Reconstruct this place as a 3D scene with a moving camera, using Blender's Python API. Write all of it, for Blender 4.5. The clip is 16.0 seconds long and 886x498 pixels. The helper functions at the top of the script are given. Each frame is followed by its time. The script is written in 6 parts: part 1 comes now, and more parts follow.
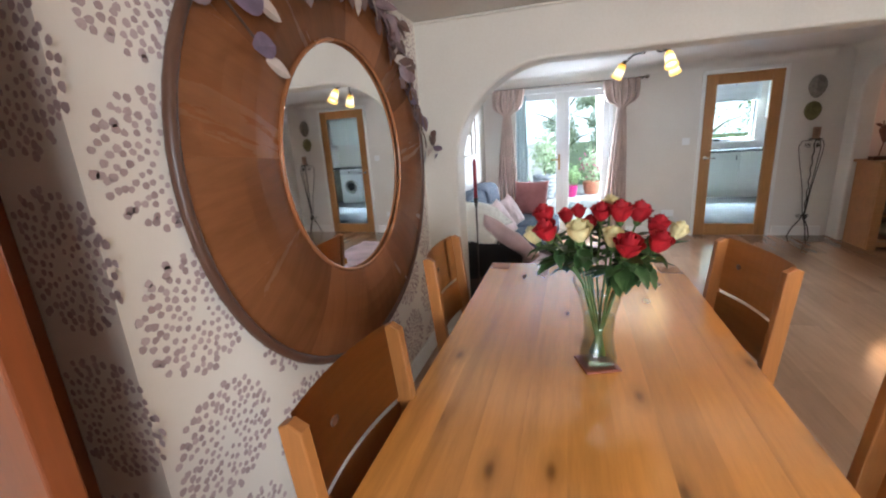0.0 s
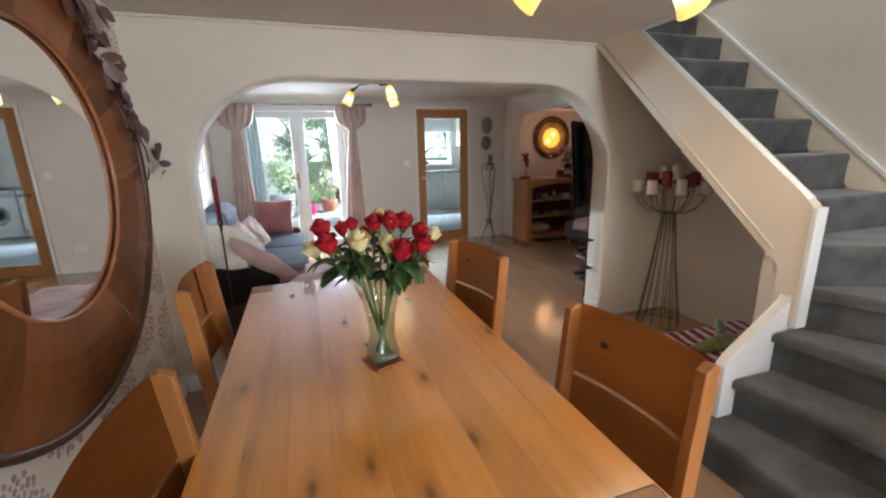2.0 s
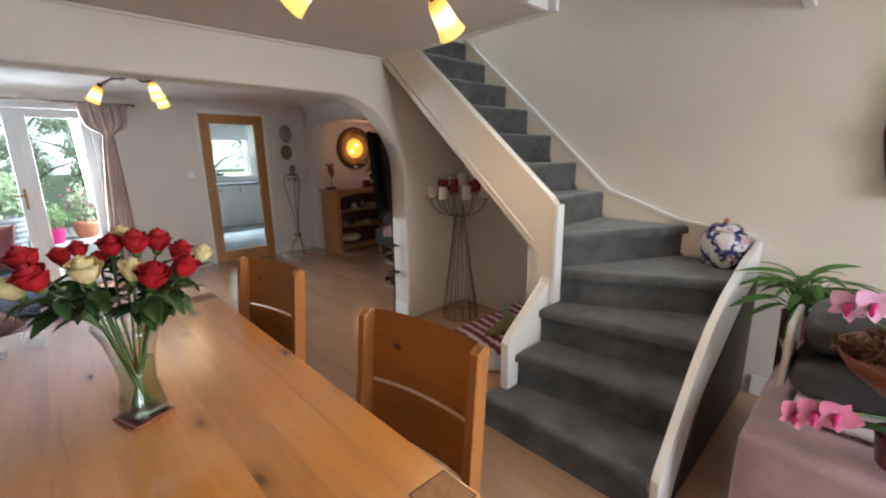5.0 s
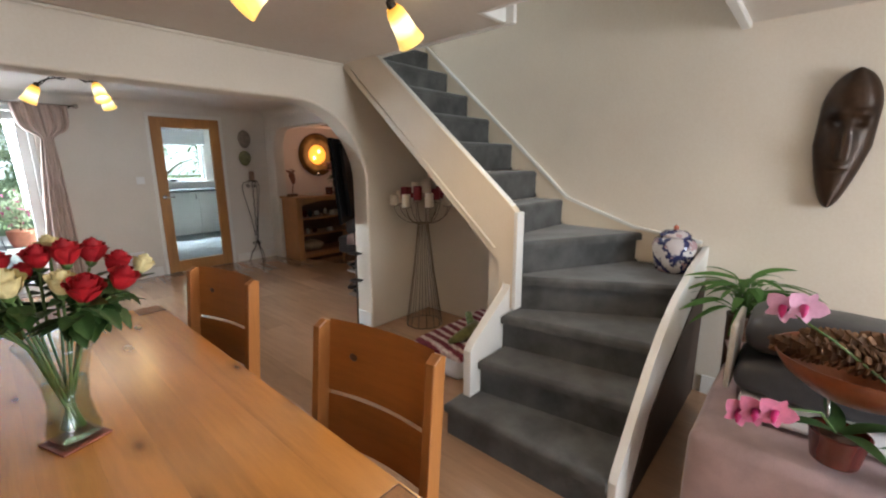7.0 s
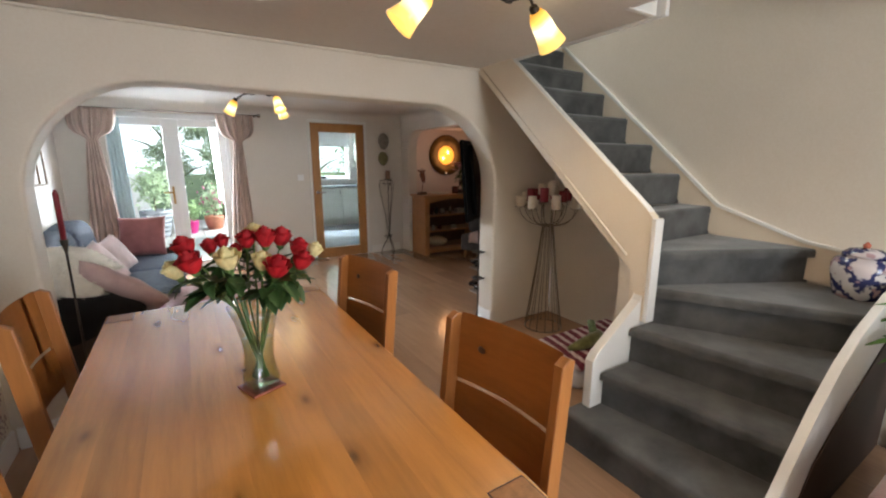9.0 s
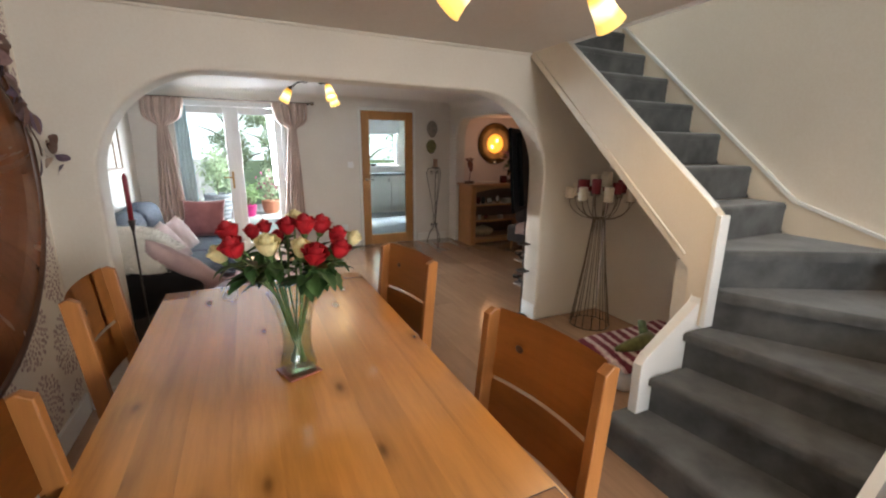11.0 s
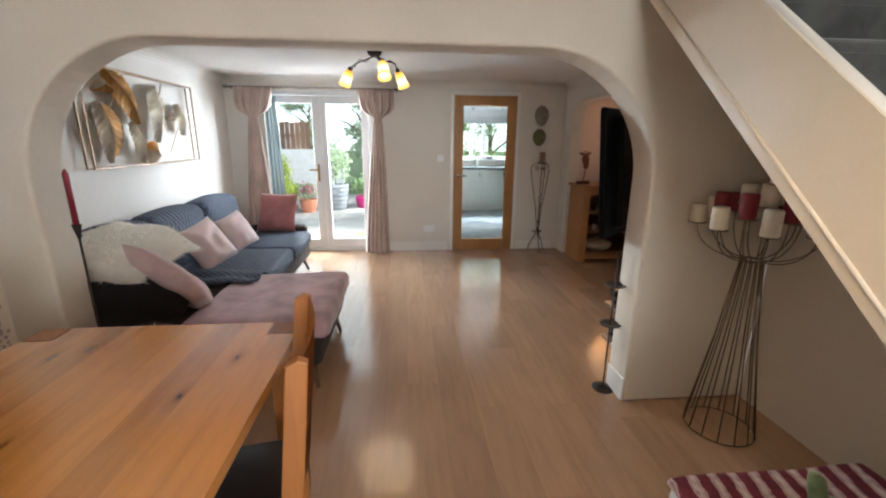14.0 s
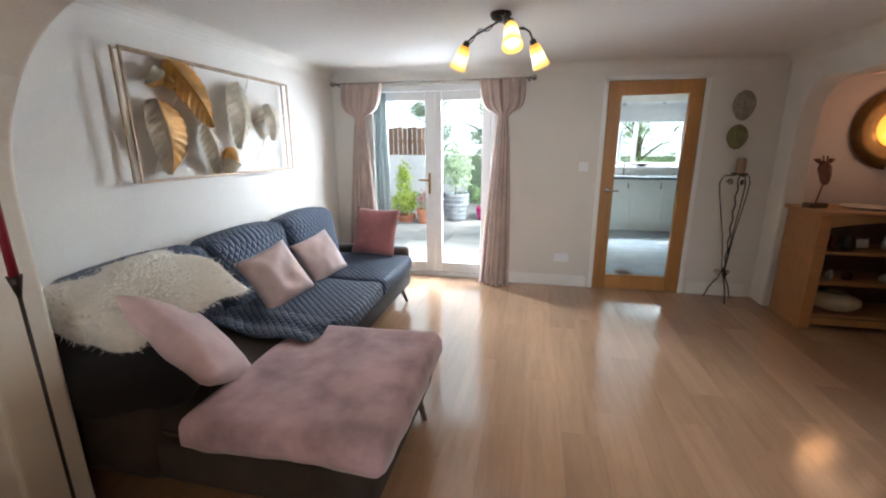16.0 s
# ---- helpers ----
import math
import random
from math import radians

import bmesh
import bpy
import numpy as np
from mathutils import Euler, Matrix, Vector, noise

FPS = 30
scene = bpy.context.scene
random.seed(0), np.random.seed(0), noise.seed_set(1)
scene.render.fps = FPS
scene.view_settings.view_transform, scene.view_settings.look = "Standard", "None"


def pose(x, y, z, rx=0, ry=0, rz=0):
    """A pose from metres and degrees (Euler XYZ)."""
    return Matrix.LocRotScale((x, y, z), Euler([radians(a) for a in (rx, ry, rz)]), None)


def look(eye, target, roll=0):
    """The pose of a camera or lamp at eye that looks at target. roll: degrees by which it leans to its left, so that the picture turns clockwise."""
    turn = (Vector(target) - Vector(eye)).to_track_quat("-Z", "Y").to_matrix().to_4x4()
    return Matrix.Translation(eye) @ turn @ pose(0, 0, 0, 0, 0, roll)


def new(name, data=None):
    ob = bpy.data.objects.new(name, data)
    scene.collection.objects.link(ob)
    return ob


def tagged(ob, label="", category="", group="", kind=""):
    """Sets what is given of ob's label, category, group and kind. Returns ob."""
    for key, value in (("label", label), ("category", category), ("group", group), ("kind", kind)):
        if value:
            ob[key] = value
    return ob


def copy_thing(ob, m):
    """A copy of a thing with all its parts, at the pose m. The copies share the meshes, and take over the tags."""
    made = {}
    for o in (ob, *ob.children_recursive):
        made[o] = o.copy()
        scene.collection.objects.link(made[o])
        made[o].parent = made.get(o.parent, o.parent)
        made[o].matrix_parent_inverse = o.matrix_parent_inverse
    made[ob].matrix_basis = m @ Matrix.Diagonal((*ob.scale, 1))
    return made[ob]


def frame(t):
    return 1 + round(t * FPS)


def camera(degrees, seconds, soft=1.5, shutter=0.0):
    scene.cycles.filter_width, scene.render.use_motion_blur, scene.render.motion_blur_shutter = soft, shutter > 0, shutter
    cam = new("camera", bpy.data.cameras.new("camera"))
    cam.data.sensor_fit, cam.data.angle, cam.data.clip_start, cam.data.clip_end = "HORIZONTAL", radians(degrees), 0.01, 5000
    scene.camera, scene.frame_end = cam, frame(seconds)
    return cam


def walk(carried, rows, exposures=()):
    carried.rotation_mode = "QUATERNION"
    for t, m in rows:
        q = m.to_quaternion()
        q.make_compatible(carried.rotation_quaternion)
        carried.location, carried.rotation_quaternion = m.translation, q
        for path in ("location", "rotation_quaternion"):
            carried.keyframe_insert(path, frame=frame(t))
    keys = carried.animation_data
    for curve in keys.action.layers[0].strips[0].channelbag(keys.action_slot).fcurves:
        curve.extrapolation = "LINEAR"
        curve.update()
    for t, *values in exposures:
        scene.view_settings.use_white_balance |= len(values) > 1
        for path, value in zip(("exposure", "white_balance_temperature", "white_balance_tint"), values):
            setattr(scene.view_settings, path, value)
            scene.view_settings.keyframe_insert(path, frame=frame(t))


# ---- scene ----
cam = camera(93.9, 16.0, 2.1)
PATH = [
    (0, (0.082, 0.018, 1.449), (-0.505, 1.86, 0.936), -3.8),
    (0.5, (-0.004, -0.001, 1.455), (-0.148, 1.927, 0.941), -4.0),
    (1, (-0.027, -0.022, 1.451), (0.184, 1.901, 0.945), -3.1),
    (1.5, (-0.034, -0.034, 1.451), (0.423, 1.85, 0.959), -1.9),
    (2, (-0.031, -0.038, 1.45), (0.579, 1.805, 0.97), -1.3),
    (2.5, (-0.017, -0.039, 1.448), (0.716, 1.76, 0.976), -1.0),
    (3, (0.0, -0.043, 1.443), (0.856, 1.704, 0.977), -1.0),
    (3.5, (0.019, -0.044, 1.441), (1.0, 1.636, 0.977), -1.1),
    (4, (0.039, -0.048, 1.439), (1.145, 1.553, 0.979), -1.2),
    (4.5, (0.053, -0.054, 1.436), (1.285, 1.455, 0.983), -1.0),
    (5, (0.068, -0.059, 1.434), (1.413, 1.353, 0.988), -0.8),
    (5.2, (0.077, -0.062, 1.433), (1.458, 1.317, 0.995), -0.5),
    (6.25, (0.086, -0.068, 1.434), (1.592, 1.169, 1.012), -0.3),
    (7.3, (0.094, -0.075, 1.435), (1.519, 1.27, 1.029), -0.0),
    (7.5, (0.08, -0.076, 1.437), (1.476, 1.299, 1.036), 0.2),
    (8, (0.059, -0.072, 1.435), (1.348, 1.404, 1.036), 0.3),
    (8.5, (0.037, -0.081, 1.445), (1.194, 1.498, 1.039), 0.1),
    (9, (0.025, -0.081, 1.448), (1.058, 1.581, 1.034), -0.0),
    (9.5, (0.003, -0.076, 1.449), (0.949, 1.636, 1.03), 0.5),
    (11.8, (0.237, 0.003, 1.448), (1.031, 1.772, 0.957), 0.0),
    (12, (0.326, 0.032, 1.45), (1.108, 1.805, 0.955), -0.1),
    (12.5, (0.516, 0.167, 1.449), (1.237, 1.964, 0.947), 0.0),
    (13, (0.713, 0.305, 1.444), (1.297, 2.148, 0.932), 0.3),
    (13.5, (0.903, 0.433, 1.445), (1.297, 2.326, 0.933), 0.6),
    (14, (1.004, 0.681, 1.453), (1.184, 2.606, 0.942), 0.5),
    (14.5, (1.063, 0.967, 1.446), (1.059, 2.903, 0.944), 0.4),
    (15, (1.074, 1.259, 1.43), (0.916, 3.192, 0.938), 0.2),
    (15.5, (1.004, 1.541, 1.438), (0.712, 3.459, 0.95), -0.1),
    (16, (0.993, 1.832, 1.435), (0.586, 3.728, 0.945), -0.2),
]
walk(cam, [(t, look(eye, target, roll)) for t, eye, target, roll in PATH], [(0, 1.25, 5750, 8), (0.6, 1.08, 5850, 8), (1.5, 1.02, 5950, 8), (5, 0.93, 6000, 8), (9, 0.93, 6300, 8), (12.5, 1.02, 6350, 8), (16, 1.06, 6100, 8)])

# ---- world, sun, large lights ----
world = bpy.data.worlds.new("world")
scene.world = world
world.use_nodes = True
wn = world.node_tree.nodes
sky = wn.new("ShaderNodeTexSky")
sky.sky_type = "NISHITA"
sky.sun_disc = False
sky.sun_elevation, sky.sun_rotation = radians(48), radians(100)
world.node_tree.links.new(sky.outputs[0], wn["Background"].inputs[0])
wn["Background"].inputs[1].default_value = 0.1


def lamp(name, kind, m, power, color, **kw):
    data = bpy.data.lights.new(name, kind)
    data.energy, data.color = power, color
    for k, v in kw.items():
        if k == "size":
            data.shape, data.size, data.size_y = "RECTANGLE", v[0], v[1]
        elif k == "angle":
            data.angle = v
        elif k == "radius":
            data.shadow_soft_size = v
        elif k == "cone":
            data.spot_size, data.spot_blend = v, 0.6
    ob = new(name, data)
    ob.matrix_world = m
    return ob


lamp("sun", "SUN", look((6, 2.4, 9), (0, 9, 0)), 1.15, (1.0, 0.95, 0.87), angle=radians(0.6))
lamp("sky_light_garden_east", "AREA", look((0.95, 7.2, 1.6), (-1.1, 3.4, 1.1)), 74, (0.86, 0.93, 1.0), size=(1.1, 1.5))
lamp("sky_light_garden_west", "AREA", look((-1.37, 7.3, 1.55), (2.2, 2.8, 0.4)), 135, (0.86, 0.93, 1.0), size=(0.7, 1.2))
lamp("sky_light_kitchen", "AREA", look((2.6, 10.35, 2.55), (2.6, 8.2, 0.9)), 620, (0.88, 0.95, 1.0), size=(1.8, 0.6))
lamp("sky_light_front_window", "AREA", look((1.55, -2.5, 1.35), (0.2, 0, 0.9)), 45, (0.97, 0.98, 1.0), size=(1.7, 1.2))
lamp("sky_light_landing", "AREA", look((2.5, 3.6, 4.4), (2.5, 1.2, 1.4)), 24, (0.90, 0.96, 1.0), size=(0.75, 0.75))


# ---- materials ----
class Mat:
    """A node material: base colour with two scales of variation, and fine relief."""

    def __init__(self, name, rough=0.6, metal=0.0):
        self.m = bpy.data.materials.new(name)
        self.m.use_nodes = True
        self.t = self.m.node_tree
        self.b = self.t.nodes["Principled BSDF"]
        self.b.inputs["Roughness"].default_value = rough
        self.b.inputs["Metallic"].default_value = metal
        self.co = self.n("ShaderNodeTexCoord").outputs["Object"]

    def n(self, kind, **kw):
        node = self.t.nodes.new(kind)
        for k, v in kw.items():
            node.inputs[k].default_value = v
        return node

    def link(self, a, b):
        self.t.links.new(a, b)

    def mapped(self, scale, rot=(0, 0, 0), co=None):
        mp = self.n("ShaderNodeMapping")
        mp.inputs["Scale"].default_value = scale
        mp.inputs["Rotation"].default_value = rot
        self.link(co or self.co, mp.inputs["Vector"])
        return mp.outputs[0]

    def noise(self, scale, detail=4.0, co=None, rough=0.55):
        nd = self.n("ShaderNodeTexNoise", Scale=scale, Detail=detail, Roughness=rough)
        self.link(co or self.co, nd.inputs["Vector"])
        return nd.outputs["Fac"]

    def ramp(self, fac, stops):
        r = self.n("ShaderNodeValToRGB")
        e = r.color_ramp.elements
        while len(e) < len(stops):
            e.new(0.5)
        for i, (p, c) in enumerate(stops):
            e[i].position, e[i].color = p, (*c, 1)
        self.link(fac, r.inputs[0])
        return r.outputs[0]

    def mix(self, fac, a, b, mode="MIX"):
        x = self.n("ShaderNodeMix")
        x.data_type, x.blend_type = "RGBA", mode
        for v, i in ((fac, 0), (a, 6), (b, 7)):
            if hasattr(v, "is_output"):
                self.link(v, x.inputs[i])
            elif i == 0:
                x.inputs[i].default_value = v
            else:
                x.inputs[i].default_value = (*v, 1)
        return x.outputs[2]

    def math(self, op, a, b=0.0):
        x = self.n("ShaderNodeMath")
        x.operation = op
        for v, i in ((a, 0), (b, 1)):
            if hasattr(v, "is_output"):
                self.link(v, x.inputs[i])
            else:
                x.inputs[i].default_value = v
        return x.outputs[0]

    def color(self, out):
        self.link(out, self.b.inputs["Base Color"])
        return self

    def rough(self, out):
        self.link(out, self.b.inputs["Roughness"])
        return self

    def bump(self, out, strength=0.2, dist=0.005):
        bp = self.n("ShaderNodeBump", Strength=strength, Distance=dist)
        self.link(out, bp.inputs["Height"])
        self.link(bp.outputs[0], self.b.inputs["Normal"])
        return self


def dark(c, f):
    return tuple(v * f for v in c)


def plain(name, c, rough=0.6, metal=0.0, var=0.15, scale=8.0, bump=0.1, fine=120.0, dist=0.002):
    """A surface of one colour with soft blotches, fine grain and slight relief."""
    k = Mat(name, rough, metal)
    big = k.ramp(k.noise(scale), [(0.3, dark(c, 1 - var)), (0.7, dark(c, 1 + var * 0.5))])
    g = k.noise(fine, 3)
    k.color(k.mix(0.12, big, g, "OVERLAY"))
    k.bump(g, bump, dist)
    return k.m


def wood(name, c, rough=0.35, axis="y", scale=1.0, contrast=0.35, knots=True, rand=0.25, shine=0.12):
    """Timber with grain along one axis, staves told apart by chance per object, and a few knots."""
    k = Mat(name, rough)
    s = {"x": (1.2, 14, 14), "y": (14, 1.2, 14), "z": (14, 14, 1.2)}[axis]
    info = k.n("ShaderNodeObjectInfo")
    off = k.n("ShaderNodeVectorMath")
    off.operation = "ADD"
    k.link(k.co, off.inputs[0])
    comb = k.n("ShaderNodeCombineXYZ")
    r10 = k.math("MULTIPLY", info.outputs["Random"], 13.0)
    for i in range(3):
        k.link(r10, comb.inputs[i])
    k.link(comb.outputs[0], off.inputs[1])
    co = k.mapped(tuple(v * scale for v in s), co=off.outputs[0])
    g1 = k.noise(1.0, 6, co, 0.6)
    g2 = k.noise(5.0, 4, co, 0.7)
    col = k.ramp(g1, [(0.25, dark(c, 1 - contrast)), (0.5, c), (0.78, dark(c, 1 + contrast * 0.35))])
    col = k.mix(0.22, col, k.ramp(g2, [(0.35, dark(c, 0.55)), (0.6, dark(c, 1.15))]))
    if knots:
        v = k.n("ShaderNodeTexVoronoi", Scale=4.2 * scale)
        v.voronoi_dimensions = "2D"
        sk = {"x": (0.55, 1.3, 1.3), "y": (1.3, 0.55, 1.3), "z": (1.3, 1.3, 0.55)}[axis]
        k.link(k.mapped(sk, co=off.outputs[0]), v.inputs["Vector"])
        kn = k.ramp(v.outputs["Distance"], [(0.012, (1, 1, 1)), (0.05, (0.35, 0.35, 0.35)), (0.12, (0, 0, 0))])
        col = k.mix(k.math("MULTIPLY", kn, 0.8), col, dark(c, 0.22))
    tint = k.ramp(info.outputs["Random"], [(0.0, (1 - rand,) * 3), (1.0, (1 + rand * 0.35,) * 3)])
    k.color(k.mix(1.0, col, tint, "MULTIPLY"))
    k.rough(k.math("ADD", k.math("MULTIPLY", g1, shine), rough - shine / 2))
    k.bump(g2, 0.08, 0.002)
    return k.m


def glass(name, c=(1, 1, 1), rough=0.0, ior=1.45):
    k = Mat(name, rough)
    k.b.inputs["Transmission Weight"].default_value = 1.0
    k.b.inputs["IOR"].default_value = ior
    k.b.inputs["Base Color"].default_value = (*c, 1)
    return k.m


def glow(name, c, power):
    k = Mat(name, 0.5)
    k.b.inputs["Base Color"].default_value = (*c, 1)
    k.b.inputs["Emission Color"].default_value = (*c, 1)
    k.b.inputs["Emission Strength"].default_value = power
    return k.m


def velvet(name, c, scale=7.0, spread=0.3, rough=0.85, sheen=0.35):
    k = Mat(name, rough)
    a = k.noise(scale, 5)
    k.color(k.mix(0.1, k.ramp(a, [(0.32, dark(c, 1 - spread)), (0.66, dark(c, 1 + spread * 0.4))]), k.noise(260, 2), "OVERLAY"))
    k.b.inputs["Sheen Weight"].default_value = sheen
    k.b.inputs["Sheen Roughness"].default_value = 0.4
    k.bump(k.noise(180, 2), 0.25, 0.002)
    return k.m


M_WALL = plain("cream wall paint", (0.70, 0.635, 0.54), 0.62, var=0.05, scale=1.6, bump=0.12, fine=70)
M_WALL_COOL = plain("white wall paint", (0.71, 0.675, 0.625), 0.6, var=0.05, scale=1.6, bump=0.12, fine=70)
M_WALL_PINK = plain("blush wall paint", (0.72, 0.61, 0.56), 0.62, var=0.05, scale=1.6, bump=0.12, fine=70)
M_CEIL = plain("ceiling paint", (0.74, 0.71, 0.68), 0.7, var=0.04, scale=1.2, bump=0.25, fine=45)
M_CEIL_DINING = plain("cream papered ceiling", (0.66, 0.605, 0.54), 0.75, var=0.05, scale=1.2, bump=0.3, fine=45)
M_TRIM = plain("white gloss paint", (0.80, 0.79, 0.76), 0.3, var=0.04, scale=3, bump=0.05)
M_CREAMTRIM = plain("cream gloss paint", (0.78, 0.69, 0.56), 0.33, var=0.05, scale=3, bump=0.05)
M_UPVC = plain("white plastic frame", (0.82, 0.83, 0.84), 0.28, var=0.03, scale=3, bump=0.03)
M_CARPET = velvet("grey cut pile carpet", (0.094, 0.095, 0.094), 6.0, 0.5, 0.95)
M_PLANK = wood("oak laminate", (0.47, 0.288, 0.175), 0.15, "y", 0.38, 0.18, False, 0.16, 0.04)
fb = M_PLANK.node_tree.nodes["Principled BSDF"]
fb.inputs["Coat Weight"].default_value, fb.inputs["Coat Roughness"].default_value = 0.7, 0.12
fb.inputs["Coat IOR"].default_value = 1.6
M_OAK = wood("golden oak", (0.44, 0.205, 0.055), 0.4, "z", 1.0, 0.22, False, 0.1)
M_PINE_Y = wood("honey pine table", (0.66, 0.29, 0.062), 0.24, "y", 0.6, 0.55, True, 0.18)
pb = M_PINE_Y.node_tree.nodes["Principled BSDF"]
pb.inputs["Coat Weight"].default_value, pb.inputs["Coat Roughness"].default_value = 1.0, 0.16
pb.inputs["Coat IOR"].default_value = 2.05
M_PINE_Z = wood("honey pine upright", (0.38, 0.150, 0.038), 0.36, "z", 0.8, 0.35, False, 0.15)
M_PINE_B = wood("honey pine chair back", (0.42, 0.165, 0.038), 0.34, "y", 0.6, 0.35, True, 0.2)
M_OAKCAB = wood("light oak cabinet", (0.43, 0.20, 0.072), 0.42, "x", 0.9, 0.25, False, 0.12)
M_DARKWOOD = wood("dark walnut", (0.10, 0.045, 0.025), 0.4, "z", 1.0, 0.35, False, 0.1)
M_RED_WOOD = wood("red-brown varnished wood", (0.20, 0.05, 0.012), 0.35, "z", 0.8, 0.3, False, 0.1)
M_MIRRORWOOD = wood("mango wood segments", (0.36, 0.135, 0.050), 0.26, "z", 0.4, 0.3, False, 0.3)
M_MIRROR = plain("silvered mirror", (0.92, 0.93, 0.93), 0.015, 1.0, 0.0, 1, 0.0)
M_GLASS = glass("clear glass")
M_PANE = glass("window pane", (0.97, 1.0, 0.99), 0.0, 1.05)
M_BLACK_GLOSS = plain("black gloss plastic", (0.012, 0.011, 0.011), 0.14, var=0.1, bump=0.0)
M_BLACK = plain("matt black", (0.016, 0.015, 0.015), 0.55, var=0.1)
M_IRON = plain("dark wrought iron", (0.055, 0.045, 0.038), 0.45, 0.8, 0.25, 20, 0.2)
M_WIRE = plain("bronzed wire", (0.22, 0.17, 0.12), 0.35, 0.9, 0.2, 20, 0.1)
M_CHROME = plain("brushed steel", (0.55, 0.54, 0.52), 0.25, 0.95, 0.08, 20, 0.05)
M_BRASS = plain("antique brass", (0.42, 0.24, 0.07), 0.3, 0.9, 0.3, 9, 0.1)
M_LEATHER = plain("black leather", (0.018, 0.017, 0.018), 0.35, var=0.2, scale=15, bump=0.3, fine=90)


# ---- geometry helpers ----
def shell():
    return bmesh.new()


def box(bm, x0, x1, y0, y1, z0, z1, bevel=0.0, seg=2, m=None):
    """A box in bm, its edges rounded by bevel, moved by m."""
    r = bmesh.ops.create_cube(bm, size=1.0)
    vs = r["verts"]
    for v in vs:
        v.co = Vector((x0 + (v.co.x + 0.5) * (x1 - x0), y0 + (v.co.y + 0.5) * (y1 - y0), z0 + (v.co.z + 0.5) * (z1 - z0)))
    if m is not None:
        for v in vs:
            v.co = m @ v.co
    if bevel:
        es = {e for v in vs for e in v.link_edges}
        bmesh.ops.bevel(bm, geom=list(es), offset=bevel, segments=seg, affect="EDGES", profile=0.5)
    return bm


def prism(bm, outline, depth, m=None, bevel=0.0, seg=2):
    """A flat outline of (u, v) pairs in the xz plane, pushed along y by depth."""
    a = [bm.verts.new((u, 0, v)) for u, v in outline]
    b = [bm.verts.new((u, depth, v)) for u, v in outline]
    n = len(a)
    bm.faces.new(a)
    bm.faces.new(b[::-1])
    for i in range(n):
        bm.faces.new((a[(i + 1) % n], a[i], b[i], b[(i + 1) % n]))
    if bevel:
        es = [e for e in bm.edges if (e.verts[0] in a) == (e.verts[1] in a) and e.verts[0] in a + b]
        bmesh.ops.bevel(bm, geom=es, offset=bevel, segments=seg, affect="EDGES", profile=0.5)
    if m is not None:
        for v in bm.verts:
            v.co = m @ v.co
    bmesh.ops.recalc_face_normals(bm, faces=bm.faces[:])
    return bm


def tube(bm, pts, r, sides=8, closed=False):
    """A round bar through pts; r is one radius or one for each point."""
    pts = [Vector(p) for p in pts]
    rings = []
    n = len(pts)
    ref = Vector((0.13, 0.31, 0.94)).normalized()
    for i, p in enumerate(pts):
        if closed:
            d = pts[(i + 1) % n] - pts[i - 1]
        else:
            d = pts[min(i + 1, n - 1)] - pts[max(i - 1, 0)]
        d = d.normalized() if d.length > 1e-9 else Vector((0, 0, 1))
        u = d.cross(ref)
        u = u.normalized() if u.length > 1e-3 else d.orthogonal().normalized()
        w = d.cross(u)
        rr = r[i] if isinstance(r, (list, tuple)) else r
        rings.append([bm.verts.new(p + rr * (math.cos(2 * math.pi * k / sides) * u + math.sin(2 * math.pi * k / sides) * w)) for k in range(sides)])
    for i in range(n if closed else n - 1):
        a, b = rings[i], rings[(i + 1) % n]
        for k in range(sides):
            bm.faces.new((a[k], a[(k + 1) % sides], b[(k + 1) % sides], b[k]))
    if not closed:
        bm.faces.new(rings[0][::-1])
        bm.faces.new(rings[-1])
    return bm


def lathe(bm, profile, sides=24, m=None, cap=True):
    """A turned body about z from (radius, height) pairs."""
    rings = []
    for r, z in profile:
        rings.append([bm.verts.new((r * math.cos(2 * math.pi * k / sides), r * math.sin(2 * math.pi * k / sides), z)) for k in range(sides)])
    made = [v for ring in rings for v in ring]
    for a, b in zip(rings, rings[1:]):
        for k in range(sides):
            bm.faces.new((a[k], a[(k + 1) % sides], b[(k + 1) % sides], b[k]))
    if cap:
        bm.faces.new(rings[0][::-1])
        bm.faces.new(rings[-1])
    if m is not None:
        for v in made:
            v.co = m @ v.co
    return bm


def grid(bm, nu, nv, f, closed_u=False):
    """A sheet of points f(u, v), u and v from 0 to 1."""
    vs = [[bm.verts.new(f(i / nu, j / nv)) for j in range(nv + 1)] for i in range(nu if closed_u else nu + 1)]
    for i in range(nu):
        a, b = vs[i], vs[(i + 1) % len(vs)]
        for j in range(nv):
            bm.faces.new((a[j], b[j], b[j + 1], a[j + 1]))
    return bm


def mesh(name, bm, mat, smooth=False):
    me = bpy.data.meshes.new(name)
    bm.to_mesh(me)
    bm.free()
    me.materials.append(mat)
    if smooth:
        for p in me.polygons:
            p.use_smooth = True
    return me


def part(name, bm, mat, parent, label="", smooth=False, m=None):
    """One mesh object under a thing or a part; m is its pose in its parent."""
    ob = new(name, mesh(name, bm, mat, smooth))
    ob.parent = parent
    if m is not None:
        ob.matrix_local = m
    if label:
        ob["label"] = label
    return ob


def thing(name, m, label, category, group=""):
    ob = new(name)
    ob.empty_display_size = 0.1
    ob.matrix_world = m
    return tagged(ob, label, category, group)


def solo(name, bm, mat, label, category, group="", smooth=False, m=None, kind=""):
    ob = new(name, mesh(name, bm, mat, smooth))
    if m is not None:
        ob.matrix_world = m
    return tagged(ob, label, category, group, kind)


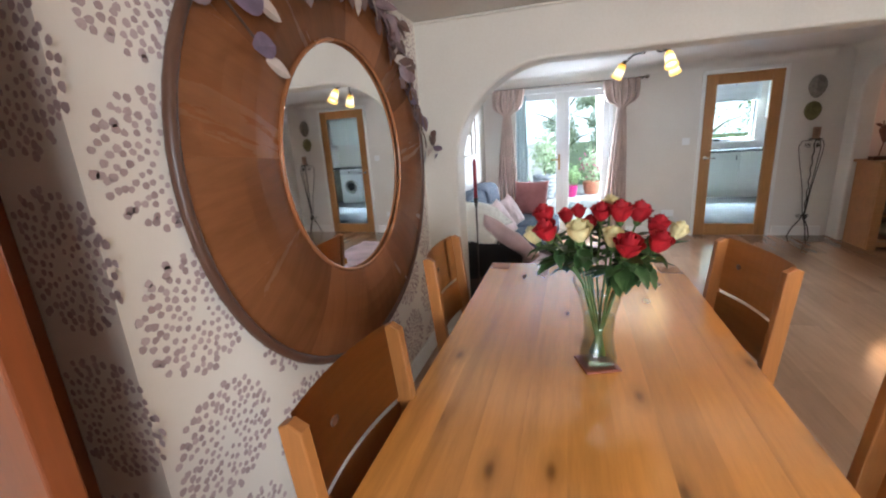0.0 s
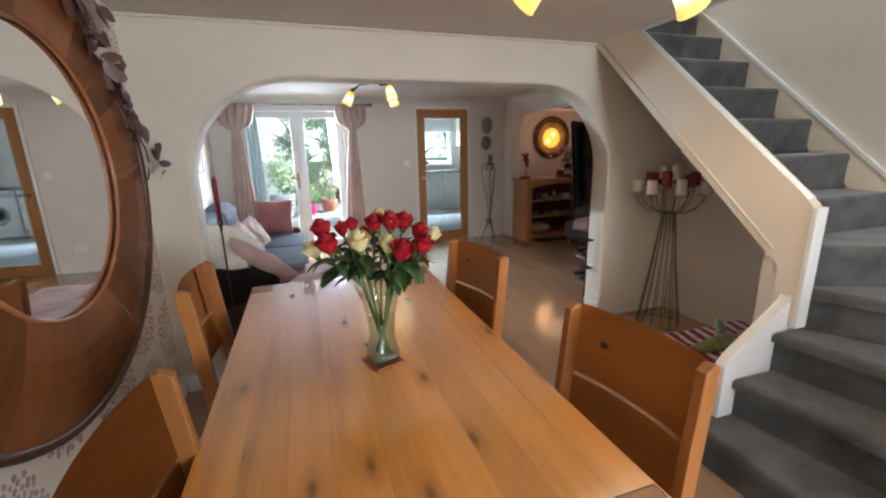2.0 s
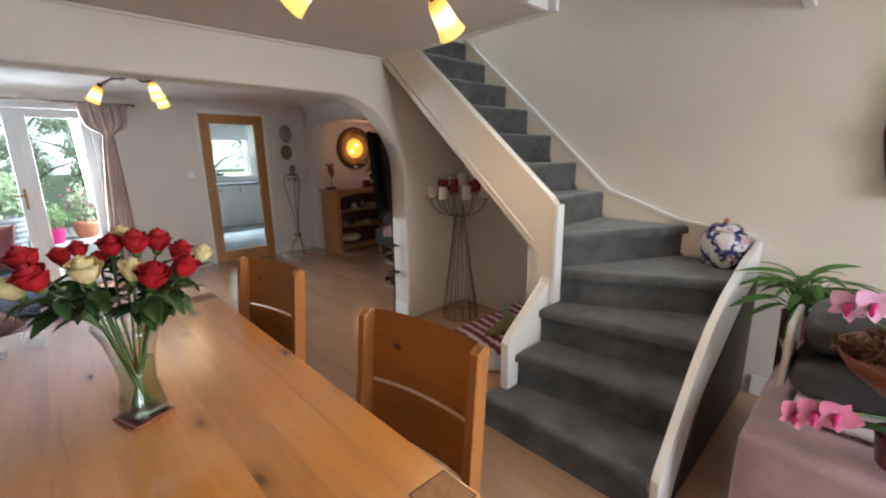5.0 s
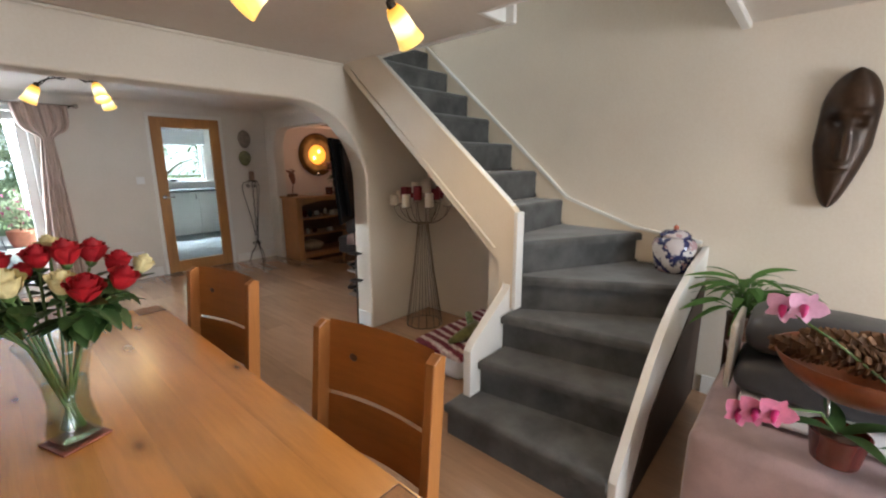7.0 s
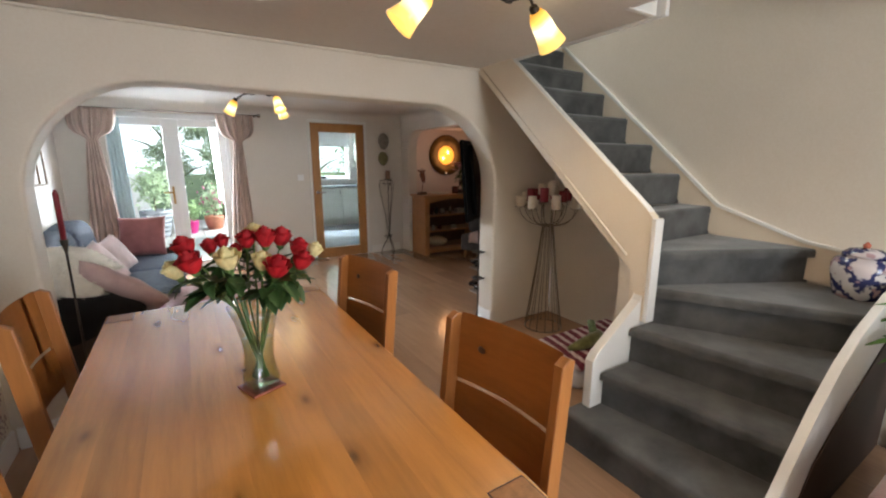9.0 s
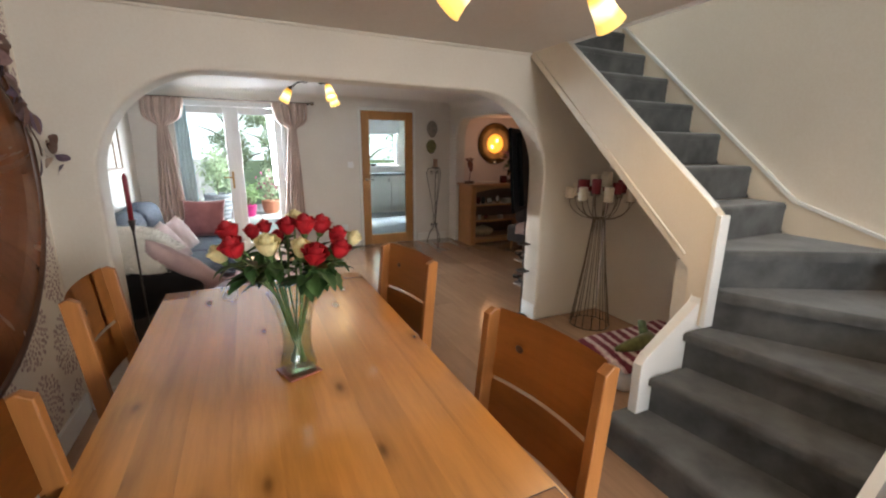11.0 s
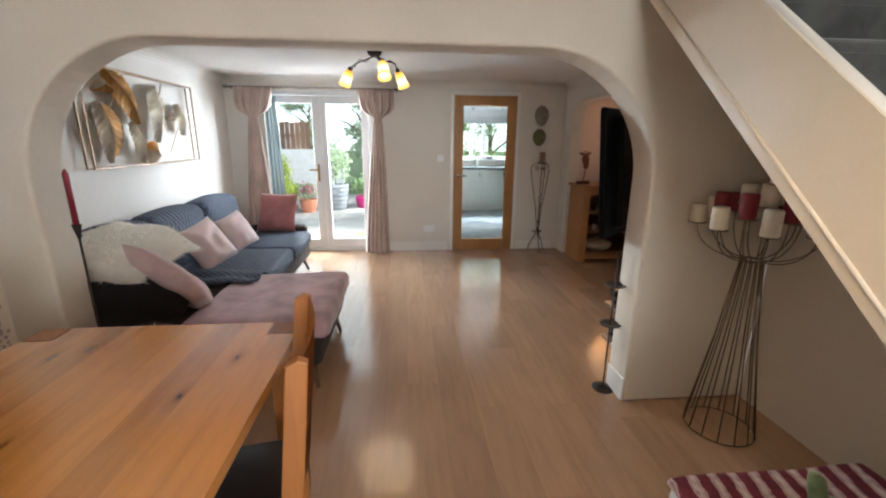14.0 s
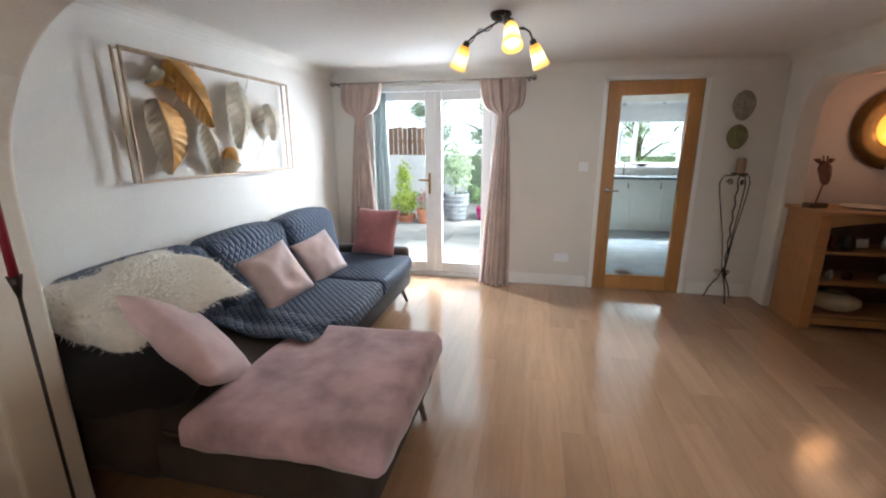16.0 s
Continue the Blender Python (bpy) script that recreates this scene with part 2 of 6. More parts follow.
def setting(name, bm, mat, label="", category="", smooth=False):
    return tagged(new(name, mesh(name, bm, mat, smooth)), label, category, "", "structure")


def solid(ob, t, sub=0, offset=0.0):
    """Thickness for a sheet, and smoothing."""
    md = ob.modifiers.new("thick", "SOLIDIFY")
    md.thickness, md.offset = t, offset
    if sub:
        s = ob.modifiers.new("smooth", "SUBSURF")
        s.levels = s.render_levels = sub
    return ob


# ---- the large structure ----
CEIL_D, CEIL_L = 2.145, 2.16
XW, XE, YB = -0.85, 2.96, 6.12

# base slab and wooden floor
setting("floor", box(shell(), -1.5, 6.0, -2.75, 6.12, -0.15, -0.012), M_BLACK, "oak laminate plank floor", "floor")
FLOOR = bpy.data.objects["floor"]


def slab(name, x0, x1, y0, y1, z0, z1, mat, label, cat="wall"):
    return setting(name, box(shell(), x0, x1, y0, y1, z0, z1), mat, label, cat)


def arch_wall(x0, x1, z1, o0, o1, top, r, thick):
    """Outline in x and z of a wall with a flat-topped arched opening."""
    pts = [(x0, 0), (o0, 0), (o0, top - r)]
    pts += [(o0 + r - r * math.cos(a), top - r + r * math.sin(a)) for a in [math.pi / 2 * i / 14 for i in range(1, 15)]]
    pts += [(o1 - r + r * math.sin(a), top - r + r * math.cos(a)) for a in [math.pi / 2 * i / 14 for i in range(0, 15)]]
    pts += [(o1, 0), (x1, 0), (x1, z1), (x0, z1)]
    return prism(shell(), pts, thick, None, 0.0)


def soften(ob, w=0.018):
    md = ob.modifiers.new("soft", "BEVEL")
    md.width, md.segments, md.limit_method, md.angle_limit = w, 3, "ANGLE", radians(60)
    return ob


# wall with the wide arch between dining room and living room
ARCH = setting("wall_arch", arch_wall(-1.3, 2.96, 2.6, -0.625, 2.235, 1.858, 0.60, 0.2), M_WALL,
               "cream plastered wall with a wide rounded arch", "wall")
ARCH.matrix_world = pose(0, 2.66, 0)
soften(ARCH)

# dining room walls
def wallpaper():
    """Pearl wallpaper with a faint sheen and vertical weave."""
    k = Mat("pearl wallpaper", 0.42)
    base = k.ramp(k.noise(2.0), [(0.3, (0.80, 0.73, 0.63)), (0.7, (0.85, 0.785, 0.69))])
    weave = k.noise(60.0, 3, k.mapped((6, 6, 0.6)))
    k.color(k.mix(0.1, base, weave, "OVERLAY"))
    k.bump(weave, 0.08, 0.002)
    return k.m


def flock():
    """Mauve-brown print of the flower heads, each dot its own tone."""
    k = Mat("mauve flock print", 0.6)
    g = k.n("ShaderNodeNewGeometry")
    c = k.ramp(g.outputs["Random Per Island"], [(0.0, (0.40, 0.285, 0.265)), (1.0, (0.57, 0.44, 0.41))])
    k.color(k.mix(0.2, c, k.noise(90.0, 3), "OVERLAY"))
    return k.m


M_PAPER = wallpaper()
setting("wall_west_dining", box(shell(), -1.30, XW, 0.605, 2.66, 0, 2.6), M_PAPER, "pearl wallpapered wall with dotted flower heads", "wall")
PRINT = shell()
rnd = random.Random(14)


def flower_head(bm, origin, across, R):
    """A dandelion head of dots set in a sunflower spiral, larger towards its rim."""
    up, face = Vector((0, 0, 1)), Vector(across).cross(Vector((0, 0, 1))) * 0.0008
    for i in range(150):
        f = math.sqrt((i + 3) / 153)
        a = i * 2.39996 + rnd.uniform(-0.1, 0.1)
        c = Vector(origin) + R * f * (math.cos(a) * Vector(across) + math.sin(a) * up)
        if c.y > 2.63 or c.y < 0.604 or c.z < 0.13 or c.z > 2.13 or c.x < -1.09:
            continue
        d = (0.0063 + 0.0034 * f) * rnd.uniform(0.85, 1.15)
        pts = []
        for k in range(7):
            b = 2 * math.pi * k / 7 + a
            q = d * (1.25 if k in (0, 1, 6) else 0.9) * rnd.uniform(0.88, 1.1)
            pts.append(c + q * (math.cos(b) * Vector(across) + math.sin(b) * up))
        lo, hi = [bm.verts.new(p) for p in pts], [bm.verts.new(p + face) for p in pts]
        bm.faces.new(hi)
        for k in range(7):
            bm.faces.new((lo[k], lo[(k + 1) % 7], hi[(k + 1) % 7], hi[k]))


for col in range(6):
    for row in range(7):
        flower_head(PRINT, (XW + 0.0004, 0.80 + 0.355 * col, -0.13 + 0.393 * row + (0.197 if col % 2 else 0)), (0, 1, 0), 0.168)
for row in range(6):
    flower_head(PRINT, (-0.98, 0.6046, 0.06 + 0.393 * row), (1, 0, 0), 0.165)
tagged(part("flock_print", PRINT, flock(), bpy.data.objects["wall_west_dining"], "mauve dotted flower heads"), kind="stuff")
slab("wall_west_front", -1.45, -1.30, -2.75, 0.605, 0, 2.6, M_WALL, "cream painted wall")
setting("door_frame_dining", box(shell(), -1.30, -1.1, 0.43, 0.602, 0, 2.1, 0.006), M_RED_WOOD, "red-brown varnished wooden door frame", "door frame")
setting("door_1", box(shell(), -1.29, -0.605, 0.30, 0.342, 0.004, 2.02, 0.004), M_RED_WOOD, "red-brown varnished wooden door standing open", "door")
slab("wall_over_door", -1.30, -1.0, -0.4, 0.602, 2.1, 2.6, M_WALL, "cream painted wall over the door")
slab("wall_west_corner", -1.30, -1.02, -2.75, -0.4, 0, 2.6, M_WALL, "cream painted wall")

# the long party wall beside the stairs
slab("wall_east_stairs", 2.96, 3.10, -2.75, 2.66, 0, 4.6, M_WALL, "cream painted wall rising beside the stairs")

# front wall with a window behind
fw = shell()
box(fw, -1.3, -0.8, -2.75, -2.6, 0, 2.6)
box(fw, 2.3, 2.96, -2.75, -2.6, 0, 2.6)
box(fw, -0.8, 2.3, -2.75, -2.6, 0, 0.7)
box(fw, -0.8, 2.3, -2.75, -2.6, 2.0, 2.6)
setting("wall_south", fw, M_WALL, "cream painted wall with a wide window", "wall")
wf = shell()
for x in (-0.8, 0.2, 1.24, 2.24):
    box(wf, x, x + 0.06, -2.71, -2.65, 0.7, 2.0, 0.006)
for z in (0.7, 1.94):
    box(wf, -0.74, 2.24, -2.71, -2.65, z, z + 0.06, 0.006)
W1 = setting("window_1", wf, M_UPVC, "white plastic framed front window", "window")
part("pane", box(shell(), -0.74, 2.24, -2.685, -2.679, 0.76, 1.94), M_PANE, W1).visible_shadow = False

# ceilings; the stairwell stays open
cd = shell()
box(cd, -1.3, 1.86, -2.6, 2.66, CEIL_D, CEIL_D + 0.2)
box(cd, 1.86, 2.075, 1.28, 2.66, CEIL_D, CEIL_D + 0.2)
box(cd, 1.86, 2.96, -2.6, 0.32, CEIL_D, CEIL_D + 0.2)
setting("ceiling_dining", cd, M_CEIL_DINING, "cream papered dining room ceiling", "ceiling")
fs = shell()
box(fs, 2.077, 2.107, 1.20, 2.655, CEIL_D - 0.012, CEIL_D + 0.19, 0.006)
box(fs, 1.862, 2.075, 1.245, 1.278, CEIL_D - 0.004, CEIL_D + 0.19, 0.006)
box(fs, 1.862, 1.885, 0.334, 1.243, CEIL_D - 0.004, CEIL_D + 0.19, 0.006)
box(fs, 2.0, 2.955, 0.285, 0.33, CEIL_D - 0.03, CEIL_D + 0.16, 0.006)
setting("trim_stairwell", fs, M_TRIM, "white painted boards round the stairwell opening", "trim")
tr = shell()
box(tr, -0.85, 2.07, 2.638, 2.657, CEIL_D - 0.02, CEIL_D - 0.002, 0.008)
setting("trim_coving", tr, M_WALL, "thin cream coving strip", "trim")

# upper floor round the stairwell
slab("wall_upper_west", 1.96, 2.10, 1.28, 5.0, CEIL_D + 0.2, 4.6, M_WALL, "cream landing wall")
slab("wall_upper_winder", 1.72, 1.86, 0.32, 1.28, CEIL_D + 0.2, 4.6, M_WALL, "cream landing wall")
slab("wall_upper_return", 1.86, 1.96, 1.28, 1.42, CEIL_D + 0.2, 4.6, M_WALL, "cream landing wall")
slab("wall_upper_south", 1.72, 2.96, 0.18, 0.32, CEIL_D + 0.2, 4.6, M_WALL, "cream landing wall")
slab("wall_upper_north", 1.84, 3.10, 5.0, 5.14, CEIL_L + 0.2, 4.6, M_WALL, "cream landing wall")
slab("wall_upper_east", 2.96, 3.10, 2.66, 5.0, CEIL_L + 0.2, 4.6, M_WALL, "cream landing wall")
slab("ceiling_landing", 1.72, 3.10, 0.18, 5.14, 4.6, 4.7, M_CEIL, "white landing ceiling", "ceiling")

# living room walls
slab("wall_west_living", -1.27, -1.12, 2.86, 6.30, 0, 2.6, M_WALL_COOL, "white painted wall behind the sofa")
nw = shell()
box(nw, -1.12, -0.68, 6.12, 6.30, 0, 2.6)
box(nw, 0.60, 1.60, 6.12, 6.30, 0, 2.6)
box(nw, 2.48, 5.6, 6.12, 6.30, 0, 2.6)
box(nw, -0.68, 0.60, 6.12, 6.30, 2.02, 2.6)
box(nw, 1.60, 2.48, 6.12, 6.30, 2.03, 2.6)
setting("wall_north", nw, M_WALL_COOL, "white painted wall with garden doors and kitchen door", "wall")
# wall with the second arch, towards the recess
E = setting("wall_recess_arch", arch_wall(-3.26, -0.0, 2.6, -3.02, -0.3, 1.905, 0.28, 0.16), M_WALL_COOL, "white wall with a rounded recess opening", "wall")
E.matrix_world = Matrix.Translation((3.08, 2.86, 0)) @ Matrix.Rotation(radians(-90), 4, "Z")
soften(E)
slab("wall_recess_east", 5.45, 5.6, 2.86, 6.12, 0, 2.6, M_WALL_PINK, "blush painted recess wall")
slab("wall_recess_north", 3.24, 5.45, 6.03, 6.118, 0, 2.3, M_WALL_PINK, "blush painted recess wall")
slab("wall_recess_south", 3.10, 5.6, 2.66, 2.86, 0, 2.6, M_WALL_PINK, "blush painted recess wall")
slab("ceiling_living", -1.12, 5.45, 2.86, 6.12, CEIL_L, CEIL_L + 0.19, M_CEIL, "white living room ceiling", "ceiling")
slab("beam_recess", 3.55, 5.45, 5.55, 5.95, 1.96, CEIL_L, M_WALL_PINK, "blush boxed-in beam", "trim")


def cove(name, p0, p1, inward, mat):
    """A hollow quarter-round strip between a wall and the ceiling."""
    bm = shell()
    p0, p1, inward = Vector(p0), Vector(p1), Vector(inward)
    r = 0.11
    prof = [(0, -r)] + [(r - r * math.cos(a), -r + r * math.sin(a)) for a in [math.pi / 2 * i / 6 for i in range(1, 7)]] + [(0, 0)]
    rows = [[bm.verts.new(p + inward * u + Vector((0, 0, v))) for u, v in prof] for p in (p0, p1)]
    n = len(prof)
    for i in range(n):
        bm.faces.new((rows[0][i], rows[0][(i + 1) % n], rows[1][(i + 1) % n], rows[1][i]))
    bm.faces.new(rows[0])
    bm.faces.new(rows[1][::-1])
    bmesh.ops.recalc_face_normals(bm, faces=bm.faces[:])
    return setting(name, bm, mat, "smooth hollow coving", "trim")


cove("trim_coving_west", (-1.119, 2.87, CEIL_L - 0.001), (-1.119, 6.1, CEIL_L - 0.001), (1, 0, 0), M_WALL_COOL)
cove("trim_coving_north", (-1.0, 6.119, CEIL_L - 0.001), (2.9, 6.119, CEIL_L - 0.001), (0, -1, 0), M_WALL_COOL)
cove("trim_coving_east", (3.079, 6.1, CEIL_L - 0.001), (3.079, 2.87, CEIL_L - 0.001), (-1, 0, 0), M_WALL_COOL)

# skirting boards
sk = shell()
box(sk, XW, XW + 0.016, 0.61, 2.64, 0, 0.12, 0.004)
box(sk, XW + 0.02, -0.645, 2.642, 2.658, 0, 0.12, 0.004)
box(sk, -0.633, -0.617, 2.67, 2.85, 0, 0.12, 0.004)
box(sk, 2.227, 2.243, 2.67, 2.85, 0, 0.14, 0.004)
box(sk, -1.118, -1.102, 2.88, 6.1, 0, 0.12, 0.004)
box(sk, 0.62, 1.57, 6.102, 6.118, 0, 0.12, 0.004)
box(sk, 2.51, 3.02, 6.102, 6.118, 0, 0.12, 0.004)
box(sk, 2.942, 2.958, -2.58, 0.30, 0, 0.12, 0.004)
setting("baseboard", sk, M_TRIM, "white painted skirting boards", "baseboard")

# french doors
FD = setting("door_2", box(shell(), -0.70, -0.64, 6.17, 6.25, 0.0, 2.02, 0.005), M_UPVC, "white plastic glazed garden doors, shut", "door")
fr = shell()
box(fr, 0.56, 0.62, 6.17, 6.25, 0.0, 2.02, 0.005)
box(fr, -0.64, 0.56, 6.17, 6.25, 1.965, 2.02, 0.005)
box(fr, -0.64, 0.56, 6.17, 6.25, 0.0, 0.045, 0.005)
part("door_frame", fr, M_UPVC, FD)
for x0, x1 in ((-0.636, -0.044), (-0.036, 0.556)):
    lf = shell()
    box(lf, x0, x0 + 0.085, 6.18, 6.245, 0.05, 1.96, 0.008)
    box(lf, x1 - 0.085, x1, 6.18, 6.245, 0.05, 1.96, 0.008)
    box(lf, x0 + 0.086, x1 - 0.086, 6.182, 6.243, 0.05, 0.16, 0.008)
    box(lf, x0 + 0.086, x1 - 0.086, 6.182, 6.243, 1.87, 1.96, 0.008)
    leaf = part("door_leaf", lf, M_UPVC, FD)
    pane = part("pane", box(shell(), x0 + 0.08, x1 - 0.08, 6.208, 6.214, 0.155, 1.875), M_PANE, leaf)
    pane.visible_shadow = False
part("cover_strip", box(shell(), -0.062, -0.018, 6.168, 6.18, 0.05, 1.96, 0.004), M_UPVC, FD)
hd = shell()
box(hd, -0.095, -0.072, 6.168, 6.18, 0.92, 1.14, 0.004)
box(hd, -0.09, -0.078, 6.13, 6.17, 1.06, 1.075, 0.003)
box(hd, -0.19, -0.078, 6.125, 6.14, 1.058, 1.077, 0.005)
part("door_handle", hd, M_BRASS, FD, "brass lever handle")

# oak kitchen door
fr = shell()
box(fr, 1.60, 1.638, 6.10, 6.30, 0, 2.03, 0.003)
box(fr, 2.447, 2.485, 6.10, 6.30, 0, 2.03, 0.003)
box(fr, 1.60, 2.485, 6.10, 6.30, 1.995, 2.035, 0.003)
setting("door_frame_kitchen", fr, M_TRIM, "white painted kitchen door frame", "door frame")
dl = shell()
box(dl, 1.642, 1.760, 6.105, 6.147, 0.006, 1.99, 0.003)
box(dl, 2.325, 2.443, 6.105, 6.147, 0.006, 1.99, 0.003)
DK = setting("door_3", dl, M_OAK, "golden oak kitchen door with one long glass pane", "door")
rl = shell()
box(rl, 1.7605, 2.3245, 6.107, 6.145, 0.006, 0.150, 0.003)
box(rl, 1.7605, 2.3245, 6.107, 6.145, 1.868, 1.99, 0.003)
part("door_rail", rl, M_OAK, DK)
gl = part("pane", box(shell(), 1.757, 2.328, 6.122, 6.128, 0.147, 1.871), M_PANE, DK)
gl.visible_shadow = False
dh = shell()
tube(dh, [(1.70, 6.105, 1.0), (1.70, 6.06, 1.0), (1.70, 6.055, 1.0)], 0.012)
tube(dh, [(1.70, 6.06, 1.0), (1.80, 6.055, 1.0)], 0.009)
lathe(dh, [(0.026, 0), (0.026, 0.008)], 16, pose(1.70, 6.105, 1.0, 90))
part("door_handle", dh, M_CHROME, DK, "steel lever handle", True)

# ---- stairs ----
RISE = 0.196


def nosed(poly, z0, z1, bevel=0.028):
    """A solid step over a plan outline, its edges rounded like carpet."""
    bm = shell()
    lo = [bm.verts.new((x, y, z0)) for x, y in poly]
    hi = [bm.verts.new((x, y, z1)) for x, y in poly]
    n = len(poly)
    bm.faces.new(lo[::-1])
    bm.faces.new(hi)
    for i in range(n):
        bm.faces.new((lo[i], lo[(i + 1) % n], hi[(i + 1) % n], hi[i]))
    bmesh.ops.recalc_face_normals(bm, faces=bm.faces[:])
    es = [e for e in bm.edges if e.verts[0].co.z > z1 - 1e-5 and e.verts[1].co.z > z1 - 1e-5]
    bmesh.ops.bevel(bm, geom=es, offset=bevel, segments=4, affect="EDGES", profile=0.5)
    return bm


STAIRS = thing("staircase", pose(0, 0, 0), "staircase with winders covered in grey carpet", "staircase")
polys = [
    [(1.56, 1.23), (1.56, 0.381), (1.90, 0.381), (1.80, 1.23)],
    [(1.745, 1.151), (1.86, 0.381), (2.16, 0.381), (2.03, 1.151)],
    [(1.955, 1.151), (2.09, 0.381), (2.56, 0.381), (2.115, 1.151)],
    [(2.085, 1.160), (2.50, 0.381), (2.955, 0.381), (2.955, 0.78), (2.18, 1.168)],
    [(2.110, 1.150), (2.955, 0.715), (2.955, 1.32), (2.110, 1.32)],
]
for i, p in enumerate(polys):
    z1 = RISE * (i + 1)
    a, b = Vector((*p[0], 0)), Vector((*p[1], 0))
    mid = sum((Vector((*q, 0)) for q in p), Vector()) / len(p)
    inward = Vector((-(b - a).y, (b - a).x, 0)).normalized()
    inward *= 0.03 if inward.dot(mid - a) > 0 else -0.03
    body = [tuple((a + inward).xy), tuple((b + inward).xy)] + p[2:]
    sp = nosed(p, z1 - 0.05, z1, 0.022)
    st = part("step", sp, M_CARPET, STAIRS)
    part("riser", nosed(body, 0.0 if i < 3 else z1 - 0.22, z1 - 0.03, 0.004), M_CARPET, st)
for i in range(8):
    y = 1.288 + 0.2235 * i
    z1 = 1.163 + 0.2025 * i
    sp = nosed([(2.110, y), (2.955, y), (2.955, y + 0.245), (2.110, y + 0.245)], z1 - 0.045, z1)
    box(sp, 2.110, 2.955, y + 0.004, y + 0.04, z1 - 0.2, z1 - 0.03)
    part("step", sp, M_CARPET, STAIRS)
part("landing", box(shell(), 1.98, 2.96, 3.08, 5.0, 2.42, 2.548), M_CARPET, STAIRS)

# sloping balustrade board along the flight
bm = prism(shell(), [(1.14, 0.60), (1.14, 1.165), (1.19, 1.215), (2.655, 2.46), (2.655, 2.115), (1.238, 0.868), (1.228, 0.60)], 0.055)
part("balustrade", bm, M_CREAMTRIM, STAIRS, "cream painted solid balustrade", m=Matrix.Translation((2.105, 0, 0)) @ Matrix.Rotation(radians(90), 4, "Z"))
# moulding on the balustrade
mo = shell()
d = Vector((0, 1.38, 1.22)).normalized()
p0 = Vector((2.048, 1.285, 0.895)) + 0.05 * Vector((0, -d.z, d.y))
tube(mo, [p0 + d * 1.80, p0 + d * 0.02], 0.006, 8)
part("moulding", mo, M_CREAMTRIM, STAIRS, smooth=True)
# the white edge of the balustrade
nb = shell()
box(nb, 2.043, 2.113, 1.115, 1.14, 0.60, 1.16, 0.004)
part("edge_post", nb, M_TRIM, STAIRS)
cp = shell()
tube(cp, [Vector((2.078, 1.17, 1.188)), Vector((2.078, 2.62, 2.42))], 0.02, 8)
part("balustrade_cap", cp, M_TRIM, STAIRS, smooth=True)
# low side board beside the bottom steps
lb = prism(shell(), [(1.668, 0.197), (1.668, 0.455), (1.70, 0.495), (2.02, 0.715), (2.035, 0.75), (2.035, 0.82), (2.10, 0.82), (2.10, 0.197)], 0.05, None, 0.004)
part("side_board", lb, M_TRIM, STAIRS, "white painted closing board", m=pose(0.018, 1.154, 0))

# curved board on the open side
out = [(1.585, 0.0), (1.575, 0.195), (1.60, 0.23), (1.77, 0.405), (1.92, 0.55), (2.09, 0.675), (2.28, 0.775), (2.60, 0.87), (2.957, 0.93), (2.957, 0.0)]
part("side_panel", prism(shell(), out, 0.034, None, 0.005), M_TRIM, STAIRS, "white painted curved side panel", m=pose(0, 0.346, 0))

# thin dark brown sheet set on the panel's outer face, under its white rim
sheet_outline = [(1.74, 0.0), (1.79, 0.09), (1.95, 0.31), (2.12, 0.41), (2.33, 0.50), (2.675, 0.66), (2.955, 0.73), (2.955, 0.0)]
part("dark_sheet", prism(shell(), sheet_outline, 0.006, None), plain("dark brown sheet finish", (0.045, 0.024, 0.015), 0.6, var=0.25, scale=6, bump=0.1), STAIRS, "dark brown sheet on the outer face", m=pose(0, 0.3395, 0))

# skirting up the wall beside the flight
ws = prism(shell(), [(0.386, 0.78), (0.386, 0.95), (0.78, 1.005), (1.255, 1.172), (2.9, 2.64), (2.9, 2.44), (1.3, 1.0), (0.8, 0.80)], 0.018)
part("skirting", ws, M_CREAMTRIM, STAIRS, m=Matrix.Translation((2.958, 0, 0)) @ Matrix.Rotation(radians(90), 4, "Z"))
sb = prism(shell(), [(0.386, 0.945), (0.386, 0.962), (0.78, 1.018), (1.25, 1.184), (2.9, 2.656), (2.9, 2.632), (1.26, 1.165), (0.78, 1.0)], 0.03)
part("skirting_cap", sb, M_TRIM, STAIRS, m=Matrix.Translation((2.959, 0, 0)) @ Matrix.Rotation(radians(90), 4, "Z"))
bmv = [(1.25, 0.872), (2.655, 2.085), (2.655, 2.112), (1.25, 0.90)]
part("soffit", prism(shell(), bmv, 0.83, None), M_WALL, STAIRS, m=Matrix.Translation((2.955, 0.0, 0)) @ Matrix.Rotation(radians(90), 4, "Z"))

part("end_panel", box(shell(), 2.092, 2.106, 1.230, 1.334, 0.0, 0.90), M_WALL, STAIRS, "cream strip closing the steps' end")
part("closing_panel", box(shell(), 2.108, 2.955, 1.322, 1.334, 0.0, 0.955), M_WALL, STAIRS, "cream closing panel under the winders")

# ---- kitchen behind the oak door ----
M_TILE = plain("grey vinyl tile floor", (0.30, 0.33, 0.36), 0.25, var=0.15, scale=5, bump=0.08)
slab("floor_kitchen", 1.6, 4.6, 6.30, 10.0, -0.15, 0.0, M_TILE, "pale grey vinyl kitchen floor", "floor")
slab("wall_kitchen_west", 1.5, 1.6, 6.30, 10.0, 0, 2.4, M_WALL_COOL, "white kitchen wall")
slab("wall_kitchen_east", 4.6, 4.75, 6.30, 10.0, 0, 2.4, M_WALL_COOL, "white kitchen wall")
kw = shell()
box(kw, 1.6, 1.7, 9.85, 10.0, 0, 2.4)
box(kw, 3.5, 4.6, 9.85, 10.0, 0, 2.4)
box(kw, 1.7, 3.5, 9.85, 10.0, 0, 1.05)
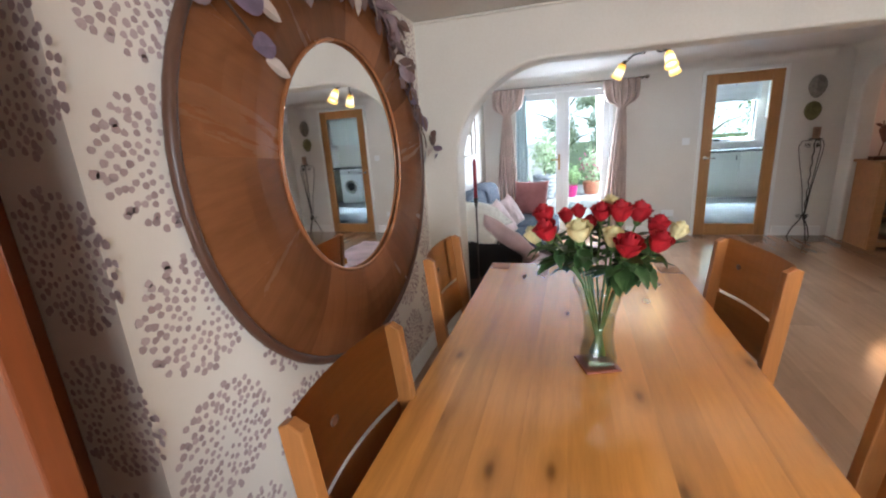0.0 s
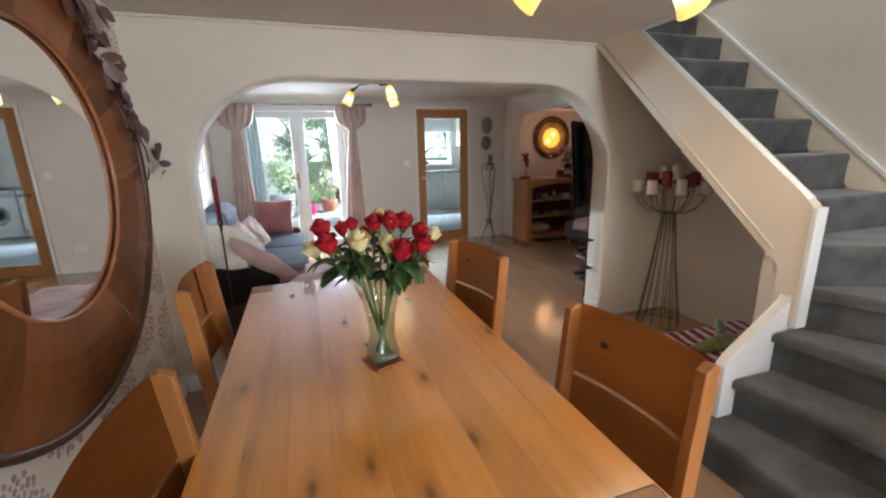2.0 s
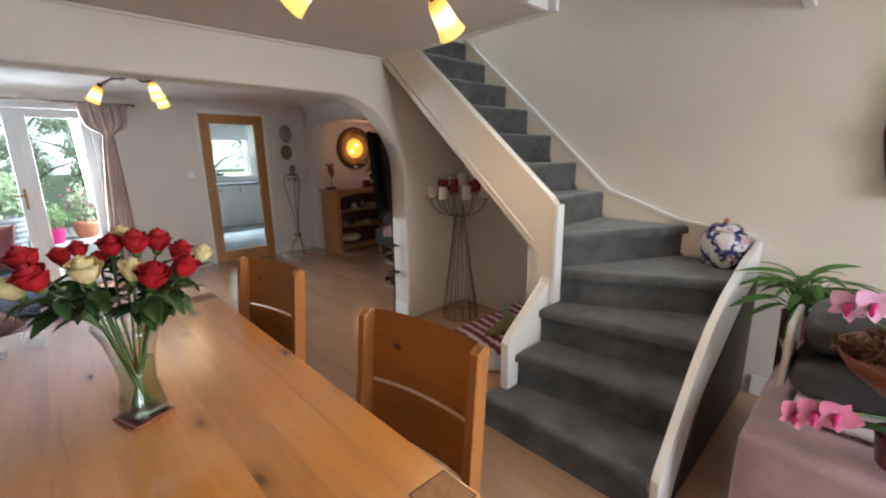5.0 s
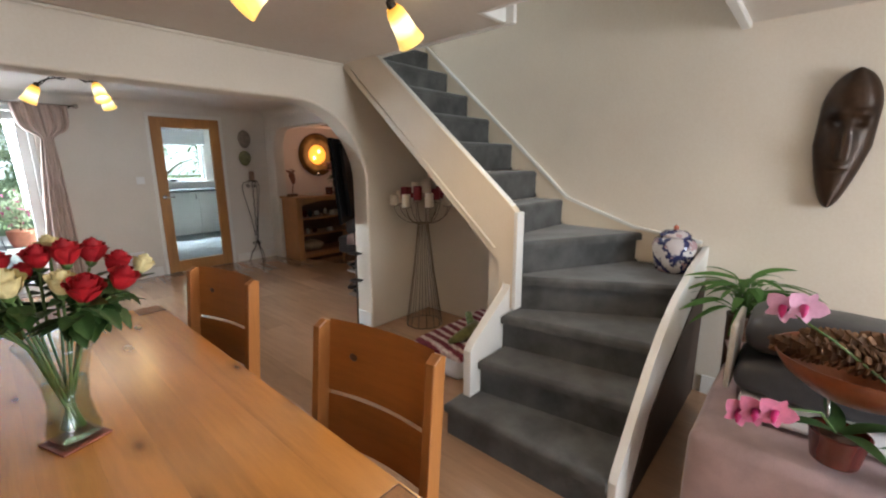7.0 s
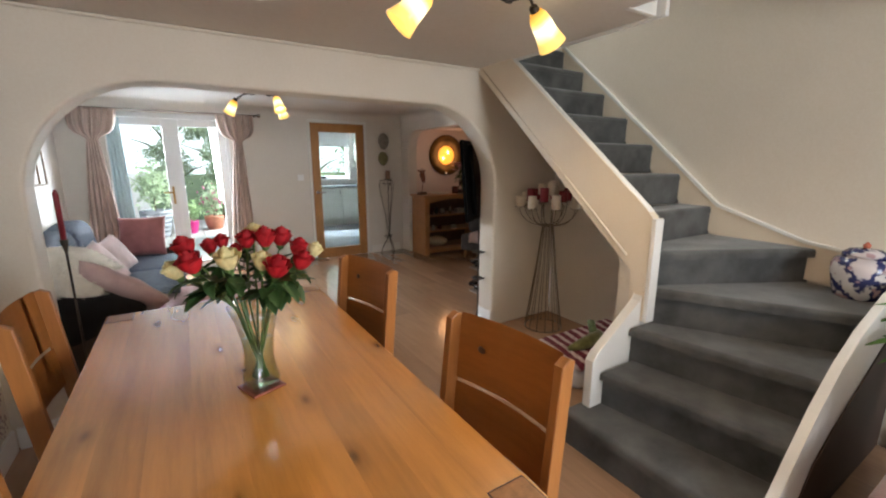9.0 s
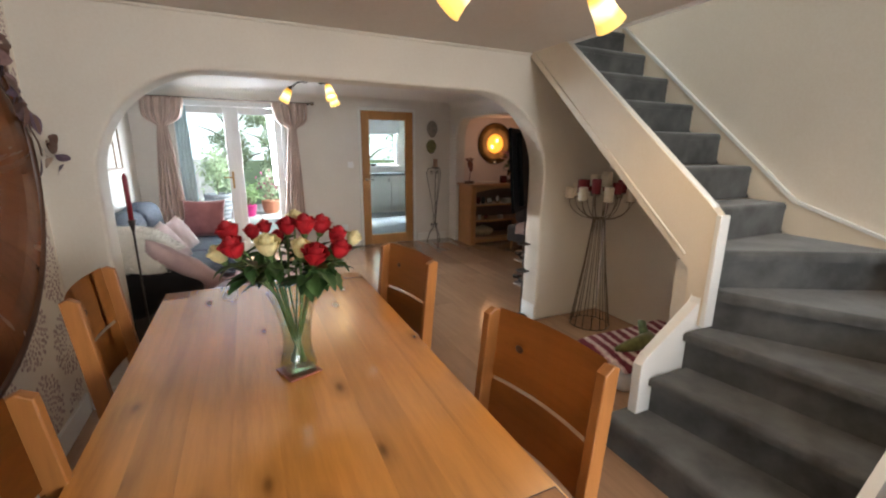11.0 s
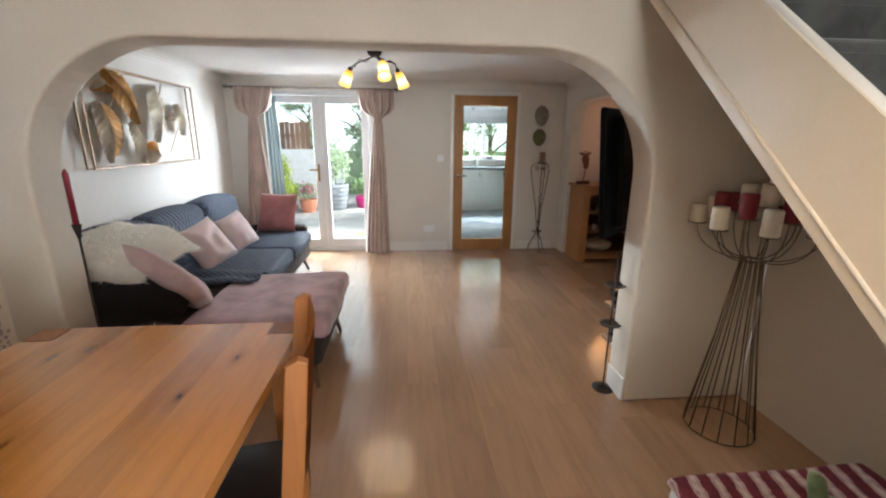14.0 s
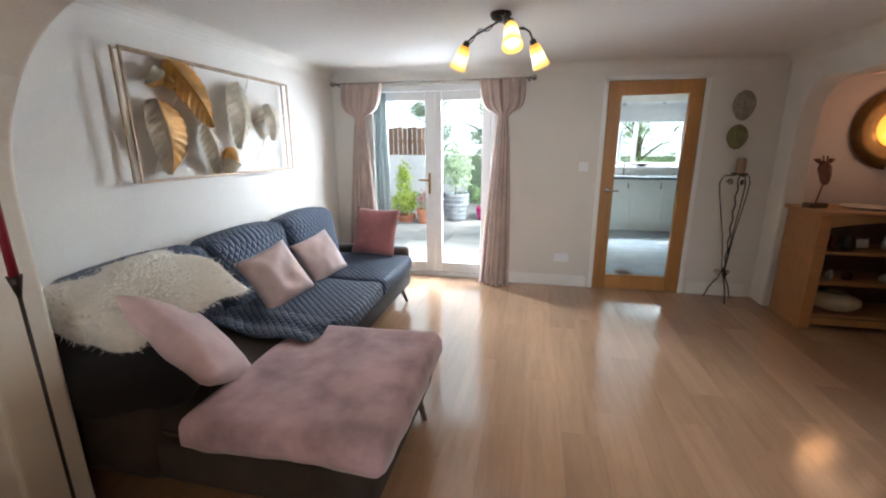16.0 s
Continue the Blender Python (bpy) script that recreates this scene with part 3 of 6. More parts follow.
box(kw, 1.7, 3.5, 9.85, 10.0, 2.05, 2.4)
setting("wall_kitchen_north", kw, M_WALL_COOL, "white kitchen wall with a window", "wall")
slab("ceiling_kitchen", 1.6, 4.6, 6.30, 9.85, 2.3, 2.4, M_CEIL, "white kitchen ceiling", "ceiling")
kf = shell()
for x in (1.7, 2.44, 2.70, 3.44):
    box(kf, x, x + 0.06, 9.88, 9.94, 1.05, 2.05, 0.005)
for z in (1.05, 1.99):
    box(kf, 1.76, 3.44, 9.88, 9.94, z, z + 0.06, 0.005)
W2 = setting("window_2", kf, M_UPVC, "white plastic framed kitchen window", "window")
part("pane", box(shell(), 1.76, 3.44, 9.905, 9.911, 1.11, 1.99), M_PANE, W2).visible_shadow = False
part("window_sill", box(shell(), 1.68, 3.52, 9.78, 9.88, 1.02, 1.05, 0.005), M_TRIM, W2)


# ---- outdoors ----
M_PATIO = plain("pale stone paving", (0.28, 0.262, 0.24), 0.8, var=0.15, scale=3, bump=0.3, fine=60)
M_GRASS = plain("rough grass", (0.10, 0.15, 0.05), 0.9, var=0.4, scale=2, bump=0.5, fine=40)
setting("ground", box(shell(), -300, 300, -300, 300, -0.6, -0.2), M_GRASS, "rough garden grass", "ground")
setting("pavement", box(shell(), -4.0, 6.0, 6.31, 12.6, -0.22, -0.075), plain("paving joint", (0.30, 0.28, 0.25), 0.9), "pale stone patio", "pavement")
PAVE = bpy.data.objects["pavement"]
pv = mesh("paving_slab", box(shell(), 0.006, 0.594, 0.006, 0.594, 0, 0.02, 0.004, 1), M_PATIO)
for i in range(12):
    for j in range(10):
        if j > 5 and i > 8:
            continue
        ob = new("paving_slab", pv)
        ob.parent = PAVE
        ob.matrix_local = pose(-3.9 + 0.6 * i, 6.33 + 0.6 * j, -0.074)
bd = shell()
box(bd, -70, 70, 64, 64.2, -5, 60)
setting("backdrop", bd, glow("hazy bright sky", (0.93, 0.97, 1.0), 0.52), "bright hazy sky beyond the garden", "backdrop")


def foliage(center, radii, n, size, seed, shape=1.0):
    """Many small leaves in an uneven, gappy clump."""
    r = random.Random(seed)
    bm = shell()
    for _ in range(n):
        while True:
            d = Vector((r.uniform(-1, 1), r.uniform(-1, 1), r.uniform(-1, 1)))
            if 0.05 < d.length < 1:
                break
        k = 0.75 + 0.5 * noise.noise(d * 2.3 + Vector((seed, 0, 0)))
        p = Vector(center) + Vector((d.x * radii[0], d.y * radii[1], d.z * radii[2])) * k
        blade(bm, Matrix.Translation(p) @ pose(0, 0, 0, r.uniform(-60, 60), r.uniform(-70, 70), r.uniform(0, 360)), size * r.uniform(0.7, 1.3), size * 0.5, 0.15, 0.2, 2)
    return bm


def blade(bm, m, length, width, fold=0.25, droop=0.2, nu=6):
    """One leaf along x, folded on its rib."""
    def f(u, v):
        w = width * math.sin(math.pi * min(1, u * 0.97 + 0.03)) ** 0.8 * (1 - 0.25 * u)
        s = (v - 0.5) * 2
        return m @ Vector((length * u, s * w * 0.5, abs(s) * w * fold - droop * length * u * u))
    return grid(bm, nu, 2, f)


def leafy(name, c, lo=0.6, hi=1.4):
    k = Mat(name, 0.6)
    g = k.n("ShaderNodeNewGeometry")
    k.color(k.ramp(g.outputs["Random Per Island"], [(0.0, dark(c, lo)), (1.0, dark(c, hi))]))
    tl = k.n("ShaderNodeBsdfTranslucent")
    tl.inputs["Color"].default_value = (*dark(c, 1.1), 1)
    mx = k.n("ShaderNodeMixShader")
    mx.inputs[0].default_value = 0.4
    k.link(k.b.outputs[0], mx.inputs[1])
    k.link(tl.outputs[0], mx.inputs[2])
    k.link(mx.outputs[0], k.t.nodes["Material Output"].inputs["Surface"])
    return k.m


M_LIME = leafy("lime shrub leaves", (0.42, 0.50, 0.10))
M_GREEN = leafy("garden leaves", (0.27, 0.37, 0.17))
M_PALEGREEN = leafy("pale garden leaves", (0.46, 0.54, 0.36))
M_PINKFLOWER = leafy("pink garden flowers", (0.60, 0.10, 0.28))


def potted(x, y, r, h, potmat, leafmat, radii, n, size, seed, label, flowers=0, ribs=False):
    P = thing("potted_plant", pose(x, y, -0.054), label, "potted plant", "pots on the patio")
    prof = [(r * 0.72, 0), (r * 0.75, 0.01)]
    for i in range(13):
        t = i / 12
        prof.append((r * (0.75 + 0.25 * math.sin(t * 1.7)) + (0.012 * (i % 2) if ribs else 0), 0.01 + (h - 0.01) * t))
    prof += [(r * 0.9, h - 0.005), (r * 0.85, h - 0.05)]
    part("pot", lathe(shell(), prof, 24), potmat, P, smooth=not ribs)
    part("stems", tube(shell(), [(0, 0, h - 0.06), (0.02, 0, h + radii[2])], 0.012, 6), M_STEM0, P)
    tagged(part("foliage", foliage((0, 0, h + radii[2] * 0.9), radii, n, size, seed), leafmat, P), kind="stuff")
    if flowers:
        tagged(part("blossom", foliage((0, 0, h + radii[2] * 1.05), (radii[0] * 1.05, radii[1] * 1.05, radii[2]), flowers, size * 0.9, seed + 3), M_PINKFLOWER, P), kind="stuff")
    return P


M_FERN = leafy("house plant leaves", (0.075, 0.165, 0.035))
M_STEM0 = plain("woody stem", (0.14, 0.10, 0.05), 0.8, var=0.3)
M_GREYPOT = plain("grey ribbed pot", (0.24, 0.25, 0.27), 0.6, var=0.2)
M_TERRA = plain("terracotta pot", (0.42, 0.16, 0.09), 0.7, var=0.2)
M_MAGENTA = plain("magenta glazed pot", (0.50, 0.02, 0.16), 0.3, var=0.15)
potted(-0.50, 10.0, 0.27, 0.55, M_GREYPOT, M_PALEGREEN, (0.42, 0.4, 0.55), 420, 0.13, 1, "tall grey ribbed pot with a pale shrub", 0, True)
potted(0.06, 10.2, 0.17, 0.26, M_MAGENTA, M_GREEN, (0.32, 0.3, 0.26), 320, 0.09, 2, "small magenta pot of green leaves")
potted(-1.02, 9.6, 0.18, 0.28, M_TERRA, M_GREEN, (0.26, 0.25, 0.2), 240, 0.07, 3, "terracotta pot of pink flowers", 120)
potted(-1.45, 9.7, 0.2, 0.14, M_TERRA, M_LIME, (0.36, 0.34, 0.30), 700, 0.08, 4, "rounded lime-green shrub in a low pot")
potted(0.55, 10.6, 0.2, 0.3, M_TERRA, M_PALEGREEN, (0.35, 0.3, 0.4), 420, 0.10, 5, "terracotta pot of leafy flowers", 70)
potted(-1.75, 10.6, 0.2, 0.3, M_GREYPOT, M_LIME, (0.22, 0.22, 0.5), 420, 0.09, 9, "upright lime shrub in a grey pot")
FENCE = thing("garden_fence", pose(-2.0, 15.2, -0.2), "weathered brown board garden fence", "fence")
M_FENCE = wood("weathered fence board", (0.34, 0.20, 0.13), 0.85, "z", 0.6, 0.35, False, 0.4)
for i in range(22):
    part("board", box(shell(), -3.6 + 0.16 * i, -3.6 + 0.16 * i + 0.148, 0, 0.02, 0.05, 2.15 + 0.02 * (i % 3), 0.003, 1), M_FENCE, FENCE)
for z in (0.5, 1.7):
    part("rail", box(shell(), -3.65, -0.05, 0.021, 0.07, z, z + 0.08), M_FENCE, FENCE)
slab("wall_garden", -4.6, -0.75, 13.0, 13.2, -0.2, 1.15, plain("white rendered garden wall", (0.72, 0.71, 0.69), 0.85, var=0.1), "low white rendered garden wall")


def tree(x, y, h, seed, mat, label):
    r = random.Random(seed)
    T = thing("tree", pose(x, y, -0.2), label, "tree", "garden trees")
    tr = tube(shell(), [(0, 0, 0), (0.05, 0.02, h * 0.3), (0.0, 0.05, h * 0.6), (0.08, 0, h * 0.85)], [0.11, 0.085, 0.05, 0.015], 8)
    for k in range(6):
        a = k * 1.1
        z = h * (0.35 + 0.08 * k)
        tube(tr, [(0.03, 0.02, z), (0.5 * math.cos(a), 0.5 * math.sin(a), z + 0.4), (0.9 * math.cos(a), 0.9 * math.sin(a), z + 0.55)], [0.04, 0.025, 0.008], 6)
    part("trunk", tr, M_STEM0, T, smooth=True)
    cr = shell()
    for k in range(9):
        a, rr, z = r.uniform(0, 6.28), r.uniform(0, h * 0.24), h * r.uniform(0.42, 0.95)
        c = foliage((rr * math.cos(a), rr * math.sin(a), z), (h * 0.16, h * 0.16, h * 0.12), 300, 0.11, seed * 11 + k)
        me = bpy.data.meshes.new("tmp")
        c.to_mesh(me)
        c.free()
        cr.from_mesh(me)
        bpy.data.meshes.remove(me)
    tagged(part("crown", cr, mat, T), kind="stuff")


for i, (x, y, h, mat) in enumerate(((1.0, 13.4, 2.6, M_PALEGREEN), (-0.2, 14.2, 2.9, M_PALEGREEN), (2.3, 12.8, 2.5, M_GREEN), (3.7, 14.0, 3.4, M_PALEGREEN), (5.4, 15.0, 3.6, M_GREEN), (-2.8, 18.5, 3.6, M_PALEGREEN), (1.6, 17.5, 4.2, M_PALEGREEN), (-5.5, 17.0, 4.0, M_GREEN))):
    tree(x, y, h, 30 + i, mat, "leafy pale green garden tree" if mat is M_PALEGREEN else "leafy green garden tree")
tagged(new("hedge", mesh("hedge", foliage((3.2, 13.2, 0.5), (3.6, 0.9, 1.3), 4200, 0.10, 77), M_GREEN)), "dense green hedge at the end of the garden", "hedge", "", "stuff")


# ---- things ----
def root(ob):
    while ob.parent:
        ob = ob.parent
    return ob


def wpart(name, bm, mat, parent, label="", smooth=False):
    """A part shaped in the room's own coordinates."""
    bm.transform(root(parent).matrix_basis.inverted())
    return part(name, bm, mat, parent, label, smooth)


def spread(n, lo, hi):
    return [lo + (hi - lo) * i / (n - 1) for i in range(n)]


# dining table
TABLE = thing("dining_table", pose(0.135, 1.305, 0), "long honey pine dining table with pegged corners", "table")
bx = spread(10, -0.33, 0.60)
for a, b in zip(bx, bx[1:]):
    wpart("board", box(shell(), a, b - 0.0001, 0.40, 2.21, 0.73, 0.765), M_PINE_Y, TABLE)
for x0, x1, y0, y1 in ((-0.26, 0.53, 0.47, 0.495), (-0.26, 0.53, 2.115, 2.14), (-0.26, -0.235, 0.5, 2.11), (0.505, 0.53, 0.5, 2.11)):
    wpart("apron", box(shell(), x0, x1, y0, y1, 0.64, 0.729, 0.003), M_PINE_B, TABLE)
for x in (-0.315, 0.495):
    for y in (0.415, 2.105):
        wpart("leg", box(shell(), x, x + 0.09, y, y + 0.09, 0, 0.729, 0.006), M_PINE_Z, TABLE)
M_ENDGRAIN = plain("pine end grain", (0.34, 0.15, 0.05), 0.4, var=0.3, scale=30, bump=0.1)
for x in (-0.322, 0.50):
    for y in (0.408, 2.11):
        wpart("leg_end", box(shell(), x, x + 0.092, y, y + 0.092, 0.755, 0.7668, 0.001), M_ENDGRAIN, TABLE, "end grain leg top let into the corner")
        rim = shell()
        for (a0, a1, b0, b1) in ((x - 0.003, x, y - 0.003, y + 0.095), (x + 0.092, x + 0.095, y - 0.003, y + 0.095), (x, x + 0.092, y - 0.003, y), (x, x + 0.092, y + 0.092, y + 0.095)):
            box(rim, a0, a1, b0, b1, 0.755, 0.7665)
        wpart("inlay_line", rim, M_DARKWOOD, TABLE)


def back_slab(z0, z1, half, lean, bow=0.022, t=0.022):
    """A bowed, leaning back board: x is the lean."""
    def f(u, v):
        y = -half + 2 * half * u
        z = z0 + (z1 - z0) * v
        return Vector((lean * (z - 0.45) + bow * (1 - (y / half) ** 2), y, z))
    bm = shell()
    grid(bm, 10, 4, f)
    r = bmesh.ops.solidify(bm, geom=bm.faces[:], thickness=t)
    bmesh.ops.recalc_face_normals(bm, faces=bm.faces[:])
    return bm


CHAIR = thing("dining_chair", pose(0.70, 0.745, 0, 0, 0, 7), "honey pine dining chair with a slotted back and black seat", "chair", "chairs round the dining table")
part("back_panel", back_slab(0.768, 0.985, 0.189, 0.10), M_PINE_B, CHAIR, smooth=False)
part("back_rail", back_slab(0.60, 0.756, 0.189, 0.10), M_PINE_B, CHAIR)
for y in (-0.218, 0.190):
    post = prism(shell(), [(-0.040, 0.0), (0.0, 0.0), (0.008, 0.42), (0.062, 0.975), (0.04, 0.985), (0.012, 0.97), (-0.040, 0.46)], 0.028, None, 0.004)
    part("back_post", post, M_PINE_Z, CHAIR, m=pose(0, y, 0))
    part("leg", box(shell(), -0.43, -0.39, y, y + 0.034, 0, 0.43, 0.004), M_PINE_Z, CHAIR)
    part("side_rail", box(shell(), -0.39, -0.046, y + 0.005, y + 0.029, 0.37, 0.43, 0.003), M_PINE_B, CHAIR)
part("front_rail", box(shell(), -0.42, -0.397, -0.187, 0.187, 0.37, 0.43, 0.003), M_PINE_B, CHAIR)
part("seat", box(shell(), -0.44, -0.02, -0.21, 0.21, 0.432, 0.478, 0.018, 3), M_LEATHER, CHAIR, "black leather seat pad", True)
part("knot", lathe(shell(), [(0.016, 0.0), (0.012, 0.0012), (0.002, 0.0015)], 12, pose(0.0408, 0.085, 0.895, 0, -84) @ Matrix.Diagonal((0.7, 1, 1, 1))), M_DARKWOOD, CHAIR, "dark knot in the wood", True)
copy_thing(CHAIR, pose(0.685, 1.72, 0, 0, 0, 11))
copy_thing(CHAIR, pose(-0.43, 1.75, 0, 0, 0, 180))
copy_thing(CHAIR, pose(-0.34, 0.74, 0, 0, 0, 178))

# ---- rose bouquet in a glass vase ----
M_RED = plain("red rose petal", (0.42, 0.004, 0.012), 0.7, var=0.35, scale=30, bump=0.2)
M_IVORY = plain("ivory rose petal", (0.76, 0.66, 0.34), 0.5, var=0.2, scale=30, bump=0.2)
M_STEM = plain("green stem", (0.10, 0.17, 0.045), 0.5, var=0.25, scale=30)
M_LEAF = plain("rose leaf", (0.030, 0.072, 0.016), 0.5, var=0.4, scale=25, bump=0.3)
VX, VY = 0.165, 1.205
BOUQUET = thing("vase_of_roses", pose(VX, VY, 0.772, 0, 0, 20), "tall glass vase of red and ivory roses", "vase of flowers")


def square_ring(prof, n=24, p=4.0):
    """A body of softly squared rings from (half width, height, squareness) rows."""
    bm = shell()
    rings = []
    for r, z, q in prof:
        ring = []
        for k in range(n):
            a = 2 * math.pi * k / n
            c, s = math.cos(a), math.sin(a)
            e = 2.0 / (2 + q)
            ring.append(bm.verts.new((r * math.copysign(abs(c) ** e, c), r * math.copysign(abs(s) ** e, s), z)))
        rings.append(ring)
    for a, b in zip(rings, rings[1:]):
        for k in range(n):
            bm.faces.new((a[k], a[(k + 1) % n], b[(k + 1) % n], b[k]))
    bm.faces.new(rings[0][::-1])
    bm.faces.new(rings[-1])
    bmesh.ops.recalc_face_normals(bm, faces=bm.faces[:])
    return bm


def clear_sheet(name, c, rough=0.02):
    """Thin clear glass: it lets light straight through and mirrors at its rim."""
    k = Mat(name, rough)
    tr, gl, mx, fr = k.n("ShaderNodeBsdfTransparent"), k.n("ShaderNodeBsdfGlossy", Roughness=rough), k.n("ShaderNodeMixShader"), k.n("ShaderNodeLayerWeight", Blend=0.5)
    tr.inputs["Color"].default_value = (*c, 1)
    k.link(k.math("ADD", k.math("MULTIPLY", k.math("POWER", fr.outputs["Facing"], 4.0), 0.6), 0.05), mx.inputs[0])
    k.link(tr.outputs[0], mx.inputs[1])
    k.link(gl.outputs[0], mx.inputs[2])
    k.link(mx.outputs[0], k.t.nodes["Material Output"].inputs["Surface"])
    return k.m


M_VASE = clear_sheet("thin vase glass", (0.93, 0.96, 0.94))
outer = [(0.044, 0.0, 6), (0.045, 0.03, 5), (0.040, 0.06, 3), (0.038, 0.10, 1), (0.045, 0.16, 0.3), (0.060, 0.22, 0), (0.076, 0.26, 0)]
inner = [(0.073, 0.259, 0), (0.057, 0.22, 0), (0.042, 0.16, 0.3), (0.0355, 0.10, 1), (0.0375, 0.06, 3), (0.0425, 0.03, 5), (0.041, 0.012, 6)]
part("vase", square_ring(outer + inner), M_VASE, BOUQUET, "clear glass square-footed vase", True)
part("water", square_ring([(0.040, 0.0125, 6), (0.0415, 0.03, 5), (0.0365, 0.06, 3), (0.0345, 0.10, 1), (0.0405, 0.155, 0.3)]), clear_sheet("water", (0.88, 0.93, 0.82)), BOUQUET, "", True)


def rose_core(r):
    """The rolled heart of a half-open rose: one petal sheet wound three times, over its green hip."""
    def f(u, v):
        a = u * 6 * math.pi
        rr = r * (0.10 + 0.62 * u) * (0.45 + 0.55 * math.sin(min(1.0, v * 1.3) * math.pi / 2)) * (1 + 0.10 * u * v ** 3)
        h = r * (1.55 - 0.35 * u + 0.07 * math.sin(a * 1.5))
        return Vector((rr * math.cos(a), rr * math.sin(a), h * v - r * 0.6 * (1 - v)))
    return grid(shell(), 54, 5, f)


def rose_petal(r):
    """One outer petal, cupped round the heart and rolled back at its lip."""
    def f(u, v):
        a = (u - 0.5) * 2.1
        lip = max(0.0, v - 0.72) / 0.28
        rr = r * (0.30 + 0.62 * math.sin(min(1.0, v * 1.35) * math.pi / 2)) + r * 0.20 * lip ** 2
        edge = 1 - 0.20 * abs(2 * u - 1) ** 3
        return Vector((rr * math.cos(a), rr * math.sin(a), r * (1.28 * v * edge - 0.12 * lip ** 2) - r * 0.6 * (1 - v)))
    return grid(shell(), 6, 7, f)


CORE = {m: mesh("rose", rose_core(0.036), m, True) for m in (M_RED, M_IVORY)}
PETAL = {m: mesh("petal", rose_petal(0.036), m, True) for m in (M_RED, M_IVORY)}
HIP = mesh("hip", lathe(shell(), [(0.003, -0.036), (0.013, -0.028), (0.016, -0.018), (0.011, -0.008)], 8), M_STEM, True)


def rose_leaf(seed):
    """A broad toothed leaf, folded on its rib and drooping."""
    q = random.Random(seed)
    bend = q.uniform(0.15, 0.5)
    def f(u, v):
        w = 0.034 * math.sin(math.pi * min(1, u * 0.96 + 0.04)) ** 0.8 * (1 - 0.3 * u) * (1 + 0.10 * math.sin(u * 30))
        t = (v - 0.5) * 2
        return Vector((0.075 * u, t * w * 0.62, abs(t) * w * 0.22 - bend * 0.075 * u * u))
    return mesh("leaf", grid(shell(), 9, 4, f), M_LEAF, True)


LEAVES = [rose_leaf(40 + k) for k in range(4)]
rnd = random.Random(5)
INV = BOUQUET.matrix_basis.inverted()
# heads of the bouquet: place in the room, size, ivory or red
HEADS = ((0.012, 1.24, 1.225, 1.0, 0), (0.022, 1.16, 1.195, 1.05, 0), (-0.018, 1.26, 1.158, 0.95, 1), (0.07, 1.27, 1.218, 0.75, 0),
         (0.105, 1.30, 1.225, 0.72, 0), (0.104, 1.13, 1.200, 1.05, 1), (0.163, 1.22, 1.235, 0.9, 0), (0.138, 1.27, 1.198, 0.7, 0),
         (0.208, 1.19, 1.240, 1.0, 0), (0.262, 1.25, 1.227, 1.0, 0), (0.188, 1.14, 1.182, 0.95, 1), (0.218, 1.10, 1.170, 1.1, 0),
         (0.301, 1.205, 1.200, 0.95, 0), (0.295, 1.15, 1.170, 1.0, 0), (0.36, 1.26, 1.176, 0.85, 1), (0.19, 1.28, 1.250, 0.8, 1))
for x, y, z, size, pale in HEADS:
    tip = INV @ Vector((x, y, z - 0.018))
    a = math.atan2(tip.y, tip.x)
    foot = Vector((-0.020 * math.cos(a + rnd.uniform(-0.8, 0.8)), -0.020 * math.sin(a), 0.03))
    neck = Vector((0.05 * math.cos(a), 0.05 * math.sin(a), 0.255))
    d = (tip - neck).normalized()
    mat = M_IVORY if pale else M_RED
    stem = part("stem", tube(shell(), [foot, foot.lerp(neck, 0.55), neck, neck.lerp(tip, 0.6) + Vector((0, 0, 0.01)), tip - d * 0.03 * size], 0.0032, 6), M_STEM, BOUQUET, smooth=True)
    head = new("rose", CORE[mat])
    head.parent = BOUQUET
    lean = (d + Vector((0, 0, 0.7))).normalized()
    size *= 0.82
    head.matrix_local = Matrix.Translation(tip) @ lean.to_track_quat("Z", "Y").to_matrix().to_4x4() @ pose(0, 0, 0, 0, 0, rnd.uniform(0, 360)) @ Matrix.Diagonal((size * 0.92, size * 0.92, size, 1))
    head["label"] = "half-open ivory rose" if pale else "half-open deep red rose"
    hip = new("hip", HIP)
    hip.parent = head
    for k in range(6):
        pt = new("petal", PETAL[mat])
        pt.parent = head
        pt.matrix_local = pose(0, 0, -0.002 * (k % 3), 0, rnd.uniform(-4, 9), 137.5 * k + rnd.uniform(-12, 12)) @ Matrix.Diagonal((*(0.88 + 0.045 * k,) * 2, 1 - 0.03 * k, 1))
    for _ in range(7):
        lf = new("leaf", LEAVES[rnd.randrange(4)])
        lf.parent = stem
        q = neck.lerp(tip, rnd.uniform(0.28, 0.82))
        k = rnd.uniform(0.75, 1.2)
        lf.matrix_local = Matrix.Translation(q) @ pose(0, 0, 0, rnd.uniform(-25, 25), rnd.uniform(-30, 40), math.degrees(a) + rnd.uniform(-110, 110)) @ Matrix.Diagonal((k, k, k, 1))
M_COASTER = plain("red-brown coaster", (0.26, 0.075, 0.04), 0.4)
solo("coaster", box(shell(), -0.052, 0.052, -0.052, 0.052, 0.0, 0.005, 0.002), M_COASTER, "dark red square coaster under the vase", "coaster", m=pose(VX, VY, 0.767, 0, 0, 20))

# ---- round mirror on the wallpaper ----
MY, MZ, RO, RI = 1.63, 1.385, 0.82, 0.462
MIR = thing("wall_mirror", pose(XW + 0.020, MY, MZ, 0, 0, -1.2), "large round mirror in a broad segmented mango wood frame", "mirror")


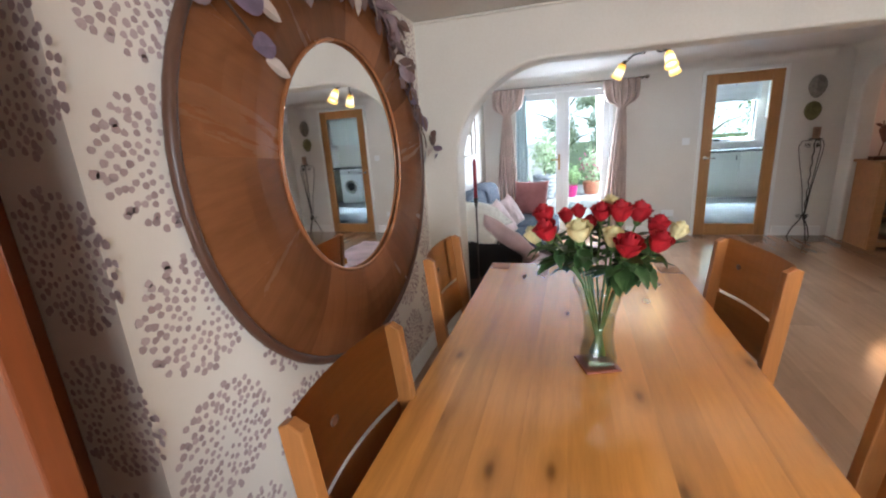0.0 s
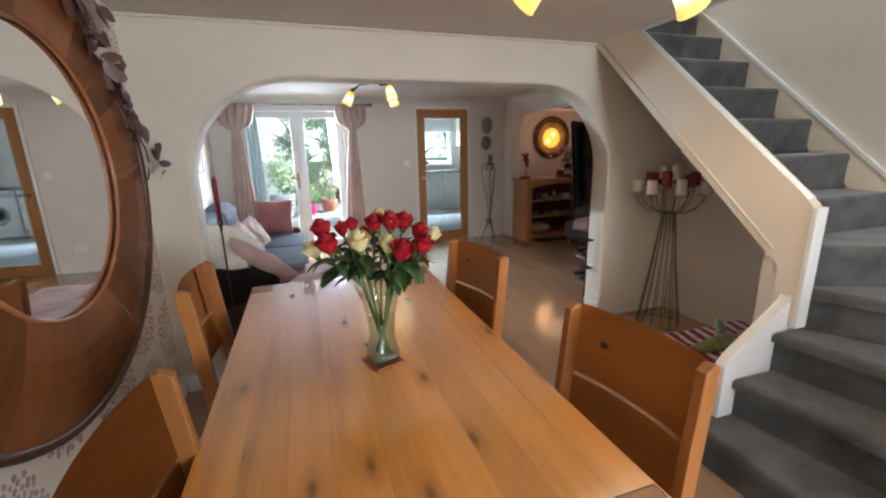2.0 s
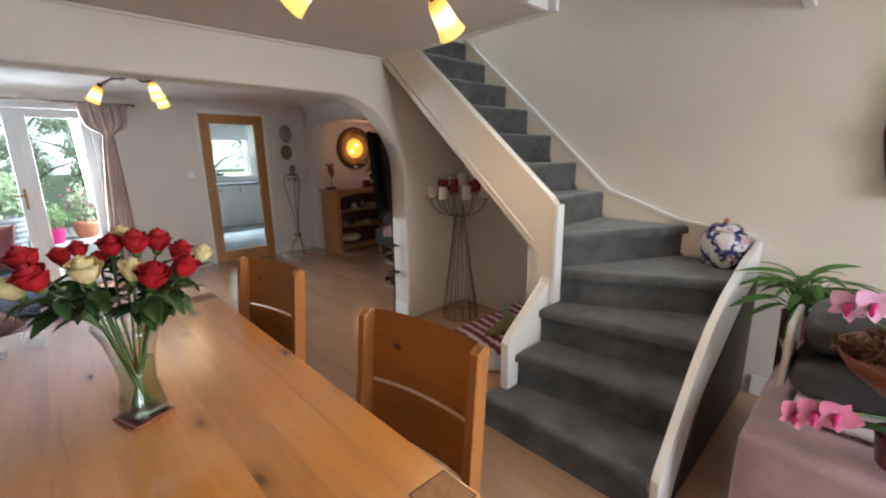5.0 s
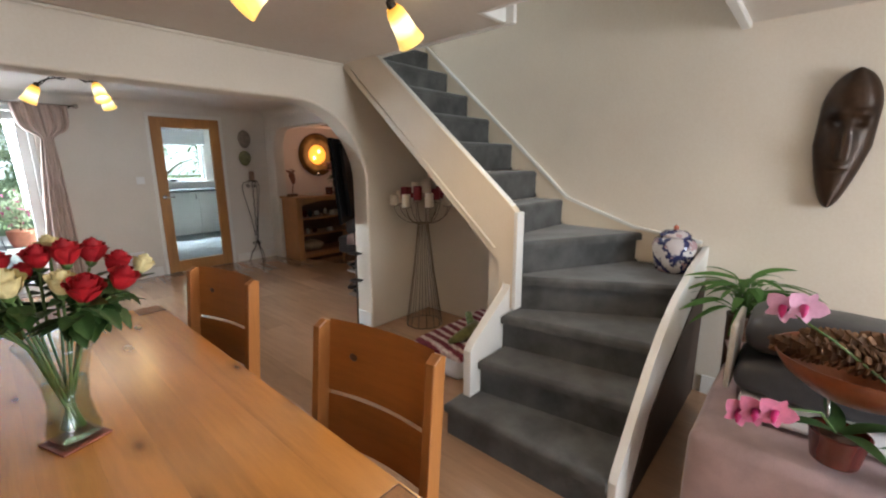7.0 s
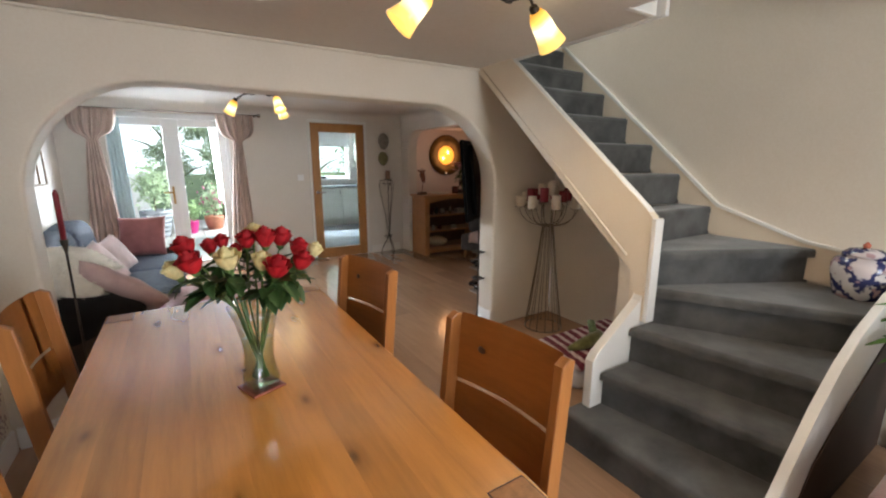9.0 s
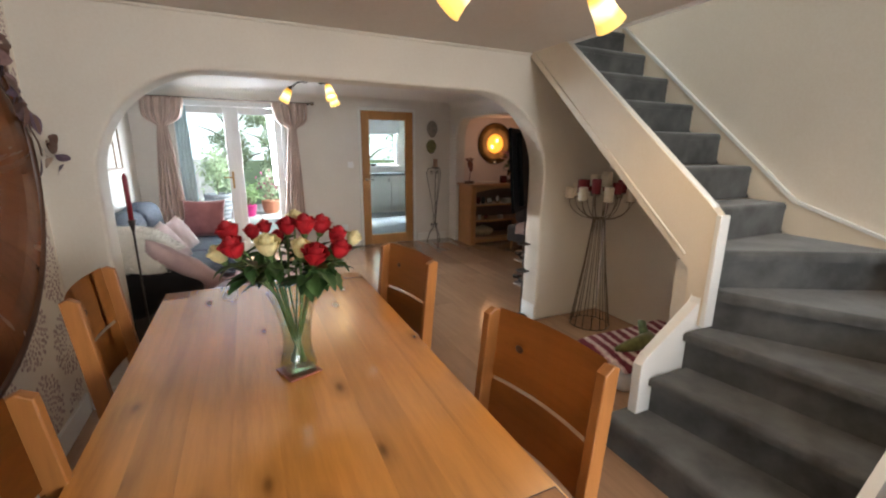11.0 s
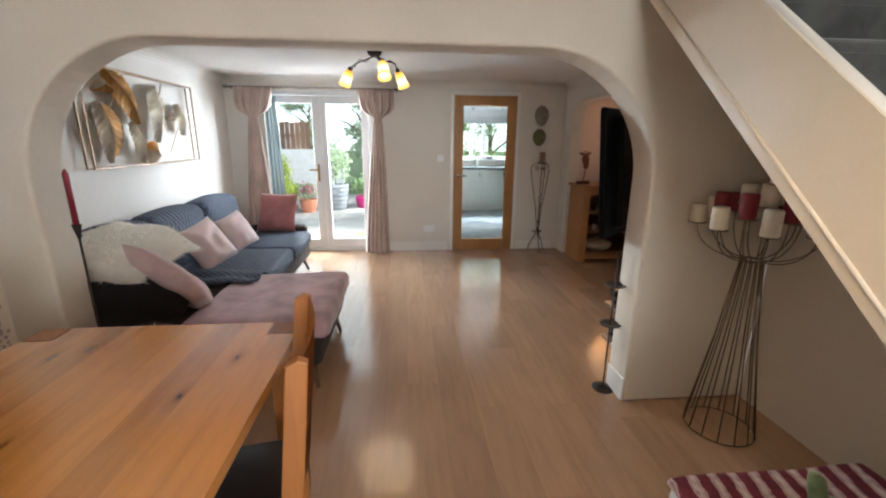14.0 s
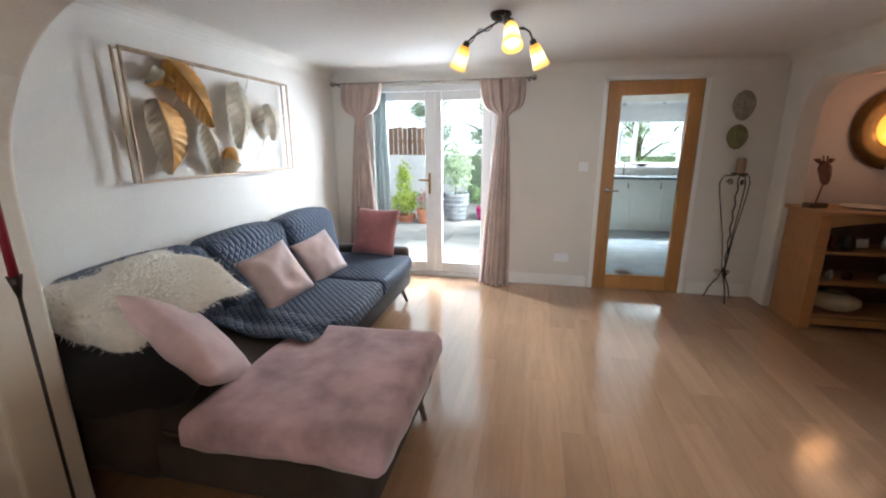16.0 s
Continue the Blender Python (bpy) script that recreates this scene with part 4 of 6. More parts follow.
def frame_face(u, v):
    """One twelfth of the dished frame, standing at the top, its grain running outwards."""
    a = math.pi / 12 * (2 * u - 1)
    rr = RI + (RO - RI) * v
    return Vector((0.030 + 0.020 * math.sin(math.pi * v) - 0.010 * v - 0.002 * (2 * u - 1) ** 4, rr * math.sin(a), rr * math.cos(a)))


seg = grid(shell(), 8, 6, frame_face)
bmesh.ops.solidify(seg, geom=seg.faces[:], thickness=0.025)
bmesh.ops.recalc_face_normals(seg, faces=seg.faces[:])
SEG = mesh("frame_segment", seg, M_MIRRORWOOD, False)
for i in range(12):
    ob = new("frame_segment", SEG)
    ob.parent = MIR
    ob.matrix_local = Matrix.Rotation(2 * math.pi * (i + 0.35) / 12, 4, "X")
part("outer_edge", tube(shell(), [(0.018, (RO + 0.006) * math.cos(a), (RO + 0.006) * math.sin(a)) for a in [2 * math.pi * i / 64 for i in range(64)]], 0.017, 8, True), M_DARKWOOD, MIR, "dark outer edge", True)
part("inner_rim", tube(shell(), [(0.034, RI * math.cos(a), RI * math.sin(a)) for a in [2 * math.pi * i / 64 for i in range(64)]], 0.008, 8, True), M_MIRRORWOOD, MIR, "thin rounded wooden rim", True)
part("glass", lathe(shell(), [(RI + 0.004, 0.0), (RI + 0.004, 0.006)], 64, pose(0.016, 0, 0, 0, 90)), M_MIRROR, MIR, "clear mirror glass")

# dried eucalyptus garland over the mirror
M_DRY1 = plain("dried mauve leaf", (0.26, 0.17, 0.17), 0.5, var=0.3, scale=20)
M_DRY2 = plain("dried cream leaf", (0.60, 0.48, 0.40), 0.5, var=0.2, scale=20)
M_DRY3 = plain("dried plum leaf", (0.19, 0.13, 0.18), 0.5, var=0.3, scale=20)
M_DRYB = plain("dried brown leaf", (0.17, 0.095, 0.075), 0.5, var=0.3, scale=20)
GARL = thing("leaf_garland", pose(XW + 0.06, 2.2, 2.05), "dried mauve and cream eucalyptus garland draped on the mirror", "garland")
rnd = random.Random(9)
arc = [Vector((XW + 0.075 + 0.02 * math.sin(i), MY + 0.70 * math.cos(a), MZ + 0.70 * math.sin(a))) for i, a in enumerate(spread(14, radians(118), radians(22)))]
arc += [Vector((XW + 0.09, MY + 0.74, MZ + 0.17)), Vector((XW + 0.10, MY + 0.79, MZ + 0.08)), Vector((XW + 0.10, MY + 0.80, MZ + 0.02))]
wpart("twig", tube(shell(), arc, 0.004, 6), M_DARKWOOD, GARL, smooth=True)
for i, p in enumerate(arc):
    for k in range(9 if i < 14 else 4):
        mat = (M_DRY1, M_DRY2, M_DRY1, M_DRY3, M_DRYB, M_DRYB)[rnd.randrange(6)]
        lf = shell()
        q = p + Vector((rnd.uniform(0, 0.05), rnd.uniform(-0.05, 0.05), rnd.uniform(-0.05, 0.04)))
        blade(lf, Matrix.Translation(q) @ pose(0, 0, 0, rnd.uniform(50, 130), rnd.uniform(-60, 80), rnd.uniform(40, 130)), rnd.uniform(0.075, 0.12), rnd.uniform(0.045, 0.072), 0.12, 0.1, 5)
        wpart("leaf", lf, mat, GARL)
SPRAY = thing("leaf_spray", pose(XW + 0.06, 1.0, 1.88), "dried plum and cream leaf spray tucked behind the mirror", "garland")
for y, z, s, mat in ((1.08, 1.84, 0.13, M_DRY3), (1.16, 1.86, 0.12, M_DRY2), (1.12, 1.73, 0.10, M_DRY3), (1.17, 1.70, 0.11, M_DRY2), (0.90, 1.82, 0.12, M_DRY1), (0.86, 1.93, 0.12, M_DRY1), (0.95, 2.0, 0.13, M_DRY2)):
    lf = shell()
    blade(lf, Matrix.Translation((XW + 0.085, y - s * 0.5, z)) @ pose(0, 0, 0, 80, 18 if mat is M_DRY2 else -10, 86), s, s * (0.55 if mat is M_DRY2 else 0.85), 0.1, 0.05)
    wpart("leaf", lf, mat, SPRAY)
wpart("twig", tube(shell(), [(XW + 0.05, 0.78, 2.05), (XW + 0.06, 0.95, 1.9), (XW + 0.07, 1.1, 1.76)], 0.004, 6), M_DARKWOOD, SPRAY)


# ---- ceiling lamps ----
def lit_glass():
    k = Mat("lit amber glass shade", 0.25)
    sep = k.n("ShaderNodeSeparateXYZ")
    k.link(k.co, sep.inputs[0])
    g = k.math("MULTIPLY", k.math("MULTIPLY", sep.outputs[2], -1.0), 7.0)
    c = k.ramp(g, [(0.05, (0.80, 0.36, 0.03)), (0.38, (1.0, 0.66, 0.14)), (0.6, (1.0, 0.92, 0.62)), (0.85, (1.0, 0.86, 0.45)), (1.0, (1.0, 0.68, 0.18))])
    k.color(c)
    k.link(c, k.b.inputs["Emission Color"])
    st = k.ramp(g, [(0.05, (0.35,) * 3), (0.6, (1.0,) * 3), (1.0, (0.55,) * 3)])
    k.link(k.math("MULTIPLY", st, 0.9), k.b.inputs["Emission Strength"])
    return k.m


M_SHADE = lit_glass()
M_BULB = glow("lamp bulb", (1.0, 0.82, 0.5), 4.0)


def ceiling_lamp(x, y, z, angles, power, label, drop=0.075, tilt_by=32, reach=0.27, k=1.0, under=(0.0, 0.0)):
    L = thing("ceiling_lamp", pose(x, y, z), label, "ceiling lamp", "ceiling lamps")
    part("canopy", lathe(shell(), [(0.058, -0.001), (0.062, -0.012), (0.05, -0.035), (0.022, -0.05)], 24), M_IRON, L, "dark bronze canopy", True)
    for a in angles:
        c, s = math.cos(radians(a)), math.sin(radians(a))
        pts = []
        for i in range(9):
            t = i / 8
            r = 0.02 + (reach - 0.02) * t
            wob = 0.018 * math.sin(t * 7)
            pts.append((r * c - wob * s, r * s + wob * c, -0.045 - drop * t ** 2 - 0.015 * math.sin(t * 6)))
        arm = part("arm", tube(shell(), pts, 0.006, 8), M_IRON, L, "twisted bronze arm", True)
        part("tendril", tube(shell(), [(p[0] + 0.015 * s * math.sin(i), p[1] - 0.015 * c * math.sin(i), p[2] + 0.014 * math.cos(i * 1.3)) for i, p in enumerate(pts)], 0.0035, 6), M_IRON, arm, smooth=True)
        tilt = pose(pts[-1][0], pts[-1][1], pts[-1][2], 0, 0, a) @ pose(0, 0, 0, 0, -tilt_by, 0)
        part("socket", lathe(shell(), [(0.012, 0.012), (0.019, 0.004), (0.021, -0.02)], 16, None), M_IRON, arm, m=tilt)
        prof = [(0.022, -0.015), (0.034, -0.035), (0.040, -0.075), (0.044, -0.115), (0.055, -0.158), (0.052, -0.158), (0.040, -0.115), (0.036, -0.075), (0.030, -0.037)]
        prof = [(a_ * k, b_ * k) for a_, b_ in prof]
        part("shade", lathe(shell(), prof, 24, None, False), M_SHADE, L, "amber and white frosted glass shade", True, tilt)
        part("bulb", lathe(shell(), [(0.008, -0.03), (0.017, -0.06), (0.02, -0.085), (0.012, -0.105), (0.002, -0.112)], 12), M_BULB, L, "", True, tilt)
    lamp("lamp_light", "SPOT", pose(x + under[0], y + under[1], z - 0.18), power, (1.0, 0.72, 0.45), radius=0.3, cone=radians(168))
    return L


ceiling_lamp(0.772, 4.45, CEIL_L, (-77, 45, 142), 4.0, "bronze three-armed lamp with lit amber glass shades")
ceiling_lamp(1.13, 1.33, CEIL_D, (157, 3), 13.0, "bronze two-armed lamp with lit amber glass shades over the table", 0.02, 45, 0.24, 1.15, (0.17, -0.30))


# ---- living room ----
M_PINK = velvet("pale pink velvet", (0.55, 0.385, 0.375), 6, 0.2)
M_PALEPINK = velvet("shell pink velvet", (0.72, 0.565, 0.56), 6, 0.15)
M_PINK_THROW = velvet("dusky pink plush throw", (0.56, 0.385, 0.42), 4.5, 0.4)
M_ROSE = velvet("dusky rose cushion", (0.38, 0.15, 0.15), 8, 0.2)
M_SOFA = velvet("dark taupe sofa fabric", (0.042, 0.029, 0.022), 10, 0.3, 0.9, 0.04)
M_BLACKFUR = velvet("black plush", (0.006, 0.005, 0.006), 10, 0.3, 0.98, 0.02)
M_CREAMFUR = leafy("cream faux fur", (0.90, 0.86, 0.79), 0.88, 1.1)
M_CURTAIN = velvet("blush curtain", (0.58, 0.455, 0.40), 5, 0.15)


def quilt():
    k = Mat("slate quilted cover", 0.7)
    sep = k.n("ShaderNodeSeparateXYZ")
    k.link(k.co, sep.inputs[0])
    x, y, z = sep.outputs
    xz = k.math("ADD", x, z)
    F = 62.0
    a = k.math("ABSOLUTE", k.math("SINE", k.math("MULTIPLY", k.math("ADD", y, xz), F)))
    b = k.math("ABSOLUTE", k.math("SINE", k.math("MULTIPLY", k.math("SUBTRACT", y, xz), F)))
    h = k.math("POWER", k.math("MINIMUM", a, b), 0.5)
    # shade in the stitch creases, put into the colour from the relief height
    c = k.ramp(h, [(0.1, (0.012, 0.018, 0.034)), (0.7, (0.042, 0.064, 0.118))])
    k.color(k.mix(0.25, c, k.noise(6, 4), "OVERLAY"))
    k.b.inputs["Sheen Weight"].default_value = 0.08
    k.bump(h, 0.8, 0.012)
    return k.m


M_QUILT = quilt()
SOFA = thing("corner_sofa", pose(-0.4, 4.2, 0), "dark taupe chaise sofa draped with a slate quilted cover", "sofa")
wpart("base", box(shell(), -1.09, -0.10, 3.86, 5.46, 0.14, 0.31, 0.03, 3), M_SOFA, SOFA, smooth=True)
wpart("chaise_base", box(shell(), -1.09, 0.50, 2.93, 3.85, 0.14, 0.33, 0.04, 3), M_SOFA, SOFA, smooth=True)
wpart("chaise_cushion", box(shell(), -0.95, 0.51, 2.95, 3.84, 0.32, 0.415, 0.05, 4), M_SOFA, SOFA, smooth=True)
wpart("south_arm", box(shell(), -1.09, -0.36, 2.90, 3.12, 0.14, 0.50, 0.07, 4), M_SOFA, SOFA, smooth=True)
wpart("north_arm", box(shell(), -1.05, -0.12, 5.40, 5.52, 0.16, 0.50, 0.045, 4), M_SOFA, SOFA, smooth=True)


def puff(x0, x1, y0, y1, z0, z1, r=0.06, lean=0.0, bulge=0.03):
    """A soft upholstery block: rounded, its faces bulged, leaning in x with height."""
    bm = shell()
    box(bm, x0, x1, y0, y1, z0, z1, r, 4)
    bmesh.ops.subdivide_edges(bm, edges=[e for e in bm.edges if e.calc_length() > 0.2], cuts=5, use_grid_fill=True)
    c = Vector(((x0 + x1) / 2, (y0 + y1) / 2, (z0 + z1) / 2))
    for v in bm.verts:
        u, w, q = (v.co.x - x0) / (x1 - x0), (v.co.y - y0) / (y1 - y0), (v.co.z - z0) / (z1 - z0)
        if u > 0.9:
            v.co.x += bulge * math.sin(math.pi * max(0, min(1, w))) * math.sin(math.pi * max(0, min(1, q)))
        if q > 0.9:
            v.co.z += bulge * math.sin(math.pi * max(0, min(1, w))) * math.sin(math.pi * max(0, min(1, u)))
        v.co.x += lean * (v.co.z - z0)
        v.co += 0.006 * Vector(noise.noise_vector(v.co * 5))
    return bm


for y0, y1 in ((3.10, 3.86), (3.87, 4.63), (4.64, 5.40)):
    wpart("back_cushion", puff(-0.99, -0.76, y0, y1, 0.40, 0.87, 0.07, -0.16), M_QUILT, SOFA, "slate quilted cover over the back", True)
for y0, y1 in ((3.87, 4.62), (4.63, 5.395)):
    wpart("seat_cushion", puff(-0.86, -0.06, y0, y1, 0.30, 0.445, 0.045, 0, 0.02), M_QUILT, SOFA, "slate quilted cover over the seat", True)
wpart("back_frame", box(shell(), -1.10, -0.98, 2.95, 5.46, 0.14, 0.78, 0.03, 3), M_SOFA, SOFA, smooth=True)
for x, y, dx, dy in ((0.44, 3.72, 0.05, -0.02), (0.43, 3.0, 0.04, -0.06), (-0.16, 5.32, 0.05, 0.03), (-1.0, 5.38, 0, 0), (-1.0, 3.0, 0, 0)):
    wpart("leg", tube(shell(), [(x, y, 0.145), (x + dx, y + dy, 0.0)], [0.022, 0.013], 10), M_DARKWOOD, SOFA, "tapered splayed wooden leg", True)

# quilt end lying on the chaise
qc = shell()
grid(qc, 16, 10, lambda u, v: Vector((-0.80 + 0.72 * u, 3.56 + 0.32 * v + 0.10 * (1 - u), 0.452 + 0.018 * math.sin(u * 9 + v * 4) * (1 - v) + 0.012 * math.sin(v * 11) + (0.01 if v > 0.8 else 0))))
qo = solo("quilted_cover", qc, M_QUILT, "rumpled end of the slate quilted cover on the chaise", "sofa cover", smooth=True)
solid(qo, 0.012, 1)


def drape(x0, x1, y0, y1, z, drop, nx=46, ny=46):
    """A cloth over a slab's top that falls over its edges, with a wavy hem."""
    ex = drop
    def f(u, v):
        X, Y = x0 - ex + (x1 - x0 + 2 * ex) * u, y0 - ex + (y1 - y0 + 2 * ex) * v
        cx, cy = max(x0, min(x1, X)), max(y0, min(y1, Y))
        ox, oy = X - cx, Y - cy
        d = math.hypot(ox, oy)
        fall = max(abs(ox), abs(oy))
        out = 0.022 * min(1, d / 0.03) + 0.016 * noise.noise(Vector((X * 9, Y * 9, 4))) * min(1, fall / 0.12)
        n = Vector((ox, oy, 0)) / d if d > 1e-6 else Vector((0, 0, 0))
        w = noise.noise(Vector((X * 5, Y * 5, 0.3)))
        return Vector((cx, cy, z)) + n * out + Vector((0, 0, -fall * (1 + 0.14 * noise.noise(Vector((X * 4, Y * 4, 7)))) + 0.012 * w))
    return grid(shell(), nx, ny, f)


th = solo("plush_throw", drape(-0.25, 0.515, 2.97, 3.845, 0.43, 0.10), M_PINK_THROW, "dusky pink plush throw over the chaise", "throw", smooth=True)
solid(th, 0.012, 0, 1.0)


def cushion(w, t, seed):
    """A square stuffed cushion with drawn-in sides and creases."""
    bm = shell()
    r = random.Random(seed)
    o = Vector((r.random() * 9, r.random() * 9, 0))
    for side in (1, -1):
        def f(u, v, side=side):
            a, b = 2 * u - 1, 2 * v - 1
            e = (1 - abs(a) ** 2.6) * (1 - abs(b) ** 2.6)
            k = 1 - 0.07 * (1 - a * a) * abs(b) - 0.0
            k2 = 1 - 0.07 * (1 - b * b) * abs(a)
            q = 0.014 * noise.noise(Vector((a * 2.2, b * 2.2, side)) + o) * min(1, e * 3)
            return Vector((a * w / 2 * k2, b * w / 2 * k, side * (t / 2 * max(e, 0) ** 0.45 + q)))
        grid(bm, 18, 18, f)
    bmesh.ops.remove_doubles(bm, verts=bm.verts[:], dist=0.0006)
    bmesh.ops.recalc_face_normals(bm, faces=bm.faces[:])
    return bm


def stand(p, width, yaw, lean, roll=0, lift=0.0):
    """Pose of a cushion that stands at p, faces along yaw and leans back."""
    return Matrix.Translation(p) @ pose(0, 0, 0, 0, 0, yaw) @ pose(0, 0, 0, 90 - lean, 0, 0) @ pose(0, width / 2, 0) @ pose(0, 0, 0, 0, 0, roll)


ex, nz = Vector((0.60, -0.05, -0.44)).normalized(), Vector((0.34, 0.38, 0.42))
nz = (nz - ex * nz.dot(ex)).normalized()
ey = nz.cross(ex)
SLIDE = Matrix(((ex.x, ey.x, nz.x, -0.405), (ex.y, ey.y, nz.y, 3.21), (ex.z, ey.z, nz.z, 0.605), (0, 0, 0, 1)))
solo("cushion", cushion(0.44, 0.15, 1), M_ROSE, "dusky rose velvet cushion propped at the sofa end", "cushion", "sofa cushions", True, stand((-0.42, 5.30, 0.45), 0.44, -8, 22))
solo("cushion", cushion(0.35, 0.13, 2), M_PALEPINK, "pale pink velvet cushion leaning on the sofa back", "cushion", "sofa cushions", True, stand((-0.50, 4.60, 0.45), 0.35, 62, 30, 14))
solo("cushion", cushion(0.39, 0.13, 3), M_PALEPINK, "pale pink velvet cushion leaning on the sofa back", "cushion", "sofa cushions", True, stand((-0.51, 4.08, 0.445), 0.39, 66, 32, 14))
solo("cushion", cushion(0.52, 0.17, 4), M_PINK, "pale pink velvet cushion sliding off the chaise arm", "cushion", "sofa cushions", True, SLIDE)
# black plush heap on the arm
bl = shell()
bmesh.ops.create_uvsphere(bl, u_segments=32, v_segments=18, radius=1.0)
for v in bl.verts:
    n = noise.noise(v.co * 2.2) * 0.1
    v.co = Vector((-0.66 + 0.40 * v.co.x * (1 + n), 3.04 + 0.185 * v.co.y * (1 + n), 0.53 + 0.175 * v.co.z * (1 + n)))
solo("plush_blanket", bl, M_BLACKFUR, "black plush blanket bundled on the sofa arm", "blanket", smooth=True)

# cream faux fur throw over the corner
FUR = thing("fur_throw", pose(-0.8, 3.25, 0.6), "shaggy cream faux fur throw over the sofa corner", "throw")


def fur_at(u, v):
    k = max(0.0, (0.28 - u) / 0.28)
    y = 2.985 + 0.60 * max(0.0, (u - 0.28) / 0.72) - 0.015 * k
    x = -1.09 + 0.58 * v + 0.08 * u
    z = 0.875 - 0.03 * u + 0.05 * math.sin(v * 3.2) - 0.30 * max(0, v - 0.5) ** 1.3 - 0.12 * k * (1 - 0.5 * v) - 0.10 * (1 - u) ** 2
    return Vector((x, y, z)) + 0.036 * Vector(noise.noise_vector(Vector((x * 6, y * 6 + k, 1))))


fb = wpart("pelt", grid(shell(), 24, 20, fur_at), M_CREAMFUR, FUR, smooth=True)
solid(fb, 0.02, 0)
tf = shell()
rnd = random.Random(21)
for _ in range(16000):
    u, v = rnd.random(), rnd.random()
    p = fur_at(u, v)
    d = (Vector((0.5, -0.15, 0.15)) + 0.75 * Vector((rnd.uniform(-1, 1), rnd.uniform(-1, 1), rnd.uniform(-0.6, 1)))).normalized()
    q = p + d * rnd.uniform(0.024, 0.048) + Vector((0.006, 0, -0.012))
    w = d.orthogonal().normalized() * 0.003
    a, b, c = tf.verts.new(p - w), tf.verts.new(p + w), tf.verts.new(q)
    tf.faces.new((a, b, c))
tagged(wpart("fur", tf, M_CREAMFUR, FUR), kind="stuff")

# curtains and rod
ROD = thing("curtain_rod", pose(-0.05, 6.04, 2.035), "slim steel curtain rod with ball finials", "curtain rod")
part("rod", tube(shell(), [(-1.0, 0, 0), (1.0, 0, 0)], 0.0095, 10), M_CHROME, ROD, smooth=True)
for x in (-1.015, 1.015):
    part("finial", lathe(shell(), [(0.009, -0.03), (0.02, -0.02), (0.027, 0), (0.02, 0.02), (0.006, 0.027)], 14, pose(x, 0, 0, 0, 90)), M_CHROME, ROD, smooth=True)
for x in (-0.98, 0.97):
    part("bracket", tube(shell(), [(x, 0, -0.004), (x, 0.055, -0.004), (x, 0.078, -0.004)], [0.007, 0.007, 0.018], 8), M_CHROME, ROD, smooth=True)


def curtain(xt0, xt1, xk, xb0, xb1, seed):
    """A pleated curtain, knotted below its puffed head and hanging to the floor."""
    r = random.Random(seed)
    ph = [r.uniform(0, 6) for _ in range(4)]
    def f(u, v):
        z = 2.03 - 2.022 * v
        if v < 0.155:
            t = v / 0.155
            bulge = math.sin(math.pi * min(1, t * 1.05)) * 0.006
            a, b = xt0, xt1
            k = (1 - t ** 8) * (1 - 0.15 * t) + 0.26 * t ** 8
            c0 = (a + b) / 2 * (1 - t) + xk * t
            half = (b - a) / 2 * k + bulge
            depth = 0.03 + 0.03 * math.sin(math.pi * t) ** 0.8
        else:
            t = (v - 0.155) / 0.845
            k = 0.045 + (abs(xb1 - xb0) / 2 - 0.045) * t ** 0.75
            c0 = xk + ((xb0 + xb1) / 2 - xk) * t
            half = k
            depth = 0.02 + 0.05 * t ** 0.7
        s = 2 * u - 1
        y = 6.035 - depth * (0.9 * math.cos(s * math.pi / 2) + 0.45 * math.sin(u * 34 + ph[0]) + 0.2 * math.sin(u * 61 + ph[1] + v * 2))
        return Vector((c0 + half * s, y - 0.0 if v > 0.155 else y - 0.01, z))
    return grid(shell(), 84, 60, f)


for name, args, lab in (("curtain", (-0.97, -0.53, -0.78, -0.98, -0.60, 1), "blush curtain with a knotted puffed head"),
                        ("curtain", (0.45, 0.89, 0.69, 0.48, 0.80, 2), "blush curtain with a knotted puffed head")):
    c = solo(name, curtain(*args), M_CURTAIN, lab + ", hanging to the floor", "curtain", "curtains at the garden doors", True)
    solid(c, 0.004)
# pale blue sheer behind the left curtain
M_SHEER = plain("pale blue voile", (0.55, 0.72, 0.78), 0.8, var=0.08, scale=6)
sh = grid(shell(), 30, 6, lambda u, v: Vector((-0.66 + 0.13 * u + 0.04 * v * u, 6.115 + 0.008 * math.sin(u * 22), 1.95 - 1.9 * v)))
solid(solo("voile", sh, M_SHEER, "pale blue voile drawn aside at the garden door", "curtain", smooth=True), 0.002)

# leaf picture in gilt metal
M_GOLD = plain("gold leaf metal", (0.66, 0.36, 0.10), 0.4, 0.35, 0.35, 10, 0.3, 30)
M_SILVERGOLD = plain("champagne metal", (0.76, 0.68, 0.55), 0.42, 0.12, 0.3, 10, 0.3, 30)
M_FRAMEBAR = plain("aged champagne metal", (0.36, 0.26, 0.17), 0.38, 0.5, 0.4, 14, 0.3, 40)
PIC = thing("metal_wall_art", pose(-1.10, 4.405, 1.578), "gilt metal leaf sculpture in an open double frame", "wall art")
for x, g in ((0.004, 0.0), (0.052, 0.0)):
    for a0, a1, b0, b1 in ((-0.735, 0.735, 0.330, 0.342), (-0.735, 0.735, -0.342, -0.330), (-0.735, -0.723, -0.33, 0.33), (0.723, 0.735, -0.33, 0.33)):
        part("frame_bar", box(shell(), x, x + 0.013, a0, a1, b0, b1, 0.002), M_FRAMEBAR, PIC)
for y in (-0.729, 0.729):
    for z in (-0.336, 0.336):
        part("spacer", tube(shell(), [(0.012, y, z), (0.054, y, z)], 0.004, 6), M_SILVERGOLD, PIC)


